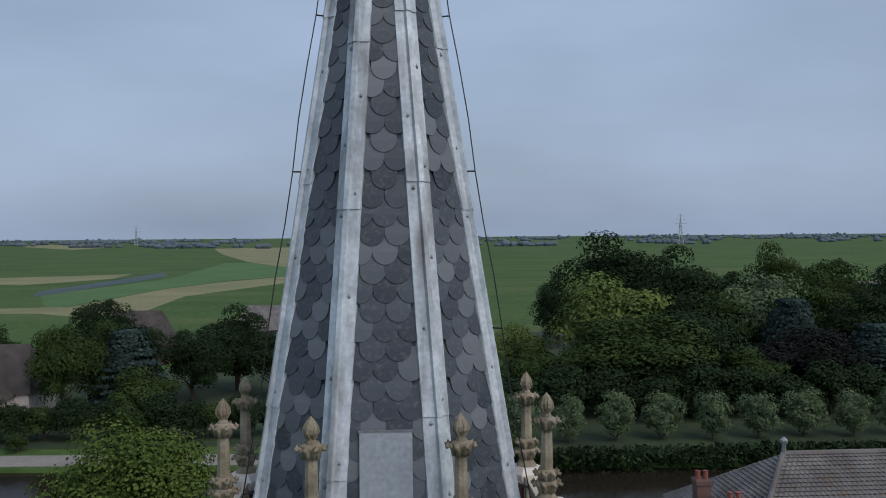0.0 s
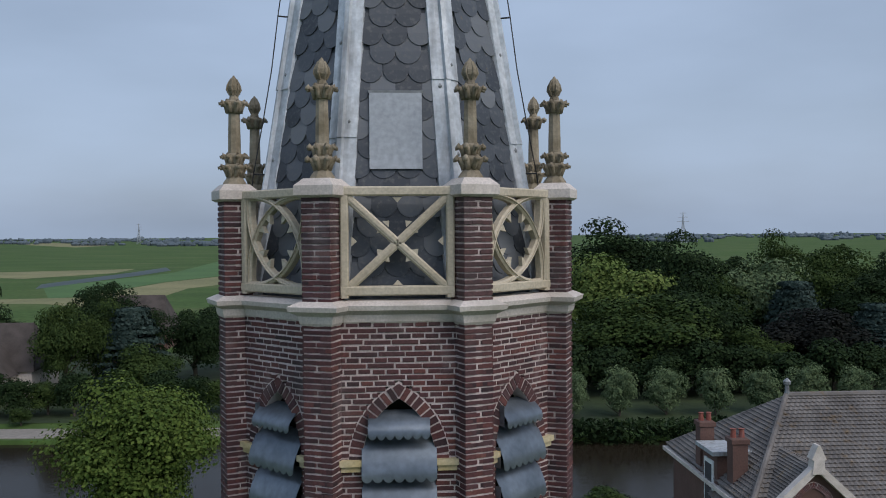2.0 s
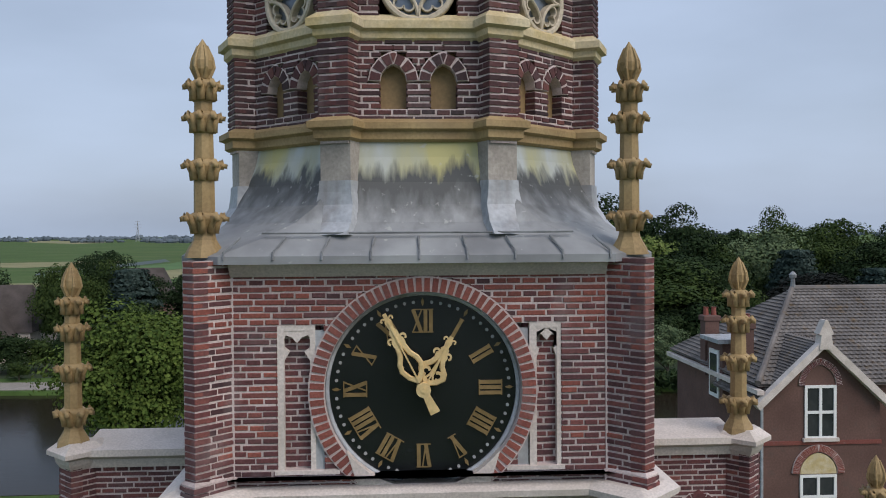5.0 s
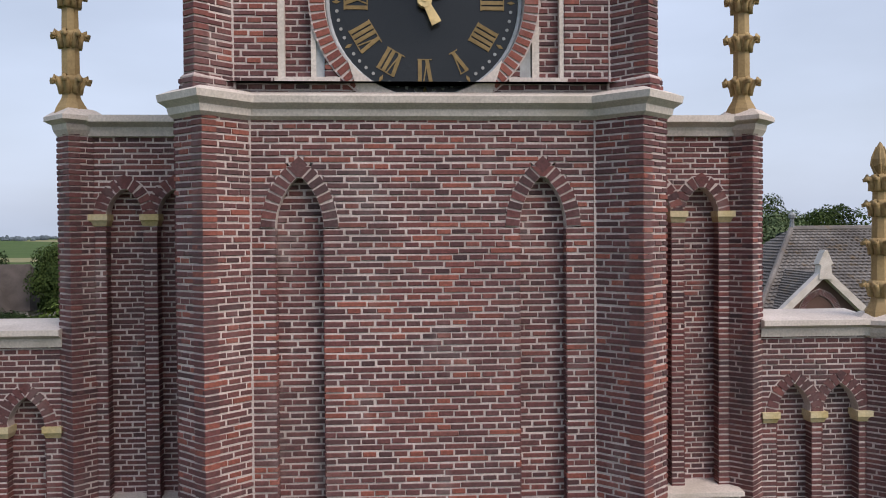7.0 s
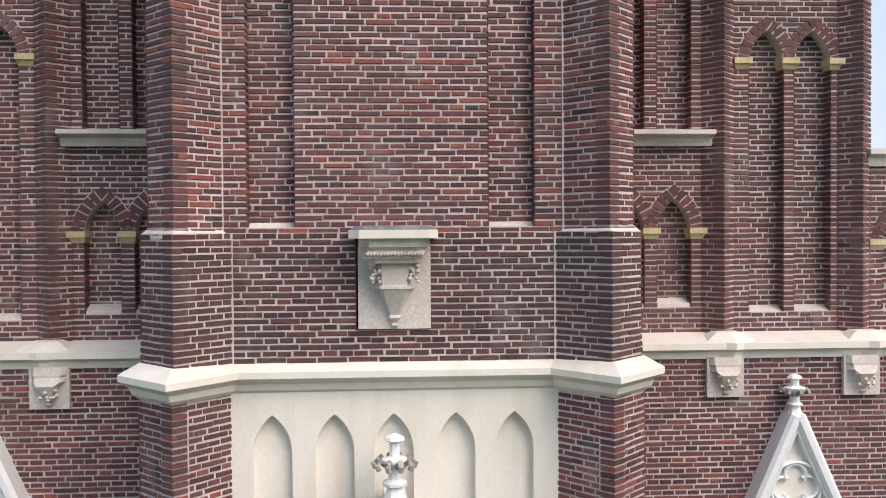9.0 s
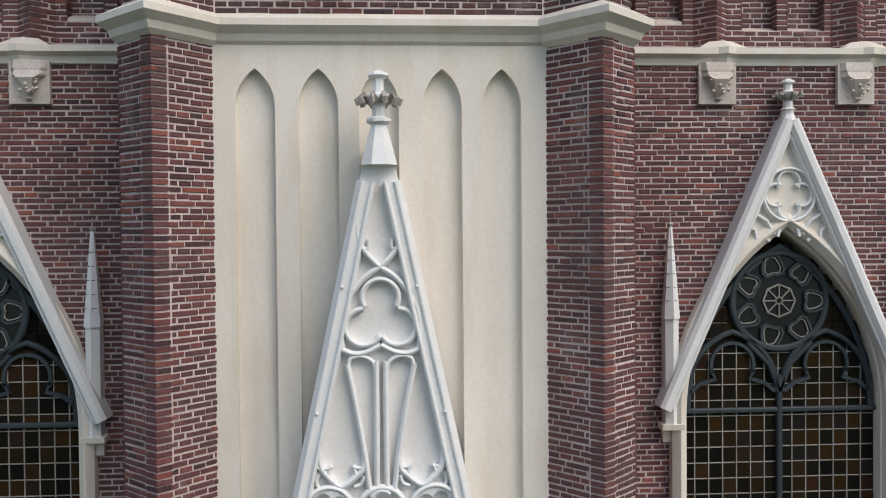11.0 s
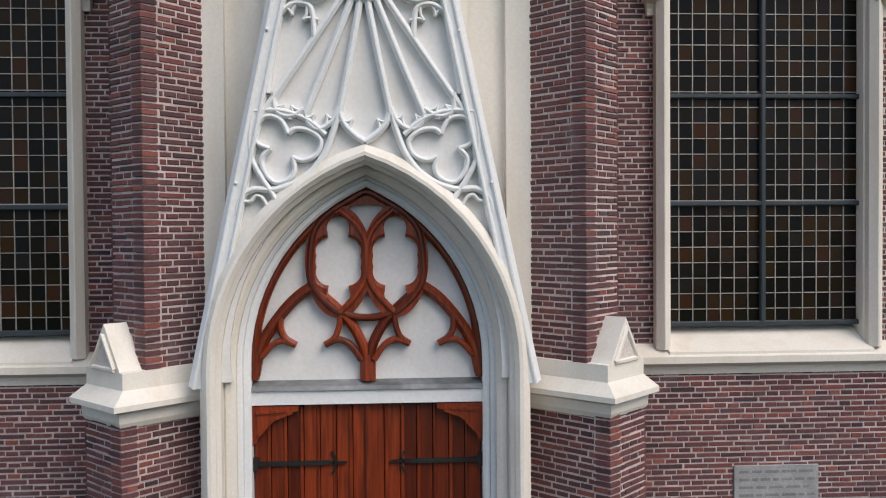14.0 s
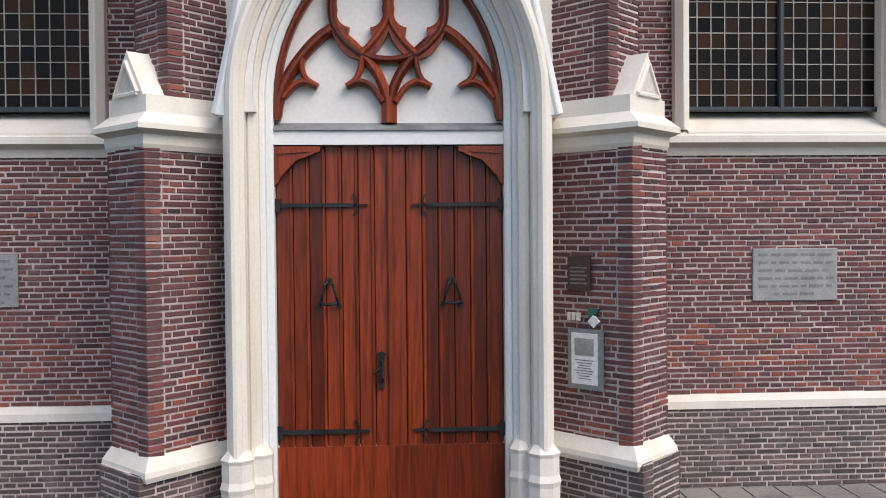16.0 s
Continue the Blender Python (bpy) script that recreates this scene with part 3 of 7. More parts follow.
def cusped_panel(x0, x1, inner_left):
    """Painted frame with a cusped head beside the dial."""
    panel = thing("niche_frame", "white painted cusped frame over a brick niche", "wall panel", "panels beside the dial")
    g = Geo()
    w = 0.055
    g.box(x0, x0 + w, -1.815, -1.745, 14.99, 16.12)
    g.box(x1 - w * 0.7, x1, -1.815, -1.745, 14.99, 16.12)
    g.box(x0 + w, x1 - w * 0.7, -1.815, -1.745, 16.06, 16.12)
    part("frame", g, STONE, panel)
    c, m = (x0 + x1) / 2 + 0.008, Geo()
    for sgn in (-1, 1):
        e = x0 + w if sgn < 0 else x1 - w * 0.7
        m.face_prism([(e, 16.06), (c, 16.06), (c, 15.965), (c + sgn * 0.04, 16.01), (c + sgn * 0.085, 16.025), (e, 15.99)], -1.81, -1.75)
        m.face_prism([(e, 15.99), (e, 15.83), (c + sgn * 0.055, 15.9), (c + sgn * 0.095, 15.93)], -1.81, -1.75)
    part("cusps", m, STONE, panel)
    return panel


cusped_panel(NL[0], -0.83 + 0.02, False)
cusped_panel(0.83, NR[1], True)
for sx in (-1, 1):
    for lo, hi in ((14.99, 15.4), (15.86, 16.06)):
        edge = [(CC[0] + sx * math.sqrt(max(0.775 ** 2 - (z - CC[1]) ** 2, 0)), z) for z in [lo + (hi - lo) * i / 6 for i in range(7)]]
        side = [(sx * 0.82, hi), (sx * 0.82, lo)]
        part("plaster_fill", Geo().face_prism(edge + side if sx < 0 else list(reversed(edge + side)), -1.80, -1.74), LEAD_PALE, tower)
part("sill_band", Geo().box(-1.12, -0.63, -1.835, -1.74, 14.966, 14.998), STONE, tower)
part("sill_band", Geo().box(0.65, 1.1, -1.835, -1.74, 14.966, 14.998), STONE, tower)
saddle = [(CC[0] - 0.5, 14.85)] + [(CC[0] + 0.745 * math.sin(a), CC[1] - 0.745 * math.cos(a)) for a in [radians(-52 + i * 8.66) for i in range(13)]] + [(CC[0] + 0.5, 14.85)]
part("saddle_stone", Geo().face_prism(saddle, -1.845, -1.7), STONE, tower, "white stone saddle under the dial")

# clock
clock = thing("tower_clock", "black tower clock dial with gilt Roman numerals and hands", "clock", at=(CC[0], -1.70, CC[1]))


def disc(r, y0, y1, n=64):
    return Geo().loft([[(r * math.cos(2 * math.pi * i / n), y, r * math.sin(2 * math.pi * i / n)) for i in range(n)] for y in (y1, y0)])


part("dial", disc(0.735, -0.01, 0.03), DIAL, clock)
rim = Geo()
rim.sweep([(0.742 * math.cos(2 * math.pi * i / 72), 0.742 * math.sin(2 * math.pi * i / 72)) for i in range(72)], 0.035, -0.05, 0.03, closed=True, chamfer=0.012)
part("rim", rim, LEAD_PALE, clock, "grey lead rim")
for hour, text in enumerate(("XII", "I", "II", "III", "IIII", "V", "VI", "VII", "VIII", "IX", "X", "XI")):
    g = Geo()
    wid = {"I": 0.042, "V": 0.075, "X": 0.085}
    total = sum(wid[c] for c in text)
    x = -total / 2
    for c in text:
        w = wid[c]
        h = 0.088
        if c == "I":
            g.sweep([(x + w / 2, -h), (x + w / 2, h)], 0.029, -0.022, -0.008)
        elif c == "V":
            g.sweep([(x + 0.012, h), (x + w * 0.55, -h)], 0.029, -0.022, -0.008)
            g.sweep([(x + w - 0.008, h), (x + w * 0.55, -h)], 0.01, -0.021, -0.008)
        else:
            g.sweep([(x + 0.01, h), (x + w - 0.012, -h)], 0.029, -0.022, -0.008)
            g.sweep([(x + w - 0.008, h), (x + 0.008, -h)], 0.01, -0.021, -0.008)
        x += w
    for zz in (-h, h):
        g.box(-total / 2 + 0.002, total / 2 - 0.002, -0.0215, -0.008, zz - 0.004, zz + 0.004)
    a = radians(-30 * hour)
    g.moved(Matrix.Rotation(-a, 4, "Y") @ Matrix.Translation((0, 0, 0.525)))
    part("numeral", g, DULL_GOLD, clock, "dull gilt numeral")
for k in range(60):
    a = radians(6 * k)
    r = 0.672
    g = Geo()
    cx, cz = r * math.sin(a), r * math.cos(a)
    if k % 5:
        g.face_prism(arc(cx, cz, 0.0135, 0, 315, 7), -0.018, -0.008)
    else:
        d = Vector((math.sin(a), math.cos(a)))
        e = Vector((d.y, -d.x))
        g.face_prism([tuple(Vector((cx, cz)) + d * p + e * q) for p, q in ((0.034, 0), (0, 0.014), (-0.034, 0), (0, -0.014))], -0.018, -0.008)
    part("minute_mark", g, PLAQUE if k % 5 else DULL_GOLD, clock)


def clock_pointer(length, angle, y, tail, wide):
    g = Geo()
    k = length
    g.sweep([(0, 0.0), (0, 0.09 * k)], 0.06, y - 0.012, y + 0.012, chamfer=0.006)
    loop = [(0, 0.12 * k), (0.06 * wide, 0.2 * k), (0.095 * wide, 0.3 * k), (0.085 * wide, 0.38 * k), (0.045 * wide, 0.47 * k), (0.025, 0.58 * k)]
    g.sweep(loop, 0.042, y - 0.014, y + 0.012, chamfer=0.008)
    g.sweep([(-x, z) for x, z in loop], 0.042, y - 0.014, y + 0.012, chamfer=0.008)
    body = [(-0.03, 0.55 * k), (-0.05, 0.6 * k), (-0.05, 0.66 * k), (-0.03, 0.7 * k), (-0.035, 0.76 * k), (-0.02, 0.8 * k), (-0.028, 0.9 * k), (-0.016, 0.93 * k), (-0.016, k)]
    g.face_prism(body + [(-x, z) for x, z in reversed(body)], y - 0.012, y + 0.01)
    for e in (-1, 1):
        g.sweep(arc(e * 0.05, 0.67 * k, 0.022, 90 - e * 150, 90 + e * 90, 8), 0.016, y - 0.013, y + 0.01)
        g.sweep(arc(e * 0.034, 0.93 * k, 0.014, 90 - e * 150, 90 + e * 90, 8), 0.012, y - 0.013, y + 0.01)
        if not tail:
            g.sweep(arc(e * 0.05 * wide, 0.3 * k, 0.03, 90 + e * 60, 90 - e * 200, 10), 0.022, y - 0.0135, y + 0.01)
            g.sweep([(e * 0.015, 0.14 * k), (e * 0.03, 0.2 * k), (e * 0.012, 0.28 * k), (0, 0.55 * k)], 0.016, y - 0.0125, y + 0.01)
    g.sweep([(0, 0.1 * k), (0, 0.9 * k)], 0.012, y - 0.022, y)
    if tail:
        g.face_prism([(-0.022, 0.02), (0.022, 0.02), (0.04, -0.2), (-0.04, -0.2)], y - 0.012, y + 0.01)
    g.face_prism(arc(0, 0, 0.058, 0, 330, 11), y - 0.018, y + 0.012)
    g.moved(Matrix.Rotation(radians(angle), 4, "Y"))
    return g


part("minute_pointer", clock_pointer(0.66, -27, -0.1, True, 0.85), GOLD, clock, "gilt openwork pointer")
part("hour_pointer", clock_pointer(0.46, 29, -0.065, False, 1.05), GOLD, clock, "gilt openwork pointer")
part("spindle", disc(0.02, -0.13, 0.0, 12), GOLD, clock)

# cornices
moulding("cornice", BELL, [(0.0, 14.67), (0.04, 14.7), (0.05, 14.75), (0.11, 14.79), (0.12, 14.84), (0.01, 14.885)], STONE, tower, "pale stone string course")
FOOT = offset_poly(CLOCK, 0.035)
stage_bricks(FOOT, 14.86, 14.96, False, seed=66)
for sgn in (-1, 1):
    foot = [(1.43, -1.78), (1.66, -2.07), (1.75, -1.98), (1.75, -1.5), (1.43, -1.5)]
    if sgn < 0:
        foot = [(-x, y) for x, y in reversed(foot)]
    moulding("foot_fillet", foot, [(0.03, 14.945), (0.032, 14.963), (0.002, 14.99)], MORTAR, tower)
for sgn in (-1, 1):
    foot = [(1.27, -1.80), (1.60, -2.16), (1.88, -1.88), (1.88, -1.6), (1.27, -1.6)]
    if sgn < 0:
        foot = [(-x, y) for x, y in reversed(foot)]
    moulding("weathering", foot, [(0.03, 10.44), (0.03, 10.465), (-0.03, 10.525)], STONE, tower, "pale sloped weathering on a pier")
moulding("cornice", SHAFT, [(0.0, 9.24), (0.05, 9.28), (0.07, 9.33), (0.14, 9.38), (0.14, 9.43), (0.0, 9.51)], CREAM, tower, "cream painted string course")

# pier caps with gablets, and pier feet
for sgn in (-1, 1):
    cap = thing("pier_cap", "cream painted pier cap with a small gablet", "pier cap", "pier caps beside the door", low=True)
    pts = [(1.25, -1.86), (1.75, -2.36), (2.12, -1.98), (2.12, -1.5), (1.25, -1.5)]
    up = [(1.25, -1.84), (1.735, -2.325), (2.09, -1.965), (2.09, -1.5), (1.25, -1.5)]
    if sgn < 0:
        pts, up = [(-x, y) for x, y in reversed(pts)], [(-x, y) for x, y in reversed(up)]
    g = Geo()
    push = lambda p, d: [(x, y) for x, y in offset_poly(p, d)]
    g.loft([[(x, y, z) for x, y in push(p, d)] for p, d, z in ((pts, 0.0, 2.86), (pts, 0.02, 2.9), (pts, 0.025, 2.97), (pts, 0.1, 3.0), (pts, 0.1, 3.04), (up, 0.02, 3.13), (up, 0.02, 3.255), (up, 0.0, 3.26))])
    part("cap_moulding", g, CREAM, cap)
    # gablet: ridge runs at 45 degrees inwards from the outer face
    ax, ay = 1.74, -2.28
    r = Geo()
    d1, d2 = Vector((0.7071, 0.7071, 0)), Vector((-0.7071, 0.7071, 0))
    o = Vector((1.765, -2.322, 3.12))
    prof = [(0.0, 0.0), (0.44, 0.0), (0.44, 0.14), (0.22, 0.47), (0.0, 0.14)]
    ring0 = [o + d1 * s + Vector((0, 0, z)) for s, z in prof]
    r.loft([[tuple(p) for p in ring0], [tuple(p + d2 * 0.42) for p in ring0]])
    tri = [(0.06, 0.15), (0.38, 0.15), (0.22, 0.39)]
    f = Geo()
    f.loft([[tuple(o + d1 * s + Vector((0, 0, z)) - d2 * 0.006) for s, z in tri], [tuple(o + d1 * s + Vector((0, 0, z)) + d2 * 0.02) for s, z in tri]])
    edge = Geo()
    for a, b in zip(tri, tri[1:] + tri[:1]):
        p, q = o + d1 * a[0] + Vector((0, 0, a[1])), o + d1 * b[0] + Vector((0, 0, b[1]))
        edge.tube([tuple(p - d2 * 0.008), tuple(q - d2 * 0.008)], 0.018, 6)
    m = Matrix.Identity(4) if sgn > 0 else Matrix.Diagonal((-1, 1, 1, 1))
    part("gablet", r.moved(m), CREAM, cap)
    # darker stone colour paints the shade of a recessed panel
    part("gablet_shade", f.moved(m), STONE, cap)
    part("gablet_edge", edge.moved(m), CREAM, cap)
moulding("plinth_moulding", BASE, [(0.06, 0.5 + LOW), (0.075, 0.54 + LOW), (0.07, 0.58 + LOW), (0.0, 0.68 + LOW)], CREAM, tower, "cream painted plinth moulding")

# white panel with five blind niches above the gable
front_panel = thing("front_panel", "cream plastered panel with five tall pointed niches", "wall panel", kind="structure")
NICHES = [-0.95, -0.475, -0.018, 0.463, 0.92]
g = Geo()
edges = [-1.27]
for c in NICHES:
    edges += [c - 0.15, c + 0.15]
edges.append(1.27)
for k in range(0, len(edges), 2):
    g.box(edges[k], edges[k + 1], -1.82, -1.70, 2.6, 8.79)
g.box(-1.27, 1.27, -1.82, -1.70, 9.09, 9.27)
prev = -1.27
for k, c in enumerate(NICHES):
    end = NICHES[k + 1] if k < 4 else 1.27
    pa = pointed(c, 0.15, 8.79, 0.29, 7)
    half = len(pa) // 2
    lx = prev
    g.face_prism([(lx, 8.79)] + pa[:half + 1] + [(c, 9.09), (lx, 9.09)], -1.82, -1.70)
    nxt = (c + NICHES[k + 1]) / 2 if k < 4 else 1.27
    g.face_prism(list(reversed([(nxt, 8.79), (nxt, 9.09), (c, 9.09)] + pa[half:])), -1.82, -1.70)
    prev = nxt
g.box(-1.27, 1.27, -1.74, -1.6, 2.6, 9.27)
part("niche_panel", g, CREAM, front_panel)

# carved console
console = thing("carved_console", "cream stone console with rope moulding and carved heads", "console")
part("back_slab", Geo().box(-0.285, 0.27, -1.875, -1.72, 9.74, 10.44), STONE, console)
part("lead_cover", Geo().plan([(-0.34, -1.85), (-0.34, -2.12), (-0.26, -2.2), (0.24, -2.2), (0.31, -2.12), (0.31, -1.85)], 10.495, 10.53, [(-0.3, -1.85), (-0.3, -2.08), (-0.22, -2.15), (0.2, -2.15), (0.27, -2.08), (0.27, -1.85)]), LEAD, console, "grey lead cover")
part("cover_slab", Geo().plan([(-0.345, -1.85), (-0.345, -2.125), (-0.265, -2.205), (0.245, -2.205), (0.315, -2.125), (0.315, -1.85)], 10.435, 10.497), CREAM, console)
g = Geo()
sl = lambda w, d, z: [(-0.008 - w, -1.86, z), (-0.008 - w, -1.86 - d * 0.6, z), (-0.008 - w * 0.7, -1.86 - d, z), (-0.008 + w * 0.7, -1.86 - d, z), (-0.008 + w, -1.86 - d * 0.6, z), (-0.008 + w, -1.86, z)]
g.loft([list(reversed(sl(*q))) for q in ((0.02, 0.02, 9.74), (0.03, 0.05, 9.77), (0.022, 0.04, 9.79), (0.05, 0.07, 9.83), (0.045, 0.06, 9.85), (0.07, 0.09, 9.92), (0.1, 0.13, 9.99), (0.12, 0.16, 10.05), (0.15, 0.17, 10.055), (0.15, 0.17, 10.075), (0.13, 0.15, 10.08), (0.14, 0.17, 10.24), (0.2, 0.22, 10.25), (0.22, 0.24, 10.3), (0.24, 0.26, 10.36), (0.26, 0.29, 10.37), (0.27, 0.3, 10.44))])
part("corbel", g, STONE, console)
rope = Geo()
for k in range(17):
    x = -0.21 + 0.025 * k
    rope.tube([(x - 0.018, -2.1, 10.29), (x, -2.125, 10.315), (x + 0.018, -2.1, 10.34)], 0.014, 6)
part("rope_moulding", rope, STONE, console)
for sx in (-0.15, 0.135):
    h = Geo()
    rr = random.Random(4)
    for k in range(26):
        q = (sx + rr.uniform(-0.04, 0.04), -1.99 + rr.uniform(-0.03, 0.02), 10.1 + rr.uniform(0, 0.14))
        r = rr.uniform(0.012, 0.022)
        h.lathe([(0.003, q[2] - r), (r * 0.85, q[2] - r * 0.4), (r, q[2]), (r * 0.7, q[2] + r * 0.6), (0.002, q[2] + r)], 7, q[0], q[1])
    part("carving", h, STONE, console, smooth=True)

# ---- the tall gable over the door ----
GY = -2.24


def gable_half(z):
    return 1.03 - 0.212 * (z - 4.38)


gable = thing("door_gable", "tall white painted gable with relief tracery over the door", "gable", low=True)
g = Geo()
g.face_prism([(-gable_half(3.15) - 0.02, 3.15), (-1.0, 3.15)] + [(x - 0.02, z) for x, z in pointed(0, 1.0, 3.3, 1.5)] + [(0.98, 3.15), (gable_half(3.15) - 0.02, 3.15), (0.06, 8.75), (-0.1, 8.75)], GY + 0.07, -1.8)
part("field", g, LIME, gable)
for sgn in (-1, 1):
    rake = Geo()
    path = [(sgn * (gable_half(z) - 0.075) - 0.02, z) for z in (3.12, 4.38, 6.0, 7.5, 8.45)]
    rake.sweep(path, 0.14, GY, -1.8, chamfer=0.03)
    rake.sweep([(x - sgn * 0.05, z) for x, z in path], 0.03, GY - 0.025, GY + 0.05, chamfer=0.01)
    rake.sweep([(x + sgn * 0.025, z) for x, z in path], 0.035, GY - 0.02, GY + 0.05, chamfer=0.012)
    part("raking_moulding", rake, WHITE, gable)
    for z in (4.6, 5.7, 6.8, 7.7):
        part("fixing_bolt", Geo().lathe([(0.012, 0), (0.012, 0.03), (0.004, 0.035)], 8).moved(Matrix.Translation((sgn * (gable_half(z) - 0.06) - 0.02, GY, z)) @ Matrix.Rotation(radians(90), 4, "X")), WHITE, gable)

GX = -0.018
ribs = []


def smooth(path, n=4):
    """A soft curve through the points of a path."""
    if len(path) < 3:
        return path
    q = [path[0]] + list(path) + [path[-1]]
    out = []
    for i in range(1, len(q) - 2):
        for j in range(n):
            t = j / n
            out.append(tuple(0.5 * (2 * q[i][k] + (q[i + 1][k] - q[i - 1][k]) * t + (2 * q[i - 1][k] - 5 * q[i][k] + 4 * q[i + 1][k] - q[i + 2][k]) * t * t + (3 * q[i][k] - q[i - 1][k] - 3 * q[i + 1][k] + q[i + 2][k]) * t ** 3) for k in (0, 1)))
    return out + [path[-1]]


def foiled_plate(cx, cz, outer, lobes, y0, y1, n=72, slope=0.03):
    """A flat ring with a lobed opening: lobes are (x, z, rx, rz) ellipses about the centre, outer is (rx, rz)."""
    rings = [[], [], [], []]
    for i in range(n):
        a = 2 * math.pi * i / n
        c, q = math.cos(a), math.sin(a)
        ro = 1 / math.hypot(c / outer[0], q / outer[1])
        ri = 0.02
        for x, z, rx, rz in lobes:
            aa, bb, cc = (c / rx) ** 2 + (q / rz) ** 2, c * x / rx ** 2 + q * z / rz ** 2, (x / rx) ** 2 + (z / rz) ** 2 - 1
            dd = bb * bb - aa * cc
            if dd > 0:
                ri = max(ri, (bb + math.sqrt(dd)) / aa)
        ri = min(ri, ro - 0.006)
        mid = min(ri + slope, ro - 0.003)
        for ring, r, y in zip(rings, (ro, ro, mid, ri), (y1, y0, y0, y0 + slope * 0.8)):
            ring.append((cx + r * c, y, cz + r * q))
    rings.append([(x, y1, z) for x, y, z in rings[3]])
    return Geo().loft(rings + [rings[0]], caps=False)


def bar(path, w=0.05, lift=0.0, closed=False):
    ribs.append(1)
    if not closed:
        path = smooth(path)
    part("rib", Geo().sweep(path, w, GY - 0.005 - lift - 0.0006 * (len(ribs) % 9), GY + 0.075, closed=closed, chamfer=w * 0.4), WHITE, gable)


def foils(cx, cz, r, n, turn, w=0.03):
    """Cusped lobes round a ring."""
    for k in range(n):
        a = radians(turn + 360 * k / n)
        bar(arc(cx + r * 0.5 * math.cos(a), cz + r * 0.5 * math.sin(a), r * 0.47, math.degrees(a) - 118, math.degrees(a) + 118, 12), w, -0.006)


def both(path, w=0.05, lift=0.0):
    for sg in (-1, 1):
        bar([(GX + sg * x, z) for x, z in path], w, lift)


def cusp(x, z, dx, dz, s=0.06):
    """A small forked point that springs from a rib towards (dx, dz)."""
    both([(x - dz * s - dx * s * 0.3, z + dx * s - dz * s * 0.3), (x - dz * s * 0.25 + dx * s * 0.35, z + dx * s * 0.25 + dz * s * 0.35), (x + dx * s, z + dz * s)], 0.022, -0.01)
    both([(x + dz * s - dx * s * 0.3, z - dx * s - dz * s * 0.3), (x + dz * s * 0.25 + dx * s * 0.35, z - dx * s * 0.25 + dz * s * 0.35), (x + dx * s, z + dz * s)], 0.022, -0.01)


ROS = 6.09
circle = lambda cx, cz, r, n=28: arc(cx, cz, r, 0, 360 - 360 / n, n - 1)
bar(circle(GX, ROS, 0.165), 0.045, 0.012, True)
bar(arc(GX, ROS + 0.072, 0.072, 40, 270, 10) + arc(GX, ROS - 0.072, 0.072, 90, -140, 10)[1:], 0.046, 0.012)
for sg in (-1, 1):
    qx = GX + sg * 0.382
    bar(circle(qx, ROS, 0.172), 0.036, 0.006, True)
    turned_ = [radians(45 + sg * 12 + 90 * k) for k in range(4)]
    part("rib", foiled_plate(qx, ROS, (0.165, 0.165), [(0.078 * math.cos(a), 0.078 * math.sin(a), 0.056, 0.056) for a in turned_], GY + 0.004, GY + 0.075, slope=0.014), WHITE, gable)
# lights above the roundels
both([(0.036, 6.27), (0.034, 6.7), (0.034, 7.16)], 0.04)
both([(0.09, 6.25), (0.13, 6.55), (0.2, 6.95), (0.24, 7.14)], 0.04)
both([(0.12, 6.5), (0.13, 6.4), (0.18, 6.34), (0.29, 6.265), (0.39, 6.34), (0.44, 6.42), (0.45, 6.52)], 0.045)
cusp(0.165, 6.37, 0.75, 0.66)
cusp(0.41, 6.37, -0.75, 0.66)
both([(0.45, 6.36), (0.47, 6.3), (0.44, 6.24), (0.39, 6.25)], 0.026, -0.01)
both([(0.13, 6.34), (0.15, 6.28), (0.2, 6.26)], 0.026, -0.01)
# fan of ribs below the roundels
both([(0.028, 5.92), (0.1, 5.53), (0.188, 5.1)])
both([(0.09, 5.93), (0.25, 5.53), (0.43, 5.1)])
both([(0.15, 5.96), (0.42, 5.56), (0.76, 5.07)])
both([(0.36, 5.66), (0.366, 5.78), (0.385, 5.87), (0.45, 5.9), (0.53, 5.885), (0.61, 5.81), (0.645, 5.65), (0.7, 5.25)], 0.04)
cusp(0.385, 5.82, 0.8, -0.6, 0.065)
cusp(0.53, 5.875, -0.2, -0.98, 0.06)
both([(0.188, 5.13), (0.15, 5.03), (0.075, 4.95), (0.0, 4.9)], 0.05)
cusp(0.13, 5.02, -0.7, 0.7)
both([(0.19, 5.15), (0.235, 5.05), (0.335, 4.99), (0.41, 5.04), (0.435, 5.13)], 0.04)
cusp(0.25, 5.045, 0.5, 0.86)
cusp(0.4, 5.05, -0.6, 0.8)
both([(0.435, 5.14), (0.52, 5.09), (0.6, 5.095), (0.65, 5.15), (0.652, 5.26)], 0.04)
cusp(0.5, 5.11, 0.5, 0.86)
cusp(0.635, 5.13, -0.8, 0.6)
# leaf-shaped panels beside the arch
both([(0.8, 5.12), (0.65, 5.13), (0.505, 5.1), (0.384, 5.04), (0.285, 4.95)], 0.04)
both([(0.19, 5.13), (0.222, 5.0), (0.303, 4.8), (0.444, 4.64), (0.646, 4.556), (0.808, 4.556), (0.905, 4.49), (0.93, 4.38)], 0.045)
both([(0.8, 5.13), (0.83, 4.94), (0.818, 4.78), (0.747, 4.64), (0.667, 4.516), (0.626, 4.445)], 0.04)
both([(0.555, 4.96), (0.6, 5.05), (0.67, 5.085), (0.74, 5.07), (0.79, 4.98), (0.775, 4.89), (0.687, 4.85)], 0.036, -0.006)
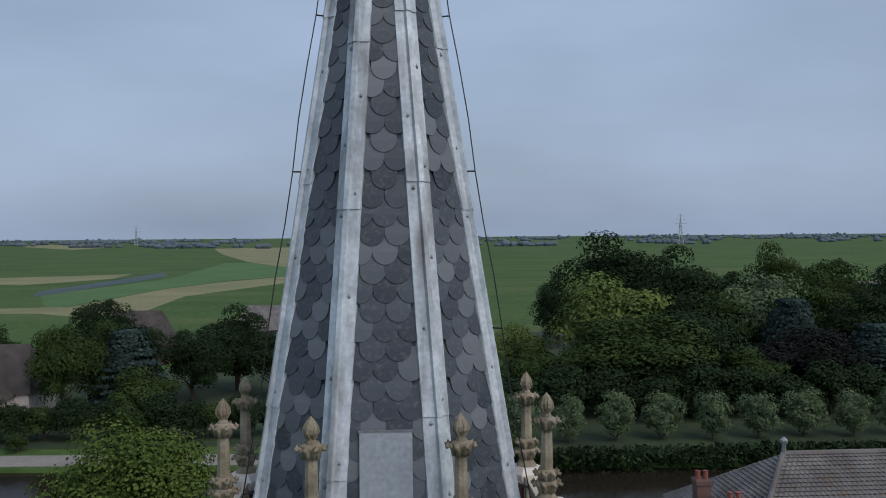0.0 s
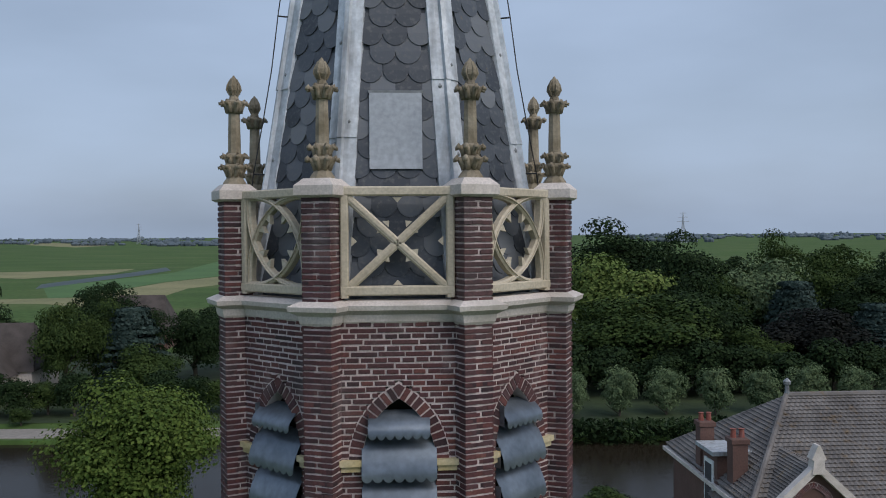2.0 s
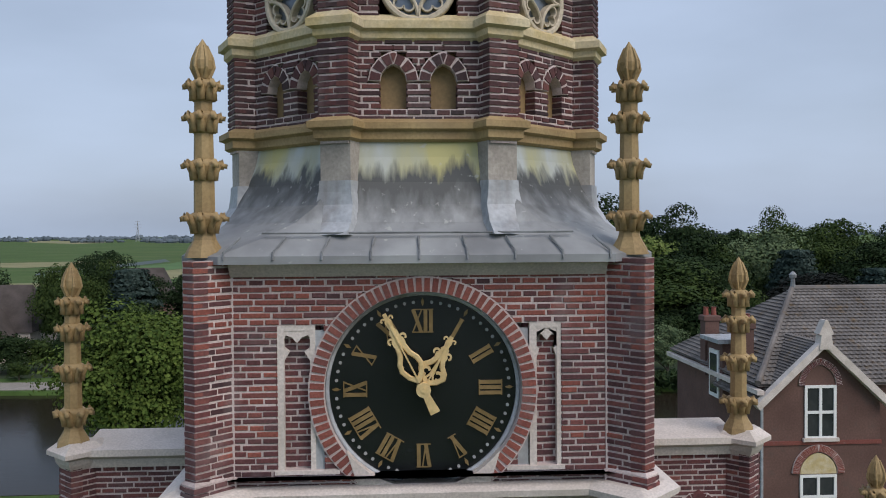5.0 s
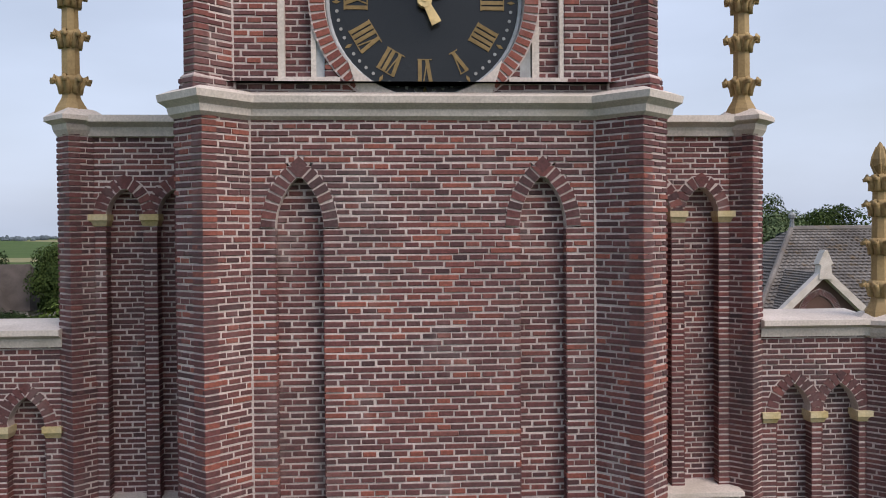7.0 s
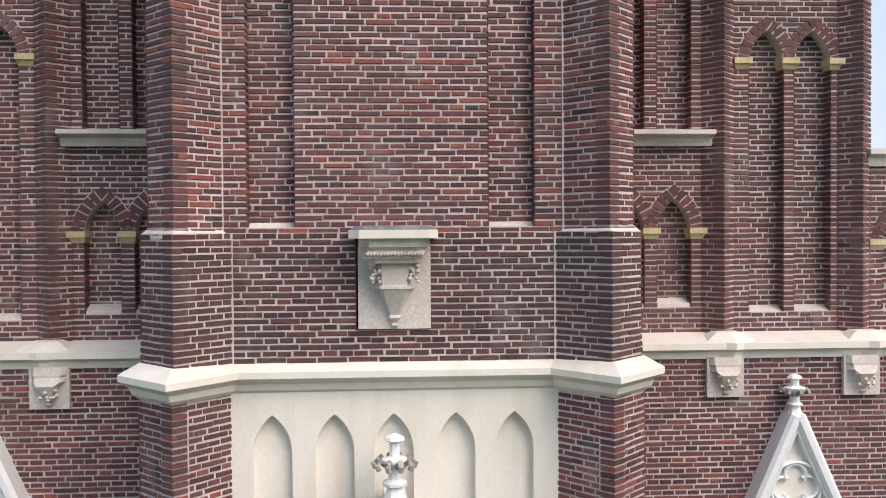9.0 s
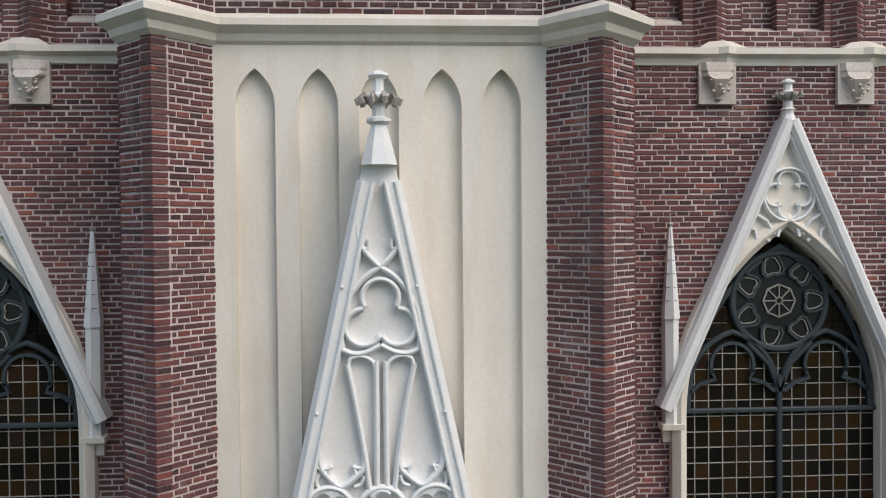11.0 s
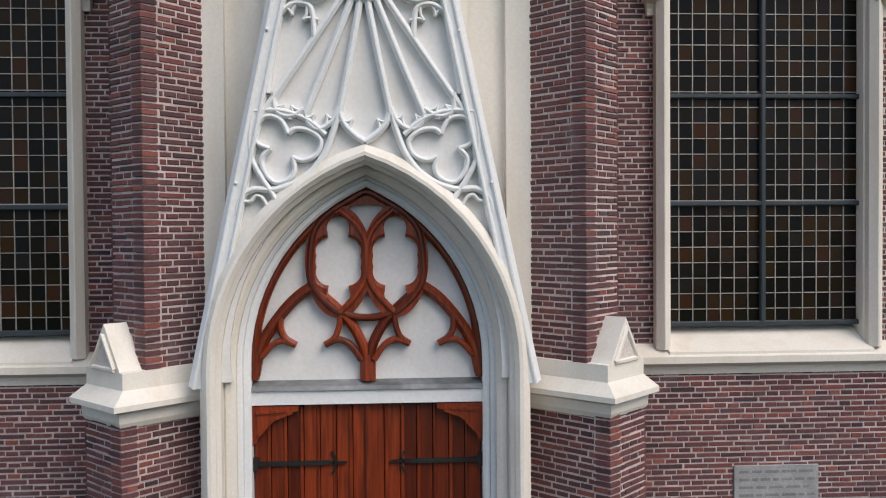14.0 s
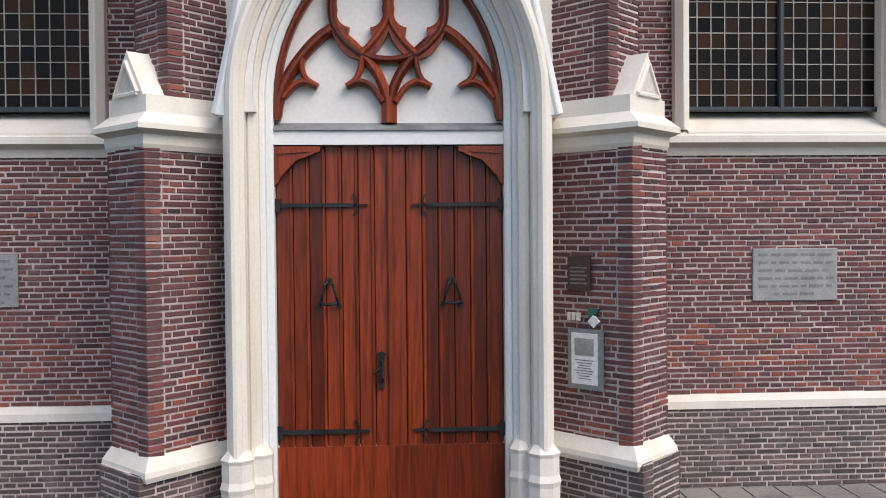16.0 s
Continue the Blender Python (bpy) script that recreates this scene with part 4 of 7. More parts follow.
both([(0.555, 4.96), (0.5, 4.995), (0.4, 4.98), (0.32, 4.91), (0.35, 4.81), (0.45, 4.765), (0.525, 4.79)], 0.036, -0.006)
both([(0.525, 4.79), (0.51, 4.7), (0.555, 4.63), (0.65, 4.605), (0.725, 4.68), (0.745, 4.78), (0.687, 4.85)], 0.036, -0.006)
both([(0.915, 4.4), (0.89, 4.465), (0.83, 4.47), (0.79, 4.51), (0.74, 4.49), (0.7, 4.41)], 0.026, -0.012)
# upper trefoil and the little light over it
foils(GX, 7.48, 0.28, 3, 90, 0.036)
both([(0.27, 7.24), (0.285, 7.36), (0.26, 7.55), (0.17, 7.7), (0.08, 7.79), (0.0, 7.84), (-0.09, 7.93), (-0.15, 8.03), (-0.165, 8.2)], 0.04)
both([(0.29, 7.26), (0.2, 7.22), (0.1, 7.23), (0.0, 7.28)], 0.04)
both([(0.235, 7.1), (0.22, 7.18), (0.14, 7.2), (0.06, 7.16), (0.04, 7.08)], 0.03, -0.006)
both([(0.15, 8.0), (0.09, 7.97), (0.08, 8.04)], 0.024, -0.01)
FZ = 0.12   # the finial stands a little taller
FIN = Geo()
FIN.lathe([(0.14, 8.45), (0.1, 8.6), (0.065, 8.72), (0.06, 8.74), (0.095, 8.76), (0.095, 8.78), (0.05, 8.8), (0.055, 8.88), (0.1, 8.93), (0.1, 8.95), (0.04, 8.97), (0.04, 9.07), (0.08, 9.09), (0.07, 9.11), (0.0, 9.14)], 8, GX, GY + 0.06, turn=radians(22.5))
fin = part("finial", FIN.moved(Matrix.Translation((0, 0, FZ))), WHITE, gable, "white stone finial with curled leaves")
for k in range(10):
    a = 2 * math.pi * k / 10
    b = Geo().tube([(GX + 0.07 * math.cos(a), GY + 0.06 + 0.07 * math.sin(a), 8.9), (GX + 0.13 * math.cos(a), GY + 0.06 + 0.13 * math.sin(a), 8.95), (GX + 0.155 * math.cos(a), GY + 0.06 + 0.155 * math.sin(a), 8.92), (GX + 0.14 * math.cos(a), GY + 0.06 + 0.14 * math.sin(a), 8.885)], 0.022, 6).moved(Matrix.Translation((0, 0, FZ)))
    part("leaf", b, GREYSTONE, fin)

# ---- doorway ----
doorway = thing("doorway", "cream and white moulded pointed doorway", "doorway", kind="structure", low=True)
DX = -0.02


def jamb_path(half, rise, spring=3.25, foot=0.0):
    return [(DX - half, foot), (DX - half, spring - 0.6)] + pointed(DX, half, spring, rise, 12) + [(DX + half, spring - 0.6), (DX + half, foot)]


for name, half, rise, w, y0, y1, mat, ch in (("outer_moulding", 1.13, 1.56, 0.15, -2.27, -1.8, CREAM, 0.045), ("roll_moulding", 1.13, 1.56, 0.09, -2.305, -2.2, CREAM, 0.032), ("hollow_moulding", 1.02, 1.47, 0.1, -2.12, -1.8, CREAM, 0.03), ("inner_moulding", 0.965, 1.42, 0.06, -2.03, -1.8, WHITE, 0.02), ("frame_moulding", 0.915, 1.37, 0.07, -1.97, -1.75, WHITE, 0.02)):
    part(name, Geo().sweep(jamb_path(half, rise), w, y0, y1, chamfer=ch), mat, doorway)
for sgn in (-1, 1):
    for xx, r, yy in ((1.13, 0.1, -2.2), (0.985, 0.08, -2.06)):
        b = Geo().lathe([(r * 1.25, -0.09), (r * 1.25, 0.36), (r * 1.35, 0.4), (r * 1.2, 0.45), (r * 1.2, 0.58), (r * 1.3, 0.61), (r * 0.8, 0.67)], 8, DX + sgn * xx, yy, turn=radians(22.5))
        part("jamb_base", b, CREAM, doorway)
part("tympanum", Geo().face_prism([(DX - 0.89, 3.1), (DX + 0.89, 3.1)] + list(reversed(pointed(DX, 0.89, 3.25, 1.36))), -1.84, -1.78), LIME, doorway, "off-white tympanum panel")
part("lintel", Geo().box(DX - 0.9, DX + 0.9, -1.93, -1.78, 2.93, 3.04), WHITE, doorway, "white painted lintel")
part("lead_flashing", Geo().loft([[(DX - 0.9, -1.95, 3.04), (DX + 0.9, -1.95, 3.04), (DX + 0.9, -1.8, 3.04), (DX - 0.9, -1.8, 3.04)], [(DX - 0.9, -1.93, 3.07), (DX + 0.9, -1.93, 3.07), (DX + 0.9, -1.8, 3.12), (DX - 0.9, -1.8, 3.12)]]), LEAD, doorway, "grey lead flashing")

tracery = thing("tympanum_tracery", "varnished brown wooden tracery in a pointed arch", "tracery", low=True)
rails = []


def rail(path, w=0.075, lift=0.0):
    rails.append(1)
    part("rail", Geo().sweep(smooth(path), w, -1.925 - lift - 0.0007 * (len(rails) % 7), -1.835, chamfer=w * 0.35), WOOD, tracery)


rail([(DX - 0.862, 3.12)] + pointed(DX, 0.862, 3.25, 1.3, 12) + [(DX + 0.862, 3.12)], 0.062)
part("apex_board", Geo().face_prism([(DX - 0.3, 4.33), (DX - 0.2, 4.4), (DX - 0.1, 4.445), (DX, 4.455), (DX + 0.1, 4.445), (DX + 0.2, 4.4), (DX + 0.3, 4.33), (DX, 4.6)], -1.905, -1.84), WOOD, tracery)
rail([(DX, 3.1), (DX, 3.3)], 0.12)
rail([(DX - 0.23, 3.64), (DX - 0.11, 3.597), (DX, 3.585), (DX + 0.11, 3.597), (DX + 0.23, 3.64)], 0.052, 0.004)
for sg in (-1, 1):
    X = lambda a: DX + sg * a
    # upper light: a lobed ring
    part("lobed_ring", foiled_plate(X(0.218), 4.018, (0.252, 0.43), [(0, 0, 0.176, 0.15)] + [(e * 0.068, f * 0.08, 0.107, 0.107) for e in (-1, 1) for f in (-1, 1)] + [(0, 0.257, 0.088, 0.092), (0, -0.252, 0.088, 0.1)], -1.915 - 0.002 * (sg > 0), -1.835, 96, 0.022), WOOD, tracery)
    rail([(X(0.25), 4.42), (X(0.39), 4.27), (X(0.432), 4.02), (X(0.415), 3.84), (X(0.31), 3.7), (X(0.205), 3.62)], 0.05, 0.012)
    rail([(X(0.2), 4.41), (X(0.075), 4.3), (X(0.012), 4.18), (X(0.004), 4.02), (X(0.014), 3.88), (X(0.1), 3.74), (X(0.205), 3.63)], 0.05, 0.012)
    # lower light: two curved bars with forked points
    rail([(X(0.865), 3.15), (X(0.83), 3.32), (X(0.752), 3.484), (X(0.635), 3.644), (X(0.53), 3.752), (X(0.432), 3.82)], 0.085)
    rail([(X(0.0), 3.19), (X(0.026), 3.34), (X(0.095), 3.493), (X(0.195), 3.62), (X(0.31), 3.73), (X(0.432), 3.82)], 0.075)
    for path in ([(0.66, 3.61), (0.662, 3.51), (0.625, 3.43), (0.545, 3.38)], [(0.545, 3.38), (0.64, 3.415), (0.725, 3.385), (0.81, 3.29)], [(0.205, 3.61), (0.22, 3.51), (0.255, 3.43), (0.325, 3.38)], [(0.325, 3.38), (0.225, 3.418), (0.13, 3.375), (0.05, 3.26)]):
        rail([(X(p), z) for p, z in path], 0.045)

for sgn, name in ((-1, "door_leaf"), (1, "door_leaf")):
    leaf = thing("double_door_leaf", "varnished red-brown plank door with black iron strap hinges", "door", "double door", low=True)
    for k in range(7):
        w = 0.125
        x = DX + sgn * (0.003 + w * (k + 0.5))
        g = Geo().loft([[(x - w / 2 + 0.002, -1.80, z), (x - w / 2 + 0.002, -1.845, z), (x - w / 2 + 0.012, -1.861, z), (x + w / 2 - 0.012, -1.861, z), (x + w / 2 - 0.002, -1.845, z), (x + w / 2 - 0.002, -1.80, z)] for z in (-0.05, 2.925)])
        part("plank", g, WOOD, leaf)
        if 0 < k < 7:
            e = DX + sgn * (0.012 + w * k)
            part("batten", Geo().sweep([(e, 0.5), (e, 2.9)], 0.026, -1.874, -1.85, chamfer=0.007), WOOD, leaf)
    if sgn > 0:
        part("cover_strip", Geo().sweep([(DX, -0.05), (DX, 2.92)], 0.05, -1.89, -1.855, chamfer=0.012), WOOD, leaf)
    part("bottom_board", Geo().box(min(DX + sgn * 0.01, DX + sgn * 0.88), max(DX + sgn * 0.01, DX + sgn * 0.88), -1.88, -1.85, -0.05, 0.6), WOOD, leaf)
    for z in (2.47, 0.72):
        hi = Geo()
        p = lambda a, b: (DX + sgn * a, z + b)
        hi.sweep([p(0.875, 0), p(0.3, 0)], 0.032, -1.893, -1.87)
        for s2 in (-1, 1):
            hi.sweep([p(0.27, 0), p(0.25, s2 * 0.03), p(0.265, s2 * 0.065), p(0.285, s2 * 0.085)], 0.014, -1.89, -1.87)
        hi.sweep([p(0.3, 0), p(0.17, 0)], 0.016, -1.89, -1.87)
        hi.face_prism([p(0.88, -0.05), p(0.84, -0.05), p(0.84, 0.05), p(0.88, 0.05)] if sgn > 0 else [p(0.84, -0.05), p(0.88, -0.05), p(0.88, 0.05), p(0.84, 0.05)], -1.9, -1.865)
        part("strap_hinge", hi, IRON, leaf, "black iron strap hinge")
    kn = Geo()
    kx, kz = DX + sgn * 0.475, 1.8
    kn.face_prism(arc(kx, kz + 0.085, 0.03, 0, 330, 11), -1.9, -1.875)
    for e in (-1, 1):
        kn.face_prism([(kx + e * 0.075 - 0.024, kz - 0.12), (kx + e * 0.075 + 0.024, kz - 0.12), (kx + e * 0.075 + 0.014, kz - 0.085), (kx + e * 0.075 - 0.014, kz - 0.085)], -1.89, -1.875)
    plate = part("pull_plate", kn, IRON, leaf, "black iron pull plate")
    part("bow", Geo().tube([(kx - 0.07, -1.885, kz - 0.1), (kx - 0.055, -1.915, kz - 0.03), (kx - 0.03, -1.925, kz + 0.06), (kx, -1.915, kz + 0.095), (kx + 0.03, -1.925, kz + 0.06), (kx + 0.055, -1.915, kz - 0.03), (kx + 0.07, -1.885, kz - 0.1)], 0.011, 7), IRON, plate)
    part("grip", Geo().tube([(kx - 0.055, -1.915, kz - 0.08), (kx - 0.025, -1.94, kz - 0.09), (kx + 0.025, -1.94, kz - 0.09), (kx + 0.055, -1.915, kz - 0.08)], 0.013, 7), IRON, plate)
    if sgn < 0:
        hd = Geo()
        hx, hz = DX - 0.075, 1.2
        hd.face_prism([(hx - 0.022, hz - 0.15), (hx + 0.022, hz - 0.15), (hx + 0.022, hz + 0.09), (hx + 0.035, hz + 0.12), (hx, hz + 0.14), (hx - 0.035, hz + 0.12), (hx - 0.022, hz + 0.09)], -1.884, -1.875)
        hd.tube([(hx, -1.88, hz + 0.06), (hx + 0.01, -1.94, hz + 0.04), (hx + 0.01, -1.945, hz - 0.06), (hx, -1.88, hz - 0.1)], 0.012, 6)
        hd.tube([(hx, -1.93, hz + 0.02), (hx - 0.07, -1.94, hz - 0.03)], 0.009, 6)
        part("door_handle", hd, IRON, leaf, "black iron latch handle")
    br = Geo()
    c = lambda a, b: (DX + sgn * a, 2.92 - b)
    poly = [c(0.885, 0), c(0.53, 0), c(0.53, 0.04), c(0.6, 0.055), c(0.7, 0.1), c(0.76, 0.16), c(0.82, 0.2), c(0.845, 0.27), c(0.885, 0.31)]
    br.face_prism(poly if sgn < 0 else list(reversed(poly)), -1.92, -1.87)
    br.sweep([c(0.85, 0.05), c(0.62, 0.035)], 0.02, -1.935, -1.9)
    br.sweep([c(0.83, 0.22), c(0.72, 0.1), c(0.58, 0.05)], 0.022, -1.935, -1.9)
    part("corner_bracket", br, WOOD, leaf, "carved wooden corner bracket")


# ---- octagon: niche stage, belfry, gallery ----
def octagon(ap):
    r = ap / math.cos(math.pi / 8)
    return [(r * math.cos(radians(-112.5 + 45 * k)), r * math.sin(radians(-112.5 + 45 * k))) for k in range(8)]


def with_piers(inn=1.56, out=1.75, w=0.13):
    pts = []
    for k in range(8):
        a = radians(-112.5 + 45 * k)
        d, t = Vector((math.cos(a), math.sin(a))), Vector((-math.sin(a), math.cos(a)))
        pts += [tuple(d * r + t * s) for r, s in ((inn, -w), (out, -w), (out, w), (inn, w))]
    return pts


belfry = thing("belfry_wall", "octagonal dark brick belfry with corner piers", "belfry", kind="structure")
OCT = octagon(1.5)
OW = math.dist(OCT[0], OCT[1])
# solid core and lower floor, painted near-black as the shade behind the louvres
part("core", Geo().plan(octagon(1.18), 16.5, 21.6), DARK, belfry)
part("floor_slab", Geo().plan(octagon(1.48), 21.45, 21.62), GREYSTONE, belfry)
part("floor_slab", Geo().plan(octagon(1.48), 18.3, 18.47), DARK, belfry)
HB = OW / 2
for k in range(8):
    p, q = OCT[k], OCT[(k + 1) % 8]
    shown = k in (7, 0, 1)
    if k in (3, 4, 5):
        part("rear_wall", Geo().plan([p, q, (q[0] * 0.9, q[1] * 0.9), (p[0] * 0.9, p[1] * 0.9)], 17.5, 21.5), BRICK, belfry)
        continue
    brickwork("brickwork", belfry, p, q, 18.5, 21.5, 0.2, [arch_hole(HB, 0.313, 18.45, 20.31, 0.54)], (20.3, 21.5) if k == 0 else None, BRICK_DARK, seed=200 + k)
    brickwork("brickwork", belfry, p, q, 17.68, 18.34, 0.16, [arch_hole(HB - 0.2, 0.107, 17.77, 18.0, 0.14, 0.1), arch_hole(HB + 0.2, 0.107, 17.77, 18.0, 0.14, 0.1)], seed=220 + k, mat=BRICK_DARK)
    u = (Vector((*q, 0)) - Vector((*p, 0))).normalized()
    arch_ring("arch_ring", belfry, pointed(HB, 0.313, 20.31, 0.54), 0.14, -0.004, 0.11, BRICK_DARK, u=u, origin=(*p, 0))
    for e in (-0.2, 0.2):
        arch_ring("arch_ring", belfry, pointed(HB + e, 0.107, 18.0, 0.14), 0.1, -0.004, 0.085, BRICK_DARK, u=u, origin=(*p, 0))
    m = Matrix.Translation((*p, 0)) @ u.to_track_quat("X", "Z").to_matrix().to_4x4()
    part("niche_board", Geo().box(HB - 0.36, HB + 0.36, 0.1, 0.13, 17.7, 18.3).moved(m), BUFF, belfry, "buff painted boards")
    for s in (-1, 1):
        b = Geo()
        x0, x1 = HB + s * 0.313, HB + s * 0.5
        b.box(min(x0, x1), max(x0, x1), -0.06, 0.1, 20.29, 20.34)
        b.box(min(x0, x1) + 0.012, max(x0, x1) - 0.012, -0.035, 0.1, 20.24, 20.29)
        part("impost", b.moved(m), YELLOW, belfry, "yellow painted impost block")
    if not shown and k not in (2, 6):
        continue
    # louvres with scalloped lower edges
    for i, zb in enumerate((20.525, 20.167, 19.826, 19.452, 19.05)):
        w = 0.26 if i == 0 else 0.315
        g, n = Geo(), 42
        drop = 0.15 if i == 0 else 0.3
        prof = [(-0.1, 0.03, 1), (-0.1, 0.06, 0), (-0.088, 0.06 + drop * 0.18, 0), (-0.06, 0.06 + drop * 0.4, 0), (-0.02, 0.06 + drop * 0.64, 0), (0.035, 0.06 + drop * 0.85, 0), (0.1, 0.06 + drop, 0)]
        for back in (0.0, 0.006):
            g.loft([[(HB - w + 2 * w * j / n, y + back, zb + z - e * 0.034 * abs(math.sin(math.pi * 7 * j / n)) ** 0.7) for j in range(n + 1)] for y, z, e in prof], closed=False, caps=False)
        lv = thing("louvre", "blue-grey zinc louvre with a scalloped edge", "louvre", "belfry louvres")
        part("sheet", g.moved(m), ZINC, lv, smooth=True)
        part("end_plate", Geo().face_prism([(HB - w, zb + 0.02), (HB - w + 0.004, zb + 0.02), (HB - w + 0.004, zb + 0.2), (HB - w, zb + 0.2)], -0.06, 0.0).moved(m), ZINC, lv)
    # quatrefoil roundel under the louvres
    ro = thing("roundel", "beige painted stone roundel with a pierced star", "roundel", "belfry roundels")
    R0 = (HB, 18.77)
    g = Geo()
    g.sweep(circle(R0[0], R0[1], 0.285, 36), 0.05, -0.03, 0.06, closed=True, chamfer=0.012)
    part("ring", g.moved(m), BEIGE, ro)
    st = Geo()
    for a in range(4):
        t = 45 + 90 * a
        far_ = lambda d: (R0[0] + d * math.cos(radians(t)), R0[1] + d * math.sin(radians(t)))
        st.sweep(arc(*far_(0.375), 0.265, t + 135, t + 225, 12), 0.03, -0.018, 0.05, chamfer=0.01)
        for e, d in ((-1, 0.185), (1, 0.185), (0, 0.215)):
            q = (R0[0] + d * math.cos(radians(t + 22 * e)), R0[1] + d * math.sin(radians(t + 22 * e)))
            st.sweep(arc(*q, 0.042, t + 55 * e - 105, t + 55 * e + 105, 9), 0.014, -0.01, 0.05)
    part("star", st.moved(m), BEIGE, ro)
    part("backing", Geo().face_prism(circle(R0[0], R0[1], 0.28, 30), 0.05, 0.07).moved(m), ZINC, ro)
    # gallery panel
    gp = thing("balustrade", "beige painted openwork balustrade between brick piers", "balustrade", "gallery balustrades")
    b = Geo()
    x0, x1, z0, z1 = HB - 0.475, HB + 0.475, 21.7, 22.63
    for path in ([(x0 + 0.03, z0), (x0 + 0.03, z1)], [(x1 - 0.03, z0), (x1 - 0.03, z1)]):
        b.sweep(path, 0.07, -0.04, 0.06, chamfer=0.012)
    b.sweep([(x0, z1 - 0.035), (x1, z1 - 0.035)], 0.08, -0.044, 0.056, chamfer=0.012)
    b.sweep([(x0, z0 + 0.06), (x1, z0 + 0.06)], 0.08, -0.044, 0.056, chamfer=0.012)
    part("frame", b.moved(m), BEIGE, gp)
    c, d = Geo(), (x1 - x0) / 2 - 0.06
    cz = (z0 + z1) / 2 + 0.01
    if k == 0:
        for sx in (-1, 1):
            c.sweep([(HB - sx * d, cz - d + 0.02), (HB + sx * d, cz + d - 0.05)], 0.075, -0.03, 0.05, chamfer=0.014)
            c.sweep([(HB - sx * d, cz - d + 0.02), (HB + sx * d, cz + d - 0.05)], 0.012, -0.038, 0.0)
        for a in range(4):
            for s in (-1, 1):
                ux, uz = math.cos(radians(45 + 90 * a)), math.sin(radians(45 + 90 * a))
                px, pz = HB + ux * 0.17 - s * uz * 0.03, cz + uz * 0.17 + s * ux * 0.03
                c.face_prism([(px - ux * 0.035, pz - uz * 0.035), (px + ux * 0.035, pz + uz * 0.035), (px - s * uz * 0.045, pz + s * ux * 0.045)], -0.015, 0.03)
        for a in range(4):
            ux, uz = math.cos(radians(90 * a)), math.sin(radians(90 * a))
            px, pz = HB + ux * 0.385, cz + uz * 0.37
            c.face_prism([(px + uz * 0.04, pz - ux * 0.04), (px - uz * 0.04, pz + ux * 0.04), (px - ux * 0.045, pz - uz * 0.045)], -0.015, 0.03)
    else:
        for a in range(4):
            t = 135 + 90 * a
            o_ = (HB - 0.424 * math.cos(radians(t)), cz - 0.424 * math.sin(radians(t)))
            for off, w_, f_ in ((0.0, 0.052, -0.02 - 0.002 * a), (0.0, 0.012, -0.034 - 0.002 * a)):
                c.sweep(arc(*o_, 0.69 + off, t - 52, t + 52, 18), w_, f_, 0.045, chamfer=w_ * 0.25)
            dx, dz = math.cos(radians(t)), math.sin(radians(t))
            for e in (-1, 1):
                px, pz = HB + dx * 0.235 - e * dz * 0.075, cz + dz * 0.235 + e * dx * 0.075
                c.face_prism([(px - dz * 0.035, pz + dx * 0.035), (px + dz * 0.035, pz - dx * 0.035), (px - dx * 0.075 + e * dz * 0.02, pz - dz * 0.075 - e * dx * 0.02)], -0.01, 0.03)
                qx, qz = HB + dx * 0.4 - e * dz * 0.17, cz + dz * 0.4 + e * dx * 0.17
                c.face_prism([(qx - dz * 0.04, qz + dx * 0.04), (qx + dz * 0.04, qz - dx * 0.04), (qx - dx * 0.05, qz - dz * 0.05)], -0.01, 0.03)
    part("cross_tracery", c.moved(m), BEIGE, gp)


# corner piers of the octagon
for k in range(8):
    a = radians(-112.5 + 45 * k)
    d, t = Vector((math.cos(a), math.sin(a))), Vector((-math.sin(a), math.cos(a)))
    P = lambda r, s: tuple(d * r + t * s)
    if k in (0, 1, 2, 7):
        for z0, z1 in ((17.68, 18.34), (18.5, 21.5), (21.66, 22.55)):
            inn = 1.5
            for (p, q) in ((P(inn, -0.13), P(1.75, -0.13)), (P(1.75, -0.13), P(1.75, 0.13)), (P(1.75, 0.13), P(inn, 0.13))):
                brickwork("brickwork", belfry, p, q, z0, z1, 0.1, seed=300 + k, phase=0.02, mat=BRICK_DARK)
    back = Geo()
    back.plan([P(1.49, -0.12), P(1.74, -0.12), P(1.74, 0.12), P(1.49, 0.12)], 17.5, 22.55)
    part("pier_core", back, MORTAR if k in (0, 1, 2, 7) else BRICK, belfry)
    capg = Geo()
    sq = [P(1.45, -0.18), P(1.80, -0.18), P(1.80, 0.18), P(1.45, 0.18)]
    capg.loft([[(x, y, z) for x, y in offset_poly(sq, o)] for o, z in ((-0.03, 22.54), (0.0, 22.56), (0.0, 22.64), (-0.06, 22.7))])
    part("cap_stone", capg, STONE, belfry)
    # stone foot and lead apron below the gold cornice
    ft = Geo()
    ft.plan([P(1.4, -0.13), P(1.72, -0.13), P(1.72, 0.13), P(1.4, 0.13)], 17.2, 17.53)
    part("foot_stone", ft, GREYSTONE, belfry)
    ap = Geo()
    ap.loft([[(x, y, z) for x, y in [P(1.3, -w), P(r, -w), P(r, w), P(1.3, w)]] for r, w, z in ((1.945, 0.2, 16.785), (1.838, 0.185, 16.885), (1.752, 0.16, 17.02), (1.738, 0.14, 17.12), (1.735, 0.135, 17.21))])
    part("lead_apron", ap, LEAD_PALE, belfry)

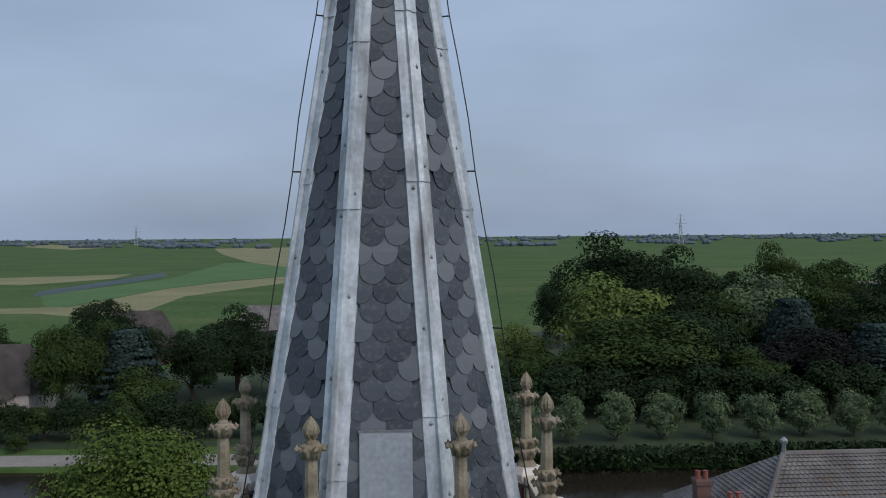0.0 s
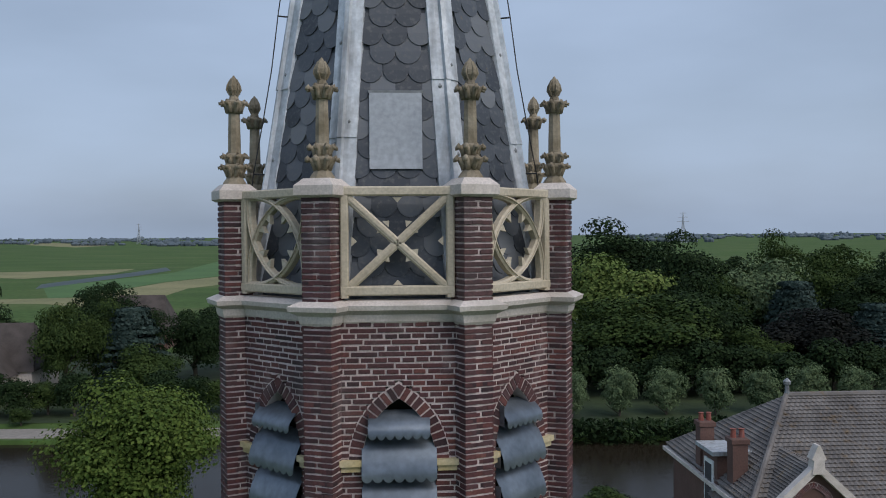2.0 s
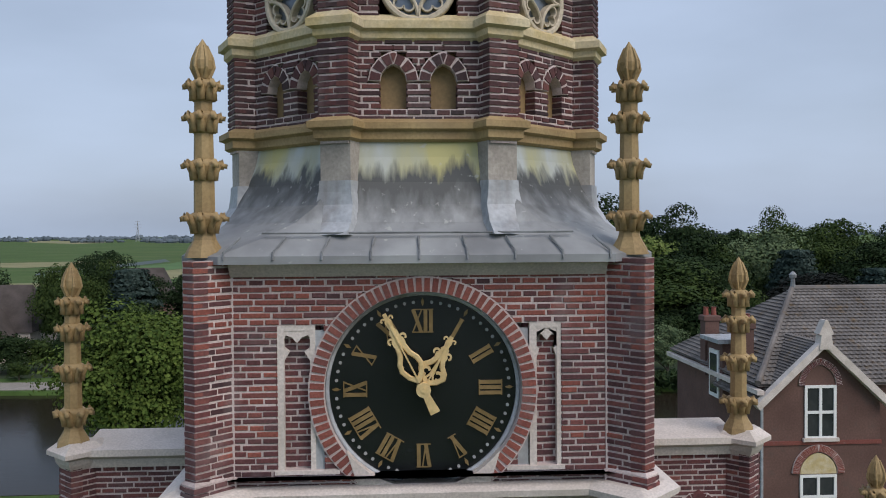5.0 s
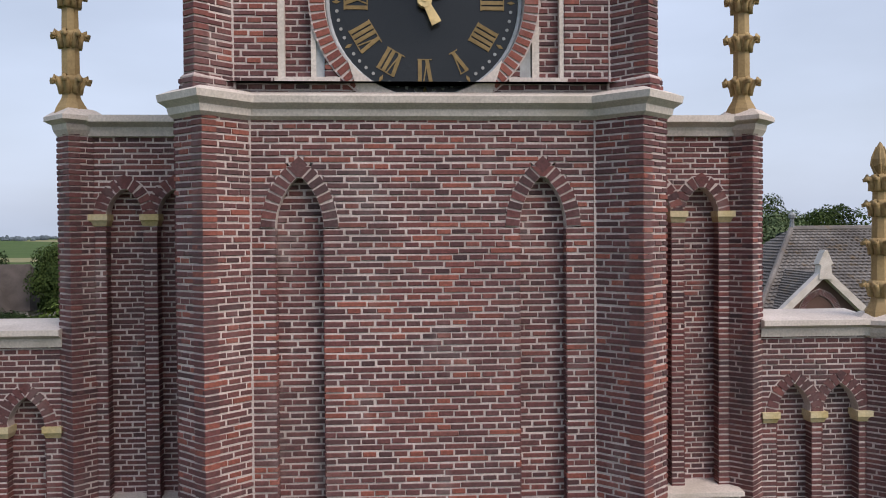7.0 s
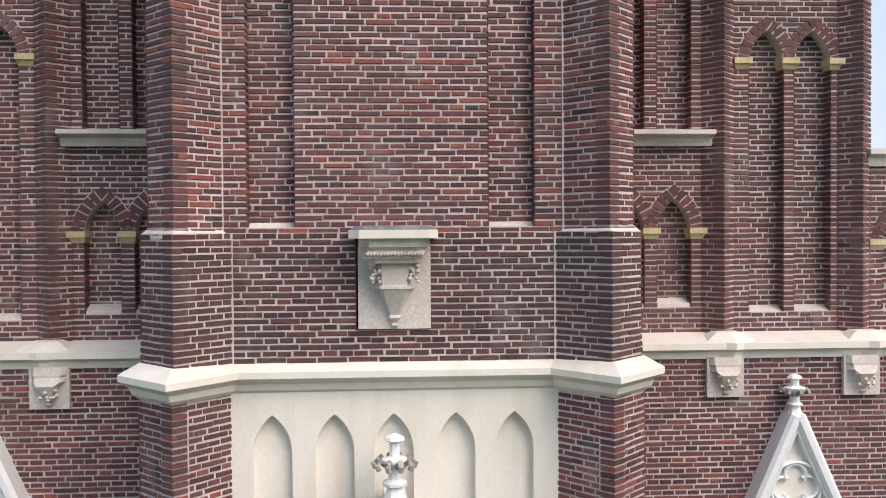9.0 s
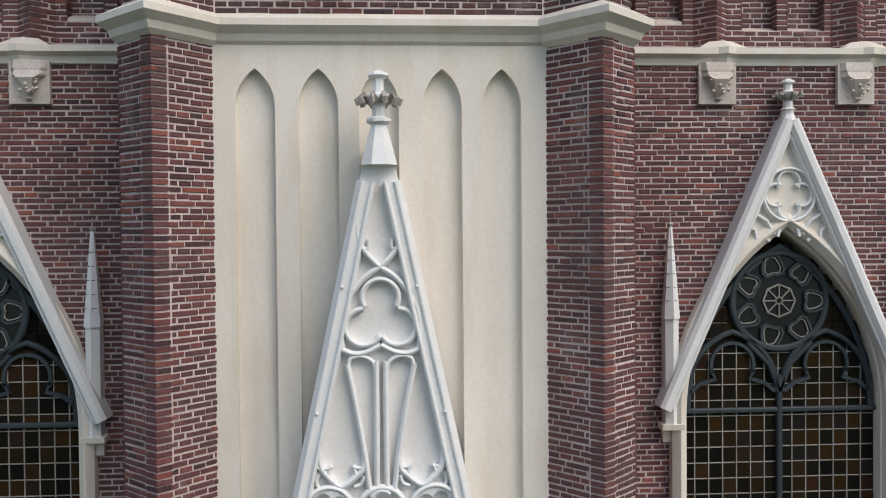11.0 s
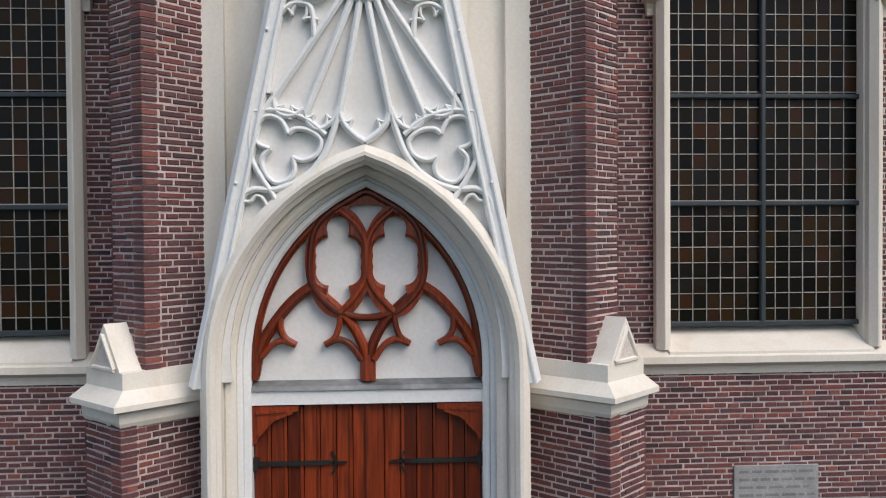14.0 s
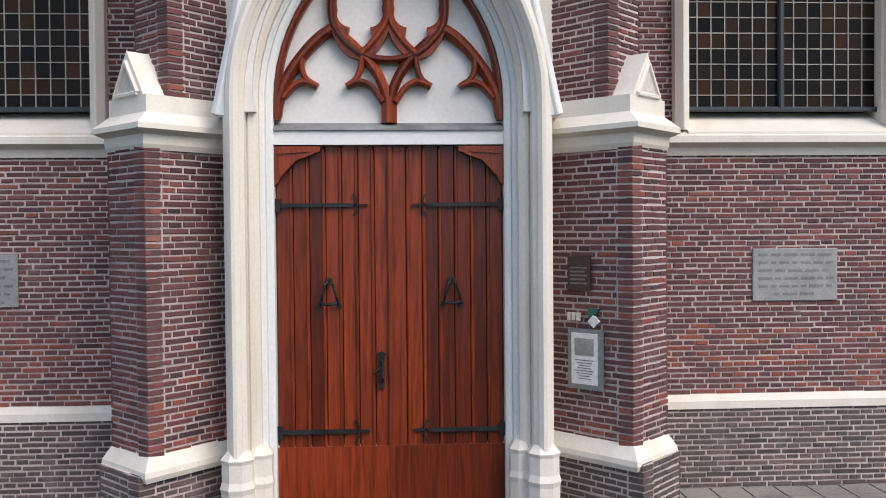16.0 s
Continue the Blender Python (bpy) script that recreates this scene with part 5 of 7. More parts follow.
OP = with_piers()
moulding("cornice", OP, [(0.0, 21.47), (0.02, 21.5), (0.03, 21.56), (0.09, 21.6), (0.1, 21.64), (0.02, 21.68)], STONE, belfry, "pale stone gallery cornice")
moulding("cornice", OP, [(0.0, 18.31), (0.03, 18.34), (0.03, 18.39), (0.07, 18.41), (0.07, 18.47), (0.0, 18.53)], YELLOW, belfry, "yellow ochre string course")
moulding("cornice", OP, [(0.0, 17.52), (0.03, 17.54), (0.03, 17.6), (0.07, 17.62), (0.07, 17.67), (0.0, 17.71)], OCHRE, belfry, "ochre painted string course")


def crocket_pinnacle(name, label, mat, base, height, tiers, w, group):
    """A square-set shaft with leaf collars and a bud on top, standing at z = 0."""
    pin = thing(name, label, "pinnacle", group)
    g = Geo()
    k = w
    g.loft([[(x * r, y * r, z) for x, y in ((1, 0), (0.707, 0.707), (0, 1), (-0.707, 0.707), (-1, 0), (-0.707, -0.707), (0, -1), (0.707, -0.707))] for r, z in ((k * 1.9, 0), (k * 1.7, height * 0.03), (k * 1.1, height * 0.08), (k * 1.0, height * 0.1), (k * 0.95, height * 0.4), (k * 0.8, height * 0.78), (k * 0.6, height * 0.82))])
    part("shaft", g, mat, pin)
    bud = Geo()
    b0 = height * 0.8
    bh = height - b0
    bud.lathe([(k * 0.5, b0), (k * 0.55, b0 + bh * 0.12), (k * 0.95, b0 + bh * 0.3), (k * 1.0, b0 + bh * 0.5), (k * 0.6, b0 + bh * 0.78), (0.004, height)], 8)
    top = part("bud", bud, mat, pin)
    for j in range(6):
        a = 2 * math.pi * j / 6
        part("sepal", Geo().tube([(k * 0.55 * math.cos(a), k * 0.55 * math.sin(a), b0 + bh * 0.1), (k * 1.05 * math.cos(a), k * 1.05 * math.sin(a), b0 + bh * 0.35), (k * 0.95 * math.cos(a), k * 0.95 * math.sin(a), b0 + bh * 0.55), (k * 0.45 * math.cos(a), k * 0.45 * math.sin(a), b0 + bh * 0.85)], k * 0.22, 5, r1=k * 0.08), mat, top)
    for z, s in tiers:
        col = Geo()
        col.lathe([(k * 0.95, z - k * 1.5), (k * 1.1 * s, z - k * 0.9), (k * 1.4 * s, z - k * 0.25), (k * 1.55 * s, z + k * 0.15), (k * 1.2 * s, z + k * 0.42), (k * 0.85, z + k * 0.5)], 8)
        for j in range(8):
            a = 2 * math.pi * j / 8
            c, q = math.cos(a), math.sin(a)
            col.tube([(k * r_ * c, k * r_ * q, z + k * h_) for r_, h_ in ((0.95, -1.4), (1.15 * s, -0.6), (1.5 * s, 0.05), (1.85 * s, 0.22), (2.05 * s, 0.0), (1.98 * s, -0.3))], k * 0.36, 7, r1=k * 0.3)
        part("leaf_collar", col, mat, pin, smooth=True)
    pin.location = base
    return pin


first = crocket_pinnacle("gallery_pinnacle", "weathered grey-brown stone pinnacle with leaf collars", WEATHERED, (0, 0, 0), 1.02, ((0.17, 1.1), (0.27, 0.95), (0.76, 1.0)), 0.062, "gallery pinnacles")
for k in range(8):
    a = radians(-112.5 + 45 * k)
    m = Matrix.Translation((1.62 * math.cos(a), 1.62 * math.sin(a), 22.69)) @ Matrix.Rotation(a, 4, "Z")
    if k:
        copy_thing(first, m)
    else:
        home = m
first.matrix_basis = home
gold = crocket_pinnacle("gilt_pinnacle", "ochre painted stone pinnacle with leaf collars", OCHRE, (-1.64, -1.75, 16.62), 1.65, ((0.3, 0.98), (0.7, 0.92), (1.06, 0.86), (1.3, 0.8)), 0.082, "corner pinnacles")
for x, y, z in ((1.63, -1.75, 16.62), (-3.1, -0.42, 14.9), (3.03, -0.42, 14.9), (4.37, -0.42, 13.0), (-4.4, -0.42, 13.0)):
    copy_thing(gold, Matrix.Translation((x, y, z)))

# lead skirt between octagon and square
skirt = thing("lead_skirt", "grey stained lead roof flaring out below the belfry", "roof")
SQ = [(-1.5, -1.99), (1.46, -1.99), (1.85, -1.6), (1.85, 1.6), (1.46, 1.99), (-1.5, 1.99), (-1.85, 1.6), (-1.85, -1.6)]
O2 = octagon(1.47)
g = Geo()
g.loft([[(o[0] + (s[0] - o[0]) * f, o[1] + (s[1] - o[1]) * f, z) for o, s in zip(O2, SQ)] for f, z in ((1.0, 16.57), (1.0, 16.63), (0.88, 16.68), (0.62, 16.78), (0.4, 16.88), (0.22, 17.02), (0.1, 17.2), (0.03, 17.4), (0.0, 17.56))])
part("lead_sheet", g, LEAD_STAINED, skirt)
for k in range(-4, 5):
    x = -0.02 + k * 0.36
    part("welt", Geo().tube([(x, -2.0, 16.6), (x, -1.985, 16.66), (x * 0.97, -1.92, 16.705), (x * 0.93, -1.84, 16.77)], 0.009, 6), LEAD, skirt)
part("seam", Geo().tube([(-1.2, -1.835, 16.8), (1.17, -1.835, 16.8)], 0.008, 6), LEAD, skirt)
part("eave_moulding", Geo().loft([[(x, y, z) for x, y in ((-1.44, -1.75), (-1.44, -1.8 - o), (1.42, -1.8 - o), (1.42, -1.75))] for o, z in ((0.03, 16.47), (0.05, 16.49), (0.08, 16.52), (0.12, 16.57))]), STONE, tower, "pale painted eaves moulding")

# ---- spire ----
spire = thing("spire", "slender octagonal spire clad in scalloped slates with lead hips", "spire")
SLOPE = 0.15


def spire_ap(z):
    return max(0.02, 1.2 + (22.7 - z) * SLOPE)


part("body", Geo().loft([[(x, y, z) for x, y in octagon(spire_ap(z))] for z in (21.6, 25.0, 30.6)]), SLATE, spire)


def slate_geo(w=0.23, h=0.25):
    g = Geo()
    pts = [(-w / 2, h)] + [(-w / 2, 0.06)] + [(-w / 2 * math.cos(radians(a)), 0.06 - 0.115 * math.sin(radians(a))) for a in (20, 45, 70, 90, 110, 135, 160)] + [(w / 2, 0.06), (w / 2, h)]
    g.loft([[(x, 0.0 if z > 0.1 else -0.008, z) for x, z in pts], [(x, -0.006 if z > 0.1 else -0.02, z) for x, z in pts]])
    return g


SLATE_ME = slate_geo().mesh("slate", SLATE)
slates, rest, done = [], Geo(), 0
sl_rnd = random.Random(8)
lean = math.atan(SLOPE)
for k in (0, 7, 1, 6, 2):
    a = radians(-90 + 45 * k)
    for i in range(37):
        z = 21.75 + i * 0.17
        ap = spire_ap(z)
        hw = ap * math.tan(math.pi / 8) - 0.1
        cnt = int(hw * 2 / 0.225) + 2
        for j in range(cnt):
            s = (j - (cnt - 1) / 2) * 0.225 + (0.1125 if (i % 2) ^ (cnt % 2) else 0)
            if abs(s) > hw:
                continue
            m = Matrix.Rotation(a + math.pi / 2, 4, "Z") @ Matrix.Translation((s, -ap - 0.006, z)) @ Matrix.Rotation(-lean - 0.02, 4, "X") @ Matrix.Rotation(sl_rnd.uniform(-0.05, 0.05), 4, "Y") @ Matrix.Diagonal((sl_rnd.uniform(0.95, 1.04), 1, 1, 1))
            if k == 0 and done < 200 or k in (7, 1) and done < 300:
                done += 1
                ob = new("slate", SLATE_ME)
                ob.matrix_basis, ob.parent = m, spire
            else:
                rest.join(slate_geo(), m)
part("slate_cladding", rest, SLATE, spire, kind="stuff")
for k in range(8):
    a = radians(-112.5 + 45 * k)
    cuts = [21.6, 23.62, 25.7, 27.3, 28.8, 30.5] if k % 2 else [21.6, 23.1, 25.45, 27.0, 28.6, 30.5]
    for z0, z1 in zip(cuts, cuts[1:]):
        g = Geo()
        rings = []
        for z, ex in ((z0 - 0.02, 0.012), (z0 + 0.05, 0.008), (z1, 0.0)):
            r = spire_ap(z) / math.cos(math.pi / 8)
            w = 0.14 - 0.05 * (z - 21.6) / 9
            sec = []
            for s, o in ((-w, -0.02), (-w, 0.035), (-w * 0.55, 0.035), (-0.03, 0.03), (-0.022, 0.065), (0.022, 0.065), (0.03, 0.03), (w * 0.55, 0.035), (w, 0.035), (w, -0.02)):
                rr = r + o + ex - abs(s) * 0.4142
                sec.append((rr * math.cos(a) - s * math.sin(a), rr * math.sin(a) + s * math.cos(a), z))
            rings.append(sec)
        g.loft(rings)
        hip = part("lead_hip", g, HIP_LEAD, spire, "pale grey lead hip roll")
        for j in range(4):
            z = z0 + 0.12 + (z1 - z0 - 0.2) * j / 3
            r = spire_ap(z) / math.cos(math.pi / 8) + 0.05
            for s in (-0.062, 0.062):
                q = (r - 0.045) * math.cos(a) - s * math.sin(a), (r - 0.045) * math.sin(a) + s * math.cos(a)
                if k in (0, 1, 2, 7) and z < 27 and (j + (s > 0)) % 2:
                    part("clip", Geo().lathe([(0.014, z - 0.02), (0.02, z), (0.006, z + 0.022)], 6, *q), LEAD, hip)
hatch = thing("spire_hatch", "plain light grey metal hatch on the spire", "hatch")
g = Geo().loft([[(-0.235, -spire_ap(z) - 0.01, z), (0.225, -spire_ap(z) - 0.01, z), (0.225, -spire_ap(z) - 0.05, z), (-0.235, -spire_ap(z) - 0.05, z)] for z in (22.8, 23.48)])
part("panel", g, HATCH, hatch)
part("hood_strip", Geo().box(-0.245, 0.235, -spire_ap(23.5) - 0.055, -spire_ap(23.5), 23.475, 23.495), LEAD, hatch)
for sx, k in ((-1, -157.5), (1, -22.5)):
    a = radians(k)
    wire = thing("lightning_wire", "thin dark lightning conductor wire on short stays", "cable", "lightning wires")
    pts = []
    for i in range(16):
        z = 22.3 + i * 0.5
        r = spire_ap(z) / math.cos(math.pi / 8) + 0.15 + 0.012 * math.sin(i * 1.7)
        pts.append((r * math.cos(a), r * math.sin(a), z))
    part("wire", Geo().tube(pts, 0.006, 5), IRON, wire)
    for i in range(1, 16, 3):
        z = pts[i][2]
        r = spire_ap(z) / math.cos(math.pi / 8)
        part("stay", Geo().tube([((r - 0.02) * math.cos(a), (r - 0.02) * math.sin(a), z), pts[i]], 0.008, 5), IRON, wire)


# ---- church front on both sides of the tower ----
west = thing("west_front", "dark red brick church front with blind arcades and pale mouldings", "church wall", kind="structure")


def side_wall(sgn, x0, x1, y, z0, z1, depth, holes=(), pick=None, seed=1, red=None, mat=None):
    """A front-facing brick face from |x| = x0 to x1 on one side; holes are made for |x|."""
    a, b = (x0, x1) if sgn > 0 else (-x1, -x0)

    def turned(h):
        def cut(z):
            c = h(z)
            if c is None:
                return None
            return (c[0] - a, c[1] - a) if sgn > 0 else (-c[1] - a, -c[0] - a)
        return cut
    brickwork("brickwork", west, (a, y), (b, y), z0, z1, depth, [turned(h) for h in holes], pick, seed=seed, red=red, mat=mat)


def strip(sgn, x0, x1, prof, mat, name, label=""):
    g = Geo()
    a, b = (x0, x1) if sgn > 0 else (-x1, -x0)
    g.loft([[(x, y, z) for y, z in prof] for x in (a, b)])
    part(name, g, mat, west, label)


def lead_pane_mesh(w, h):
    g = Geo()
    g.loft([[(-w / 2, 0, -h / 2), (w / 2, 0, -h / 2), (w / 2, 0, h / 2), (-w / 2, 0, h / 2)], [(-w / 2 + 0.01, -0.006, -h / 2 + 0.01), (w / 2 - 0.01, -0.006, -h / 2 + 0.01), (w / 2 - 0.01, -0.006, h / 2 - 0.01), (-w / 2 + 0.01, -0.006, h / 2 - 0.01)]])
    return g


FAR = 7.2
for sgn in (-1, 1):
    cx = 3.614 if sgn > 0 else 3.545
    c = sgn * cx
    s0 = 400 if sgn > 0 else 500
    part("inner_wall", Geo().box(min(sgn * 1.8, sgn * FAR), max(sgn * 1.8, sgn * FAR), -0.12, 0.25, 7.9, 11.2) .box(min(sgn * 1.8, sgn * 4.5), max(sgn * 1.8, sgn * 4.5), -0.12, 0.25, 11.2, 12.8).box(min(sgn * 1.8, sgn * 3.2), max(sgn * 1.8, sgn * 3.2), -0.12, 0.25, 12.8, 14.7), MORTAR, west)
    # thin near-black panel behind the glass, painted as an unlit interior
    part("unlit_backing", Geo().box(min(sgn * 2.4, sgn * 5), max(sgn * 2.4, sgn * 5), -0.35, -0.3, 2.6, 8.3), DARK, west)
    side_wall(sgn, 1.9, FAR, -0.86, -0.1 + LOW, 0.65 + LOW, 0.3, seed=s0, mat=BRICK_GREY)
    side_wall(sgn, 1.9, FAR, -0.81, 0.75 + LOW, 2.96 + LOW, 0.3, pick=(0.8, 2.6) if sgn > 0 else (0.8, 1.8), seed=s0 + 1, red=lambda z: 0.35 if z < 1.1 else 0.06)
    strip(sgn, 1.9, FAR, [(y, z + LOW) for y, z in ((-0.6, 0.63), (-0.88, 0.63), (-0.88, 0.7), (-0.8, 0.76), (-0.6, 0.76))], CREAM, "plinth_band", "cream painted plinth band")
    strip(sgn, 1.9, FAR, [(y, z + LOW) for y, z in ((-0.5, 2.93), (-0.83, 2.93), (-0.85, 3.0), (-0.93, 3.04), (-0.93, 3.1), (-0.74, 3.2), (-0.5, 3.2))], CREAM, "sill_course", "cream painted sill course")
    side_wall(sgn, 1.9, FAR, -0.74, 3.15 + LOW, 9.36, 0.3, [arch_hole(cx, 0.95, 3.1 + LOW, 6.43 + LOW, 1.66, 0.1)], pick=(8.2, 9.2), seed=s0 + 2, red=some_red)
    strip(sgn, 1.85, FAR, [(-0.3, 9.31), (-0.76, 9.31), (-0.775, 9.37), (-0.84, 9.4), (-0.84, 9.455), (-0.42, 9.515), (-0.3, 9.515)], CREAM, "string_course", "cream painted string course")
    # brackets under the string course
    for bx in (3.0, 4.28):
        bk = thing("wall_bracket", "cream stone bracket carved with leaves", "bracket", "string course brackets")
        bb = Geo()
        x = sgn * bx
        bb.box(x - 0.17, x + 0.17, -0.79, -0.7, 8.96, 9.32)
        part("slab", bb, STONE, bk)
        cb = Geo()
        cb.loft([[(x - w, -0.78, z), (x - w * 0.7, -0.78 - d, z), (x + w * 0.7, -0.78 - d, z), (x + w, -0.78, z)] for w, d, z in ((0.02, 0.02, 8.98), (0.035, 0.05, 9.0), (0.025, 0.03, 9.02), (0.07, 0.08, 9.12), (0.1, 0.11, 9.17), (0.15, 0.085, 9.2), (0.15, 0.06, 9.24), (0.165, 0.06, 9.26), (0.165, 0.045, 9.33))])
        part("corbel", cb, STONE, bk)
        lf, rr = Geo(), random.Random(5)
        for _ in range(14):
            q = (x + rr.uniform(-0.085, 0.085), -0.86 + rr.uniform(-0.02, 0.02), 9.1 + rr.uniform(-0.05, 0.07))
            lf.lathe([(0.003, q[2] - 0.02), (0.02, q[2]), (0.003, q[2] + 0.02)], 6, q[0], q[1])
        part("carving", lf, STONE, bk)
    # arcades above the string course
    up = [arch_hole(2.645, 0.165, 11.42, 13.97, 0.27, 0.045), arch_hole(2.195, 0.165, 11.42, 13.97, 0.27, 0.045)]
    lo = [arch_hole(2.645, 0.165, 9.76, 10.47, 0.31, 0.045), arch_hole(2.195, 0.165, 9.76, 10.47, 0.31, 0.045)]
    side_wall(sgn, 1.85, 2.92, -0.42, 9.5, 14.75, 0.2, up + lo, seed=s0 + 3)
    side_wall(sgn, 1.85, 2.92, -0.28, 9.6, 14.4, 0.06, seed=s0 + 4)
    al = [arch_hole(3.54, 0.17, 9.68, 12.07, 0.3, 0.045), arch_hole(3.99, 0.18, 9.68, 12.07, 0.3, 0.045)]
    side_wall(sgn, 3.22, 4.24, -0.42, 9.5, 12.85, 0.2, al, pick=(11.0, 12.8), seed=s0 + 5)
    side_wall(sgn, 3.22, 4.24, -0.28, 9.6, 12.6, 0.06, seed=s0 + 6)
    side_wall(sgn, 4.56, FAR, -0.42, 9.5, 11.1, 0.2, [arch_hole(4.85, 0.17, 9.68, 10.35, 0.3, 0.045), arch_hole(5.3, 0.17, 9.68, 10.35, 0.3, 0.045)], seed=s0 + 7)
    side_wall(sgn, 4.56, FAR, -0.28, 9.6, 11.0, 0.06, seed=s0 + 8)
    for ax, hw, sp, ri in ((2.645, 0.165, 13.97, 0.27), (2.195, 0.165, 13.97, 0.27), (2.645, 0.165, 10.47, 0.31), (2.195, 0.165, 10.47, 0.31), (3.54, 0.17, 12.07, 0.3), (3.99, 0.18, 12.07, 0.3), (4.85, 0.17, 10.35, 0.3), (5.3, 0.17, 10.35, 0.3)):
        arch_ring("arch_ring", west, pointed(sgn * ax, hw, sp, ri, 7), -0.275, -0.424)
    for ix, iz in ((2.87, 13.97), (2.42, 13.97), (1.97, 13.97), (2.87, 10.47), (2.42, 10.47), (3.3, 12.07), (3.76, 12.07), (4.22, 12.07), (4.62, 10.35), (5.07, 10.35)):
        im = Geo()
        x = sgn * ix
        im.box(x - 0.085, x + 0.085, -0.47, -0.22, iz - 0.02, iz + 0.035)
        im.loft([[(x - w, -0.22, z), (x - w, -0.42 - o, z), (x + w, -0.42 - o, z), (x + w, -0.22, z)] for w, o, z in ((0.065, 0.01, iz - 0.07), (0.08, 0.035, iz - 0.02))])
        part("impost", im, YELLOW, west, "yellow painted impost block")
    for ax, hw, sz in ((2.645, 0.165, 9.76), (2.195, 0.165, 9.76), (3.54, 0.17, 9.68), (3.99, 0.18, 9.68)):
        x = sgn * ax
        part("sloped_sill", Geo().loft([[(x - hw, -0.2, sz - 0.04), (x - hw, -0.41, sz - 0.04), (x + hw, -0.41, sz - 0.04), (x + hw, -0.2, sz - 0.04)], [(x - hw, -0.2, sz + 0.11), (x - hw, -0.41, sz + 0.02), (x + hw, -0.41, sz + 0.02), (x + hw, -0.2, sz + 0.11)]]), STONE, west)
    strip(sgn, 1.85, 2.98, [(-0.2, 11.27), (-0.5, 11.27), (-0.52, 11.34), (-0.62, 11.37), (-0.62, 11.41), (-0.2, 11.45)], STONE, "ledge", "pale stone ledge")
    strip(sgn, 1.75, 3.0, [(0.0, 14.7), (-0.46, 14.7), (-0.48, 14.78), (-0.56, 14.82), (-0.56, 14.88), (0.0, 14.95)], STONE, "parapet_cornice", "pale stone parapet cornice")
    strip(sgn, 3.2, 4.3, [(0.1, 12.82), (-0.46, 12.82), (-0.48, 12.9), (-0.54, 12.93), (-0.54, 12.98), (0.1, 13.03)], STONE, "parapet_cornice", "pale stone parapet cornice")
    strip(sgn, 4.5, FAR, [(0.1, 11.08), (-0.46, 11.08), (-0.48, 11.16), (-0.54, 11.19), (-0.54, 11.24), (0.1, 11.3)], STONE, "parapet_cornice", "pale stone parapet cornice")
    for px_, top in ((3.07, 14.75), (4.4, 12.85)):
        x = sgn * px_
        fl, ap_, fr = (x - 0.16, -0.42), (x, -0.585), (x + 0.16, -0.42)
        for p, q in ((fl, ap_), (ap_, fr), ((x - 0.16, 0.2), fl), (fr, (x + 0.16, 0.2))):
            brickwork("brickwork", west, p, q, 9.5, top, 0.1, seed=s0 + 11)
        part("pier_core", Geo().plan([(x - 0.15, 0.2), (x - 0.15, -0.42), (x, -0.57), (x + 0.15, -0.42), (x + 0.15, 0.2)], 9.4, top), MORTAR, west)
        g = Geo()
        base = [(x - 0.16, -0.3), (x - 0.16, -0.42), (x, -0.585), (x + 0.16, -0.42), (x + 0.16, -0.3)]
        g.loft([[(a, b, z) for a, b in offset_poly(base, o)] for o, z in ((0.0, top - 0.05), (0.03, top), (0.04, top + 0.05), (0.1, top + 0.08), (0.1, top + 0.12), (0.0, top + 0.19))])
        part("pier_cornice", g, STONE, west)
        g = Geo()
        base = [(x - 0.17, -0.5), (x - 0.17, -0.72), (x, -0.8), (x + 0.17, -0.72), (x + 0.17, -0.5)]
        g.loft([[(a, b, z) for a, b in offset_poly(base, o)] for o, z in ((0.0, 9.3), (0.03, 9.37), (0.07, 9.4), (0.07, 9.46), (-0.06, 9.54))])
        part("pier_footing", g, CREAM, west)

    # ---- tall window ----
    win = thing("leaded_window", "tall pointed leaded window with dark tracery and cream frame", "window", "tall church windows", low=True)
    hood = Geo().sweep([(c - 0.99, 3.16), (c - 0.99, 5.6)] + pointed(c, 0.99, 6.43, 1.74, 14) + [(c + 0.99, 5.6), (c + 0.99, 3.16)], 0.13, -0.9, -0.5, chamfer=0.06)
    part("outer_frame", hood, CREAM, win)
    part("inner_frame", Geo().sweep([(c - 0.935, 3.18)] + pointed(c, 0.935, 6.43, 1.66, 14) + [(c + 0.935, 3.18)], 0.045, -0.78, -0.45, chamfer=0.03), CREAM, win)
    part("sloped_sill", Geo().loft([[(x, y, z) for y, z in ((-0.45, 3.1), (-0.9, 3.1), (-0.9, 3.14), (-0.5, 3.36), (-0.45, 3.36))] for x in (c - 0.95, c + 0.95)]), CREAM, win)
    # glass and cames
    YG = -0.64
    x0, x1, zb = c - 0.915, c + 0.915, 3.36
    nx, ph = 14, 0.1436
    pw = (x1 - x0) / nx
    me = lead_pane_mesh(pw - 0.002, ph - 0.002).mesh("pane", GLASS)
    grid, upper = Geo(), Geo()
    tilt = random.Random(s0)
    rows = 32
    for r in range(rows):
        z = zb + (r + 0.5) * ph
        hw = half_width(z, 0.915, 6.43, 1.58)
        for k in range(nx):
            x = x0 + (k + 0.5) * pw
            if abs(x - c) > hw:
                continue
            m = Matrix.Translation((x, YG, z)) @ Matrix.Rotation(tilt.uniform(-0.02, 0.02), 4, "X") @ Matrix.Rotation(tilt.uniform(-0.02, 0.02), 4, "Z")
            if z < 6.45:
                ob = new("pane", me)
                ob.matrix_basis, ob.parent = m, win
            else:
                upper.join(lead_pane_mesh(pw - 0.002, ph - 0.002), m)
    part("upper_panes", upper, GLASS, win, kind="stuff")
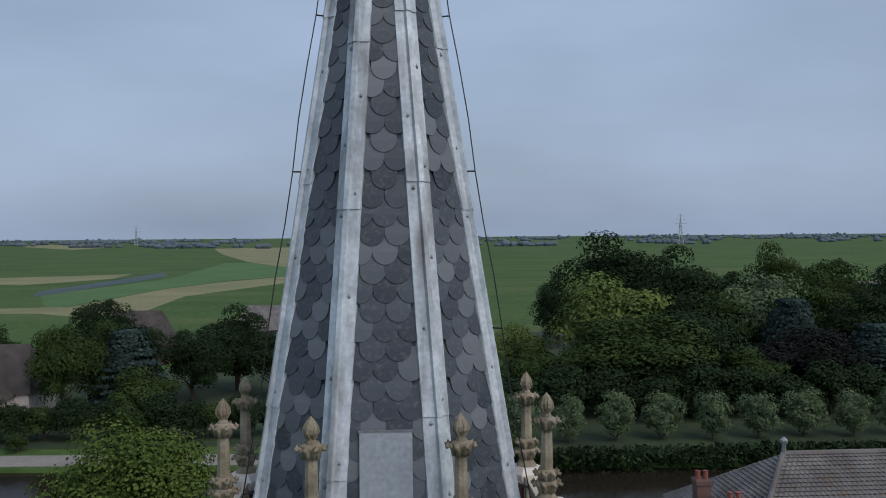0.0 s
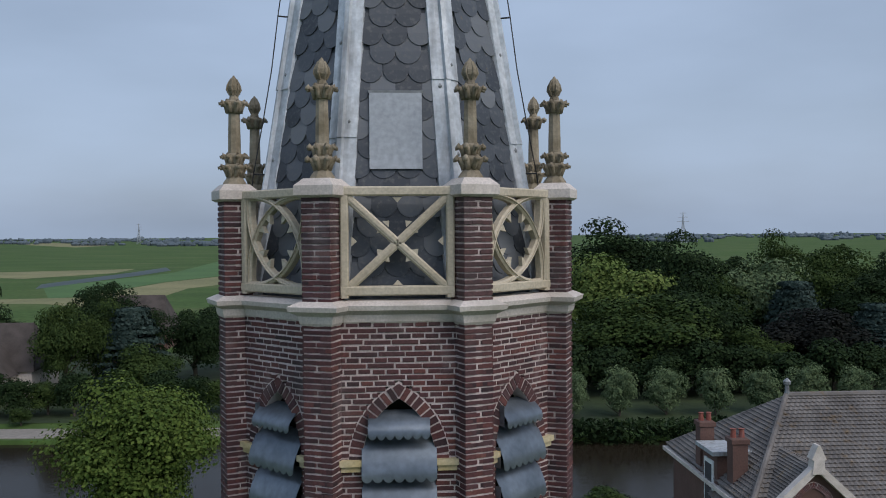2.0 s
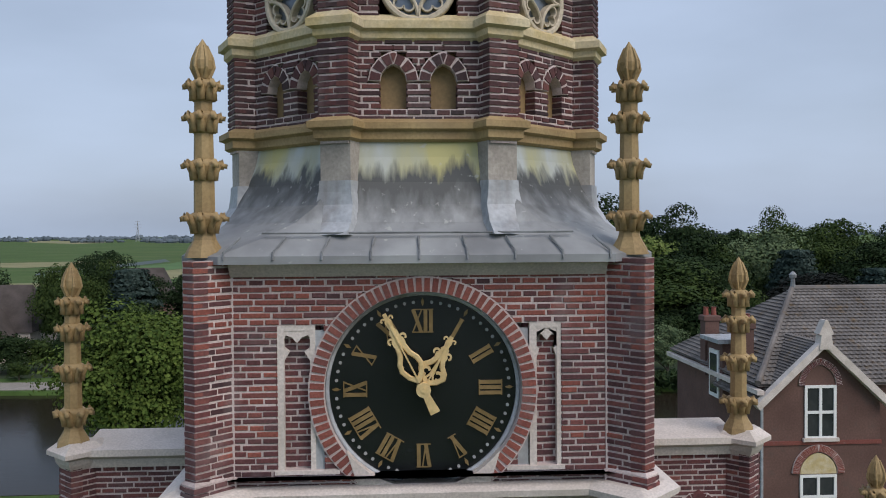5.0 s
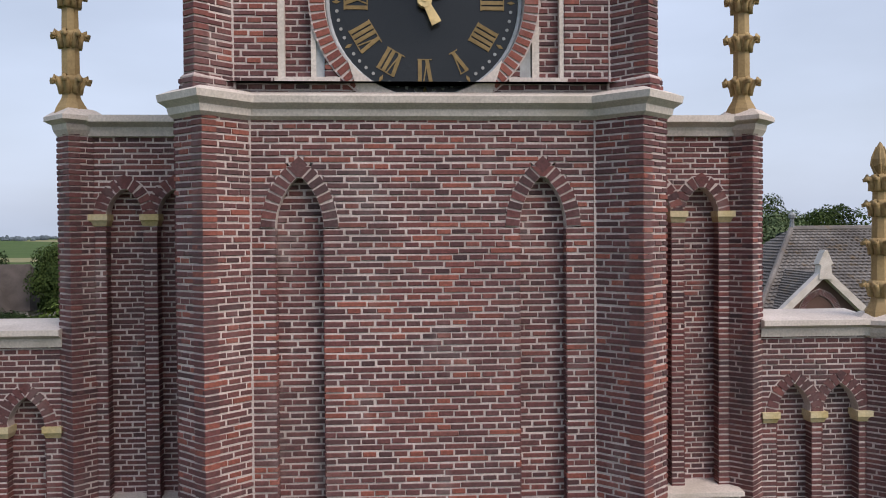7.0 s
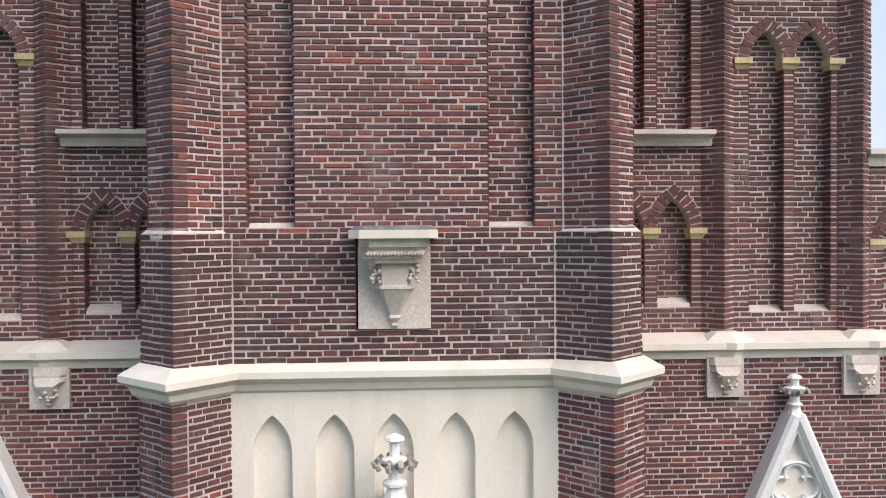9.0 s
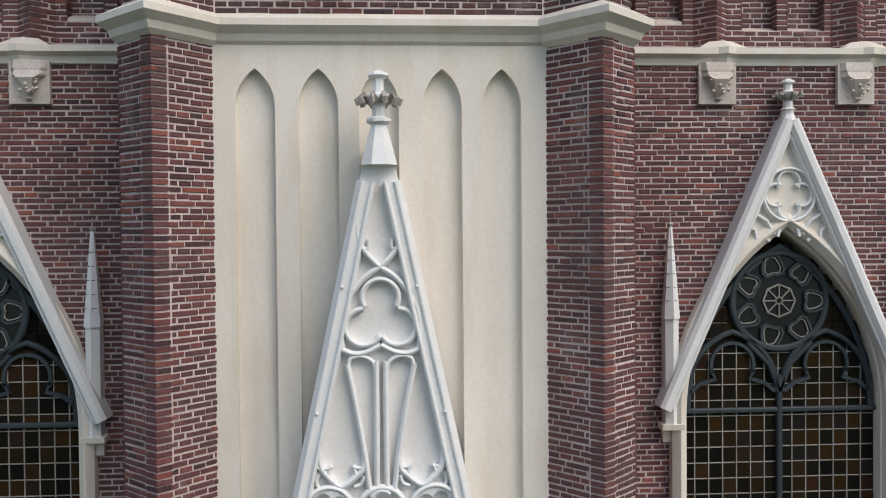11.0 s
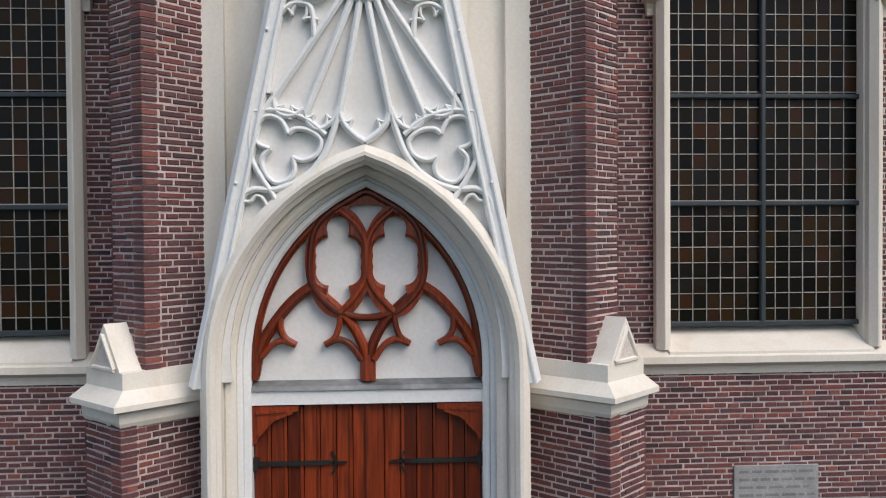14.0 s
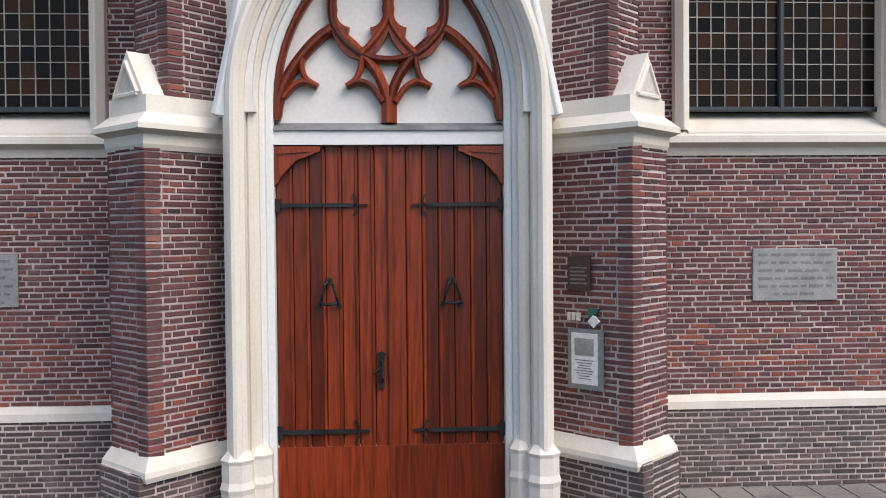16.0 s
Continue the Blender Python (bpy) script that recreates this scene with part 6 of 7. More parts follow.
    for k in range(1, nx):
        x = x0 + k * pw
        top = 6.43
        while half_width(top, 0.915, 6.43, 1.58) > abs(x - c) and top < 7.0:
            top += 0.05
        part("came", Geo().box(x - 0.0045, x + 0.0045, YG - 0.014, YG + 0.002, zb, top), CAME, win)
    for r in range(1, rows):
        z = zb + r * ph
        if z > 7.0:
            continue
        hw = half_width(z, 0.915, 6.43, 1.58)
        part("came", Geo().box(c - hw, c + hw, YG - 0.012, YG + 0.002, z - 0.0045, z + 0.0045), CAME, win)
    st = Geo()
    part("mullion", Geo().sweep([(c, zb), (c, 6.75)], 0.05, YG - 0.06, YG - 0.01, chamfer=0.012), STEEL, win)
    for z in (3.37, 4.48, 5.47, 6.43):
        part("saddle_bar", Geo().sweep([(c - 0.915, z), (c + 0.915, z)], 0.045, YG - 0.055, YG - 0.012, chamfer=0.01), STEEL, win)
    for sg in (-1, 1):
        st.sweep(pointed(c + sg * 0.44, 0.42, 6.6, 0.55, 8), 0.05, YG - 0.06, YG, chamfer=0.015)
        st.sweep(arc(c + sg * 0.44, 6.85, 0.2, -20, 200, 12), 0.03, YG - 0.05, YG)
        for e in (-1, 1):
            st.sweep([(c + sg * 0.44 + e * 0.2, 6.8), (c + sg * 0.44 + e * 0.16, 6.72), (c + sg * 0.44 + e * 0.3, 6.68), (c + sg * 0.44 + e * 0.4, 6.6)], 0.035, YG - 0.05, YG)
        st.sweep([(c, 6.6), (c + sg * 0.1, 6.85), (c + sg * 0.3, 7.05)], 0.045, YG - 0.06, YG, chamfer=0.012)
    st.sweep([(c - 0.86, 6.43)] + pointed(c, 0.86, 6.43, 1.5, 12) + [(c + 0.86, 6.43)], 0.05, YG - 0.05, YG)
    rz = 7.43
    st.sweep(circle(c, rz, 0.44, 40), 0.06, YG - 0.06, YG, closed=True, chamfer=0.015)
    disc_back = Geo().face_prism(circle(c, rz, 0.43, 36), YG - 0.02, YG - 0.012)
    part("tracery", st, STEEL, win, "dark painted tracery")
    part("rose_glass", disc_back, DIAL, win)
    ro = Geo()
    ro.sweep(circle(c, rz, 0.15, 8), 0.014, YG - 0.04, YG - 0.02, closed=True)
    ro.sweep(circle(c, rz, 0.032, 10), 0.012, YG - 0.04, YG - 0.02, closed=True)
    for k in range(8):
        a = radians(45 * k)
        ro.sweep([(c + 0.03 * math.cos(a), rz + 0.03 * math.sin(a)), (c + 0.15 * math.cos(a), rz + 0.15 * math.sin(a))], 0.01, YG - 0.04, YG - 0.02)
    part("rose_centre", ro, CAME, win)
    for k in range(7):
        a = radians(90 + 360 / 7 * k + 12)
        mx, mz = c + 0.3 * math.cos(a), rz + 0.3 * math.sin(a)
        loop = []
        for q in range(14):
            b = 2 * math.pi * q / 14
            rad = 0.075 * (1 + 0.35 * math.cos(b - a) + 0.18 * math.cos(3 * (b - a)))
            loop.append((mx + rad * math.cos(b), mz + rad * math.sin(b)))
        pt = Geo()
        pt.sweep(loop, 0.01, YG - 0.04, YG - 0.02, closed=True)
        part("rose_petal", pt, CAME, win)
        part("petal_rim", Geo().sweep([(c + (x - c) * 1.0 + (x - mx) * 0.35, z + (z - mz) * 0.35) for x, z in loop], 0.022, YG - 0.05, YG - 0.015, closed=True), STEEL, win)
    # gabled hood
    hd = thing("window_gable", "white painted gable with a quatrefoil over a tall window", "gable", "window gables", low=True)
    gh = lambda z: (9.2 - z) / 2.27
    f = Geo()
    pa = pointed(c, 0.98, 6.43, 1.76, 14)
    f.face_prism([(c - gh(6.6), 6.6), (pa[1][0], 6.6)] + pa[2:-2] + [(pa[-2][0], 6.6), (c + gh(6.6), 6.6), (c, 9.18)], -0.84, -0.7)
    part("field", f, CREAM, hd)
    for e in (-1, 1):
        rk = Geo()
        path = [(c + e * (gh(z) - 0.05), z) for z in (6.5, 7.5, 9.05)]
        rk.sweep(path, 0.11, -0.96, -0.7, chamfer=0.03)
        rk.sweep([(x - e * 0.07, z) for x, z in path], 0.03, -0.92, -0.8, chamfer=0.01)
        part("raking_moulding", rk, WHITE, hd)
    q = Geo()
    q.sweep(circle(c, 8.39, 0.235, 28), 0.03, -0.9, -0.8, closed=True, chamfer=0.012)
    for k in range(4):
        a = 45 + 90 * k + 45
        q.sweep(arc(c + 0.115 * math.cos(radians(a)), 8.39 + 0.115 * math.sin(radians(a)), 0.1, a - 120, a + 120, 10), 0.028, -0.885, -0.8, chamfer=0.01)
    for e in (-1, 1):
        q.sweep([(c + e * 0.02, 8.15), (c + e * 0.08, 8.1), (c + e * 0.1, 8.02)], 0.026, -0.881, -0.8)
        q.sweep([(c + e * 0.37, 8.2), (c + e * 0.3, 8.22), (c + e * 0.2, 8.16), (c + e * 0.13, 8.04)], 0.03, -0.884, -0.8, chamfer=0.01)
        q.sweep([(c + e * 0.37, 8.12), (c + e * 0.3, 8.08), (c + e * 0.29, 8.0), (c + e * 0.22, 8.02), (c + e * 0.17, 7.98)], 0.024, -0.878, -0.8)
    part("tracery", q, WHITE, hd)
    fi = Geo().lathe([(0.09, 8.78), (0.055, 8.86), (0.05, 8.9), (0.075, 8.91), (0.045, 8.93), (0.045, 9.0), (0.09, 9.04), (0.1, 9.06), (0.04, 9.08), (0.04, 9.14), (0.07, 9.15), (0.05, 9.17), (0, 9.19)], 8, c, -0.86)
    fi.moved(Matrix.Translation((0, 0, 0.24)))
    fin2 = part("finial", fi, WHITE, hd)
    for k in range(8):
        a = 2 * math.pi * k / 8
        part("leaf", Geo().tube([(c + 0.05 * math.cos(a), -0.86 + 0.05 * math.sin(a), 9.0), (c + 0.12 * math.cos(a), -0.86 + 0.12 * math.sin(a), 9.05), (c + 0.13 * math.cos(a), -0.86 + 0.13 * math.sin(a), 9.02)], 0.018, 6).moved(Matrix.Translation((0, 0, 0.24))), GREYSTONE, fin2)
    for e in (-1, 1):
        x = c + e * 1.06
        pn = thing("side_pinnacle", "slim white painted crocketed pinnacle on a corbel", "pinnacle", "window pinnacles", low=True)
        part("shaft", Geo().plan([(x - 0.06, -0.74), (x - 0.06, -0.86), (x, -0.9), (x + 0.06, -0.86), (x + 0.06, -0.74)], 6.36, 7.32), WHITE, pn)
        part("spirelet", Geo().plan([(x - 0.07, -0.76), (x - 0.07, -0.87), (x, -0.92), (x + 0.07, -0.87), (x + 0.07, -0.76)], 7.3, 8.15, [(x - 0.012, -0.81), (x - 0.012, -0.83), (x, -0.835), (x + 0.012, -0.83), (x + 0.012, -0.81)]), WHITE, pn)
        for z in (7.45, 7.57, 7.69, 7.81, 7.93):
            r = 0.075 * (8.1 - z) / 0.8 + 0.01
            part("crocket", Geo().lathe([(0.002, z - 0.018), (r * 0.6 + 0.012, z), (r + 0.008, z + 0.012), (0.002, z + 0.026)], 5, x, -0.83), GREYSTONE, pn)
        part("tip", Geo().lathe([(0.012, 8.1), (0.03, 8.14), (0.01, 8.16), (0.006, 8.23), (0, 8.24)], 6, x, -0.82), GREYSTONE, pn)
        part("corbel", Geo().loft([[(x - w, -0.74, z), (x - w, -0.76 - d, z), (x + w, -0.76 - d, z), (x + w, -0.74, z)] for w, d, z in ((0.06, 0.03, 6.18), (0.07, 0.05, 6.28), (0.1, 0.14, 6.31), (0.1, 0.15, 6.36))]), CREAM, pn)

# inscribed stones: lettering too worn to read becomes bars
for x0, x1, z0, z1 in ((3.28, 4.075, 1.6, 2.08), (-4.07, -3.265, 1.63, 2.09)):
    pl = thing("stone_plaque", "grey bluestone plaque with worn lettering in a brick wall", "plaque", "inscribed plaques", low=True)
    part("slab", Geo().loft([[(x0, y, z0), (x1, y, z0), (x1, y, z1), (x0, y, z1)] if e == 0 else [(x0 + e, y, z0 + e), (x1 - e, y, z0 + e), (x1 - e, y, z1 - e), (x0 + e, y, z1 - e)] for y, e in ((-0.78, 0), (-0.825, 0), (-0.83, 0.006))]), PLAQUE, pl)
    rr = random.Random(12)
    for ln in range(6):
        zz = z1 - 0.055 - ln * 0.072
        xx = x0 + 0.05 + (0.15 if ln == 5 else 0)
        while xx < x1 - (0.2 if ln == 5 else 0.08):
            ww = rr.choice((0.05, 0.09, 0.13))
            part("letter_bar", Geo().box(xx, min(xx + ww, x1 - 0.04), -0.8325, -0.829, zz - 0.014, zz + 0.01), INK, pl)
            xx += ww + 0.03

# signs on the pier beside the door
u45 = Vector((0.7071, -0.7071, 0))
pier0 = Vector((1.25, -1.86, 0))


def on_pier(geo, s, z):
    """Local x along the pier face, y outwards negative, to the world."""
    n = Vector((-0.7071, -0.7071, 0))
    m = Matrix(((u45.x, -n.x, 0, pier0.x + u45.x * s), (u45.y, -n.y, 0, pier0.y + u45.y * s), (0, 0, 1, z + LOW), (0, 0, 0, 1)))
    return geo.moved(m)


BROWN = surface("brown_enamel", (0.035, 0.02, 0.018), (0.05, 0.03, 0.026), 0.4, 20, 3.0)
PAPER = surface("paper", (0.72, 0.74, 0.76), (0.78, 0.8, 0.8), 0.3, 30, 3.0, relief=0.02)
ALU = surface("grey_frame", (0.2, 0.23, 0.25), (0.27, 0.3, 0.32), 0.4, 30, 3.0, None, 0.4)
GREENB = surface("green_enamel", (0.01, 0.1, 0.08), (0.015, 0.13, 0.1), 0.35, 30, 3.0)
sg = thing("brown_sign", "small dark brown enamel sign with worn text", "sign")
part("plate", on_pier(Geo().box(-0.1, 0.1, -0.02, 0.0, -0.13, 0.13), 0.25, 1.93), BROWN, sg)
for k in range(5):
    part("letter_bar", on_pier(Geo().box(-0.075, 0.075 - 0.02 * (k % 2), -0.022, -0.018, 0.04 - k * 0.03, 0.052 - k * 0.03), 0.25, 1.93), INK, sg)
nb = thing("number_plate", "pale house number plate on brick", "sign")
for k in range(3):
    part("digit_bar", on_pier(Geo().box(-0.055 + 0.04 * k, -0.025 + 0.04 * k, -0.02, 0.0, -0.03, 0.03), 0.2, 1.6), STONE, nb)
sh = thing("monument_shield", "small green and white enamel shield", "sign")
for e, m_ in ((1, GREENB), (-1, GREENB)):
    part("triangle", on_pier(Geo().face_prism([(0, 0.0), (0.05, e * 0.07 + (0.0)), (-0.05, e * 0.07)] if e > 0 else [(0, 0.0), (-0.05, 0.0), (-0.05, 0.07)], -0.02, 0.0), 0.38, 1.6), m_, sh)
part("white_half", on_pier(Geo().face_prism([(0, -0.08), (0.05, -0.03), (0, 0.02), (-0.05, -0.03)], -0.021, 0.0), 0.38, 1.6), PAPER, sh)
nt_ = thing("notice_frame", "grey framed notice with a printed sheet on brick", "notice board")
part("frame", on_pier(Geo().box(-0.15, 0.15, -0.035, 0.0, -0.23, 0.23), 0.31, 1.28), ALU, nt_)
part("sheet", on_pier(Geo().box(-0.115, 0.115, -0.039, -0.03, -0.19, 0.2), 0.31, 1.28), PAPER, nt_)
part("picture", on_pier(Geo().box(-0.085, 0.085, -0.042, -0.038, 0.03, 0.16), 0.31, 1.28), PLAQUE, nt_)
for k in range(8):
    w = (0.085, 0.07, 0.05, 0.06)[k % 4]
    part("letter_bar", on_pier(Geo().box(-w, w, -0.0415, -0.038, -0.01 - k * 0.02, -0.004 - k * 0.02), 0.31, 1.28), INK, nt_)


# ---- ground, water, road ----
def ground_material():
    m, nt, nl, bs = tree_of("meadow")
    big = noise_fac(nt, nl, 0.012, 4, "World", (1, 3, 1))
    col = ramp(nt, nl, big, [(0.3, (0.05, 0.09, 0.025)), (0.5, (0.065, 0.115, 0.03)), (0.7, (0.1, 0.13, 0.045))])
    fine = noise_fac(nt, nl, 0.5, 6, "World")
    col = mixed(nt, nl, 1.0, col, ramp(nt, nl, fine, [(0.3, (0.75, 0.75, 0.75)), (0.7, (1.15, 1.15, 1.15))]), "MULTIPLY")
    nl.new(col, bs.inputs["Base Color"])
    bs.inputs["Roughness"].default_value, bs.inputs["Specular IOR Level"].default_value = 0.95, 0.15
    return m


MEADOW = ground_material()
GRASS_PALE = surface("mown_grass", (0.17, 0.17, 0.07), (0.24, 0.22, 0.1), 0.95, 0.6, 0.03)
GRASS_MID = surface("lush_grass", (0.05, 0.12, 0.025), (0.07, 0.15, 0.035), 0.95, 0.6, 0.03)
REED = surface("reed_ditch", (0.02, 0.04, 0.035), (0.035, 0.055, 0.05), 0.6, 0.6, 0.05)
g = Geo()
bank = lambda x: 88.3 - 0.06 * x   # far edge of the canal
prof = lambda x: [(-400, -0.36), (51, -0.36), (54, -1.9), (bank(x) - 0.9, -1.9), (bank(x), -0.36), (4500, -0.36)]
g.loft([[(x, y, z) for y, z in prof(x)] for x in (-500, 500)], closed=False, caps=False)
for x0, x1 in ((-4000, -500), (500, 4000)):
    g.add([(x0, -400, -0.36), (x1, -400, -0.36), (x1, 4500, -0.36), (x0, 4500, -0.36)], [(0, 1, 2, 3)])
tagged(part("ground", g, MEADOW), "flat green polder meadow reaching the horizon", "ground", kind="structure")


def water_material():
    m, nt, nl, bs = tree_of("canal_water")
    bs.inputs["Base Color"].default_value = (0.02, 0.016, 0.011, 1)
    bs.inputs["Roughness"].default_value = 0.12
    bs.inputs["Specular IOR Level"].default_value = 0.06
    bump(nt, nl, bs, noise_fac(nt, nl, 0.9, 4, "World", (1, 2.5, 1)), 0.09, 0.12)
    return m


tagged(part("water", Geo().box(-480, 480, 52.5, 118, -1.6, -0.75), water_material()), "dark rippled canal water", "canal", kind="structure")
tagged(part("road", Geo().plan([(-300, bank(-300) + 0.8), (14, bank(14) + 0.8), (14, bank(14) + 5.6), (-300, bank(-300) + 5.6)], -0.5, -0.28), ASPHALT), "pale grey road along the canal", "road", kind="structure")
tagged(part("forecourt", Geo().box(-14, 14, -16, -0.3, -0.7, -0.36), PAVING), "grey concrete paving in front of the church", "pavement", kind="structure")
court = bpy.data.objects["forecourt"]
slab = Geo().loft([[(-0.146, -0.146, 0), (0.146, -0.146, 0), (0.146, 0.146, 0), (-0.146, 0.146, 0)], [(-0.141, -0.141, 0.02), (0.141, -0.141, 0.02), (0.141, 0.141, 0.02), (-0.141, 0.141, 0.02)]]).mesh("paving_slab", PAVING)
for i in range(24):
    for j in range(6):
        for sgn in (-1, 1):
            ob = new("paving_slab", slab)
            ob.matrix_basis = Matrix.Translation((sgn * (2.25 + 0.3 * i) + 0.15, -1.02 - 0.3 * j, -0.362))
            ob.parent = court

fields = (("mown_field", [(-139, 291), (-114, 288), (-80, 258), (-84, 362), (-55, 448), (-19, 574), (-22, 676), (-63, 515), (-87, 471), (-105, 411), (-113, 315), (-147, 308)], GRASS_PALE, 0.04, "pale mown strip of meadow"),
          ("green_field", [(-120, 309), (-115, 320), (-106, 415), (-89, 477), (-64, 522), (-22, 688), (-25, 787), (-143, 774), (-126, 508), (-149, 380)], GRASS_MID, 0.03, "lush green meadow strip"),
          ("mown_field", [(-206, 1104), (-127, 800), (-83, 680), (-24, 727), (-51, 1601), (-194, 1610), (-302, 1546)], GRASS_PALE, 0.05, "pale mown meadow"),
          ("mown_field", [(-805, 1993), (-541, 1549), (-554, 1792), (-1007, 2616)], GRASS_PALE, 0.06, "pale mown meadow"),
          ("reed_ditch", [(-148, 369), (-137, 481), (-135, 544), (-151, 596), (-152, 520), (-159, 404)], REED, 0.07, "blue-green reed ditch"),
          ("mown_field", [(-227, 481), (-188, 458), (-160, 515), (-165, 574), (-189, 563), (-251, 534)], GRASS_PALE, 0.05, "pale mown meadow"))
# flat sheets of undergrowth, coloured dark to carry the shade of the trees
UNDER_SHADE = surface("undergrowth", (0.018, 0.035, 0.012), (0.04, 0.065, 0.02), 0.95, 1.5, 0.15)
fields += (("undergrowth", [(12, 90), (120, 88), (150, 215), (28, 215)], UNDER_SHADE, 0.04, "dark green ground cover under trees, their shade in its colour"), ("undergrowth", [(-95, 101), (-14, 99), (-8, 160), (-95, 165)], UNDER_SHADE, 0.04, "dark green ground cover under trees, their shade in its colour"))
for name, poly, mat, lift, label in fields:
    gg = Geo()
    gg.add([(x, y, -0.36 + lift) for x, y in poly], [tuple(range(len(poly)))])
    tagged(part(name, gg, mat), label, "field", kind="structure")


# ---- trees ----
def crown_geo(seed, lobes, count, leaf, squash=0.85, cone=False, droop=False):
    """Leaf clumps on the shells of many lobes inside a unit crown (radius 1, from z = 0 to 2)."""
    rs = np.random.RandomState(seed)
    if cone:
        zc = rs.uniform(0.05, 1.95, lobes)
        rad = (2 - zc) / 2 * 0.85
        ang = rs.uniform(0, 2 * np.pi, lobes)
        cen = np.stack([rad * np.cos(ang) * 0.75, rad * np.sin(ang) * 0.75, zc], 1)
        size = np.stack([0.32 * np.ones(lobes), 0.32 * np.ones(lobes), 0.06 * np.ones(lobes)], 1)
    else:
        d = rs.normal(size=(lobes, 3))
        d /= np.linalg.norm(d, axis=1)[:, None]
        cen = d * rs.uniform(0.25, 0.72, lobes)[:, None] * [1, 1, squash] + [0, 0, 1.0]
        r = rs.uniform(0.24, 0.46, lobes)
        size = np.stack([r, r, r * 0.8], 1)
    lo_, hi_ = (cen - size).min(0), (cen + size).max(0)
    fit_ = np.array([2.0, 2.0, 2.0]) / (hi_ - lo_)
    cen = (cen - lo_) * fit_ - [1, 1, 0]
    size = size * fit_
    pick = rs.randint(0, lobes, count)
    n = rs.normal(size=(count, 3))
    n /= np.linalg.norm(n, axis=1)[:, None]
    n[:, 2] = np.where(n[:, 2] < -0.3, -n[:, 2], n[:, 2])
    p = cen[pick] + n * size[pick] * rs.uniform(0.75, 1.08, count)[:, None]
    nn = n + rs.normal(size=(count, 3)) * 0.26
    nn /= np.linalg.norm(nn, axis=1)[:, None]
    t = np.cross(nn, rs.normal(size=(count, 3)))
    t /= np.linalg.norm(t, axis=1)[:, None] + 1e-9
    b = np.cross(nn, t)
    if droop:
        b = b * 0.6 + np.array([0, 0, -0.9])
    s = leaf * rs.uniform(0.6, 1.3, count)[:, None]
    v = np.stack([p - t * s, p + b * s * 0.75 + nn * s * 0.25, p + t * s, p - b * s * 0.75 + nn * s * 0.1], 1).reshape(-1, 3)
    g = Geo()
    g.v = [tuple(q) for q in v]
    g.f = [(4 * i, 4 * i + 1, 4 * i + 2, 4 * i + 3) for i in range(count)]
    g.m = [0] * count
    return g


def big_mesh(g, name, mat):
    me = bpy.data.meshes.new(name)
    me.from_pydata(g.v, [], g.f)
    me.materials.append(mat)
    return me


def trunk_geo(seed, stem=0.35):
    rr = random.Random(seed)
    g = Geo()
    g.tube([(0, 0, -stem), (0.01, 0, 0), (rr.uniform(-0.05, 0.05), 0.02, 0.5), (0, rr.uniform(-0.05, 0.05), 1.1)], 0.075, 8, r1=0.03)
    for k in range(7):
        a = rr.uniform(0, 6.28)
        z = 0.1 + 0.12 * k
        L = rr.uniform(0.45, 0.75)
        g.tube([(0, 0, z), (L * 0.5 * math.cos(a), L * 0.5 * math.sin(a), z + 0.25), (L * math.cos(a), L * math.sin(a), z + 0.5)], 0.03, 6, r1=0.008)
    return g


SHAPES = {}
for kind, lobes, count, leaf, kw in (("round", 44, 17000, 0.03, {}), ("tall", 56, 17000, 0.029, {"squash": 1.1}), ("loose", 30, 14000, 0.036, {}), ("cedar", 110, 14000, 0.045, {"cone": True}), ("weeping", 34, 14000, 0.04, {"droop": True}), ("fine", 60, 18000, 0.03, {}), ("pollard", 40, 7000, 0.046, {"squash": 1.0}), ("maple", 90, 40000, 0.021, {}), ("shrub", 30, 5000, 0.055, {})):
    SHAPES[kind] = (crown_geo(len(SHAPES) + 3, lobes, count, leaf, **kw), trunk_geo(len(SHAPES) + 40))
tree_meshes = {}


def tree(x, y, top, width, shape, mat, label, foot=-0.36, clear=0.06, group="", name="tree"):
    """A tree whose crown fills the height from foot + clear * height to top."""
    height = top - foot
    low = foot + height * clear
    key = (shape, mat.name)
    if key not in tree_meshes:
        tree_meshes[key] = (big_mesh(SHAPES[shape][0], "crown", mat), SHAPES[shape][1].mesh("trunk", BARK))
    t = thing(name, label, "tree" if name == "tree" else name, group)
    cr, tr = new("crown", tree_meshes[key][0]), new("trunk", tree_meshes[key][1])
    rot = Matrix.Rotation((x * 7.3 + y * 3.1) % 6.28, 4, "Z")
    sz = (top - low) / 1.95
    cr.matrix_basis = Matrix.Translation((0, 0, low - foot)) @ rot @ Matrix.Diagonal((width / 2, width / 2, sz, 1))
    tr.matrix_basis = Matrix.Translation((0, 0, height * clear)) @ rot @ Matrix.Diagonal((width / 2, width / 2, max(sz * 0.9, height * clear / 0.34), 1))
    cr.parent = tr.parent = t
    t.location = (x, y, foot)
    return t


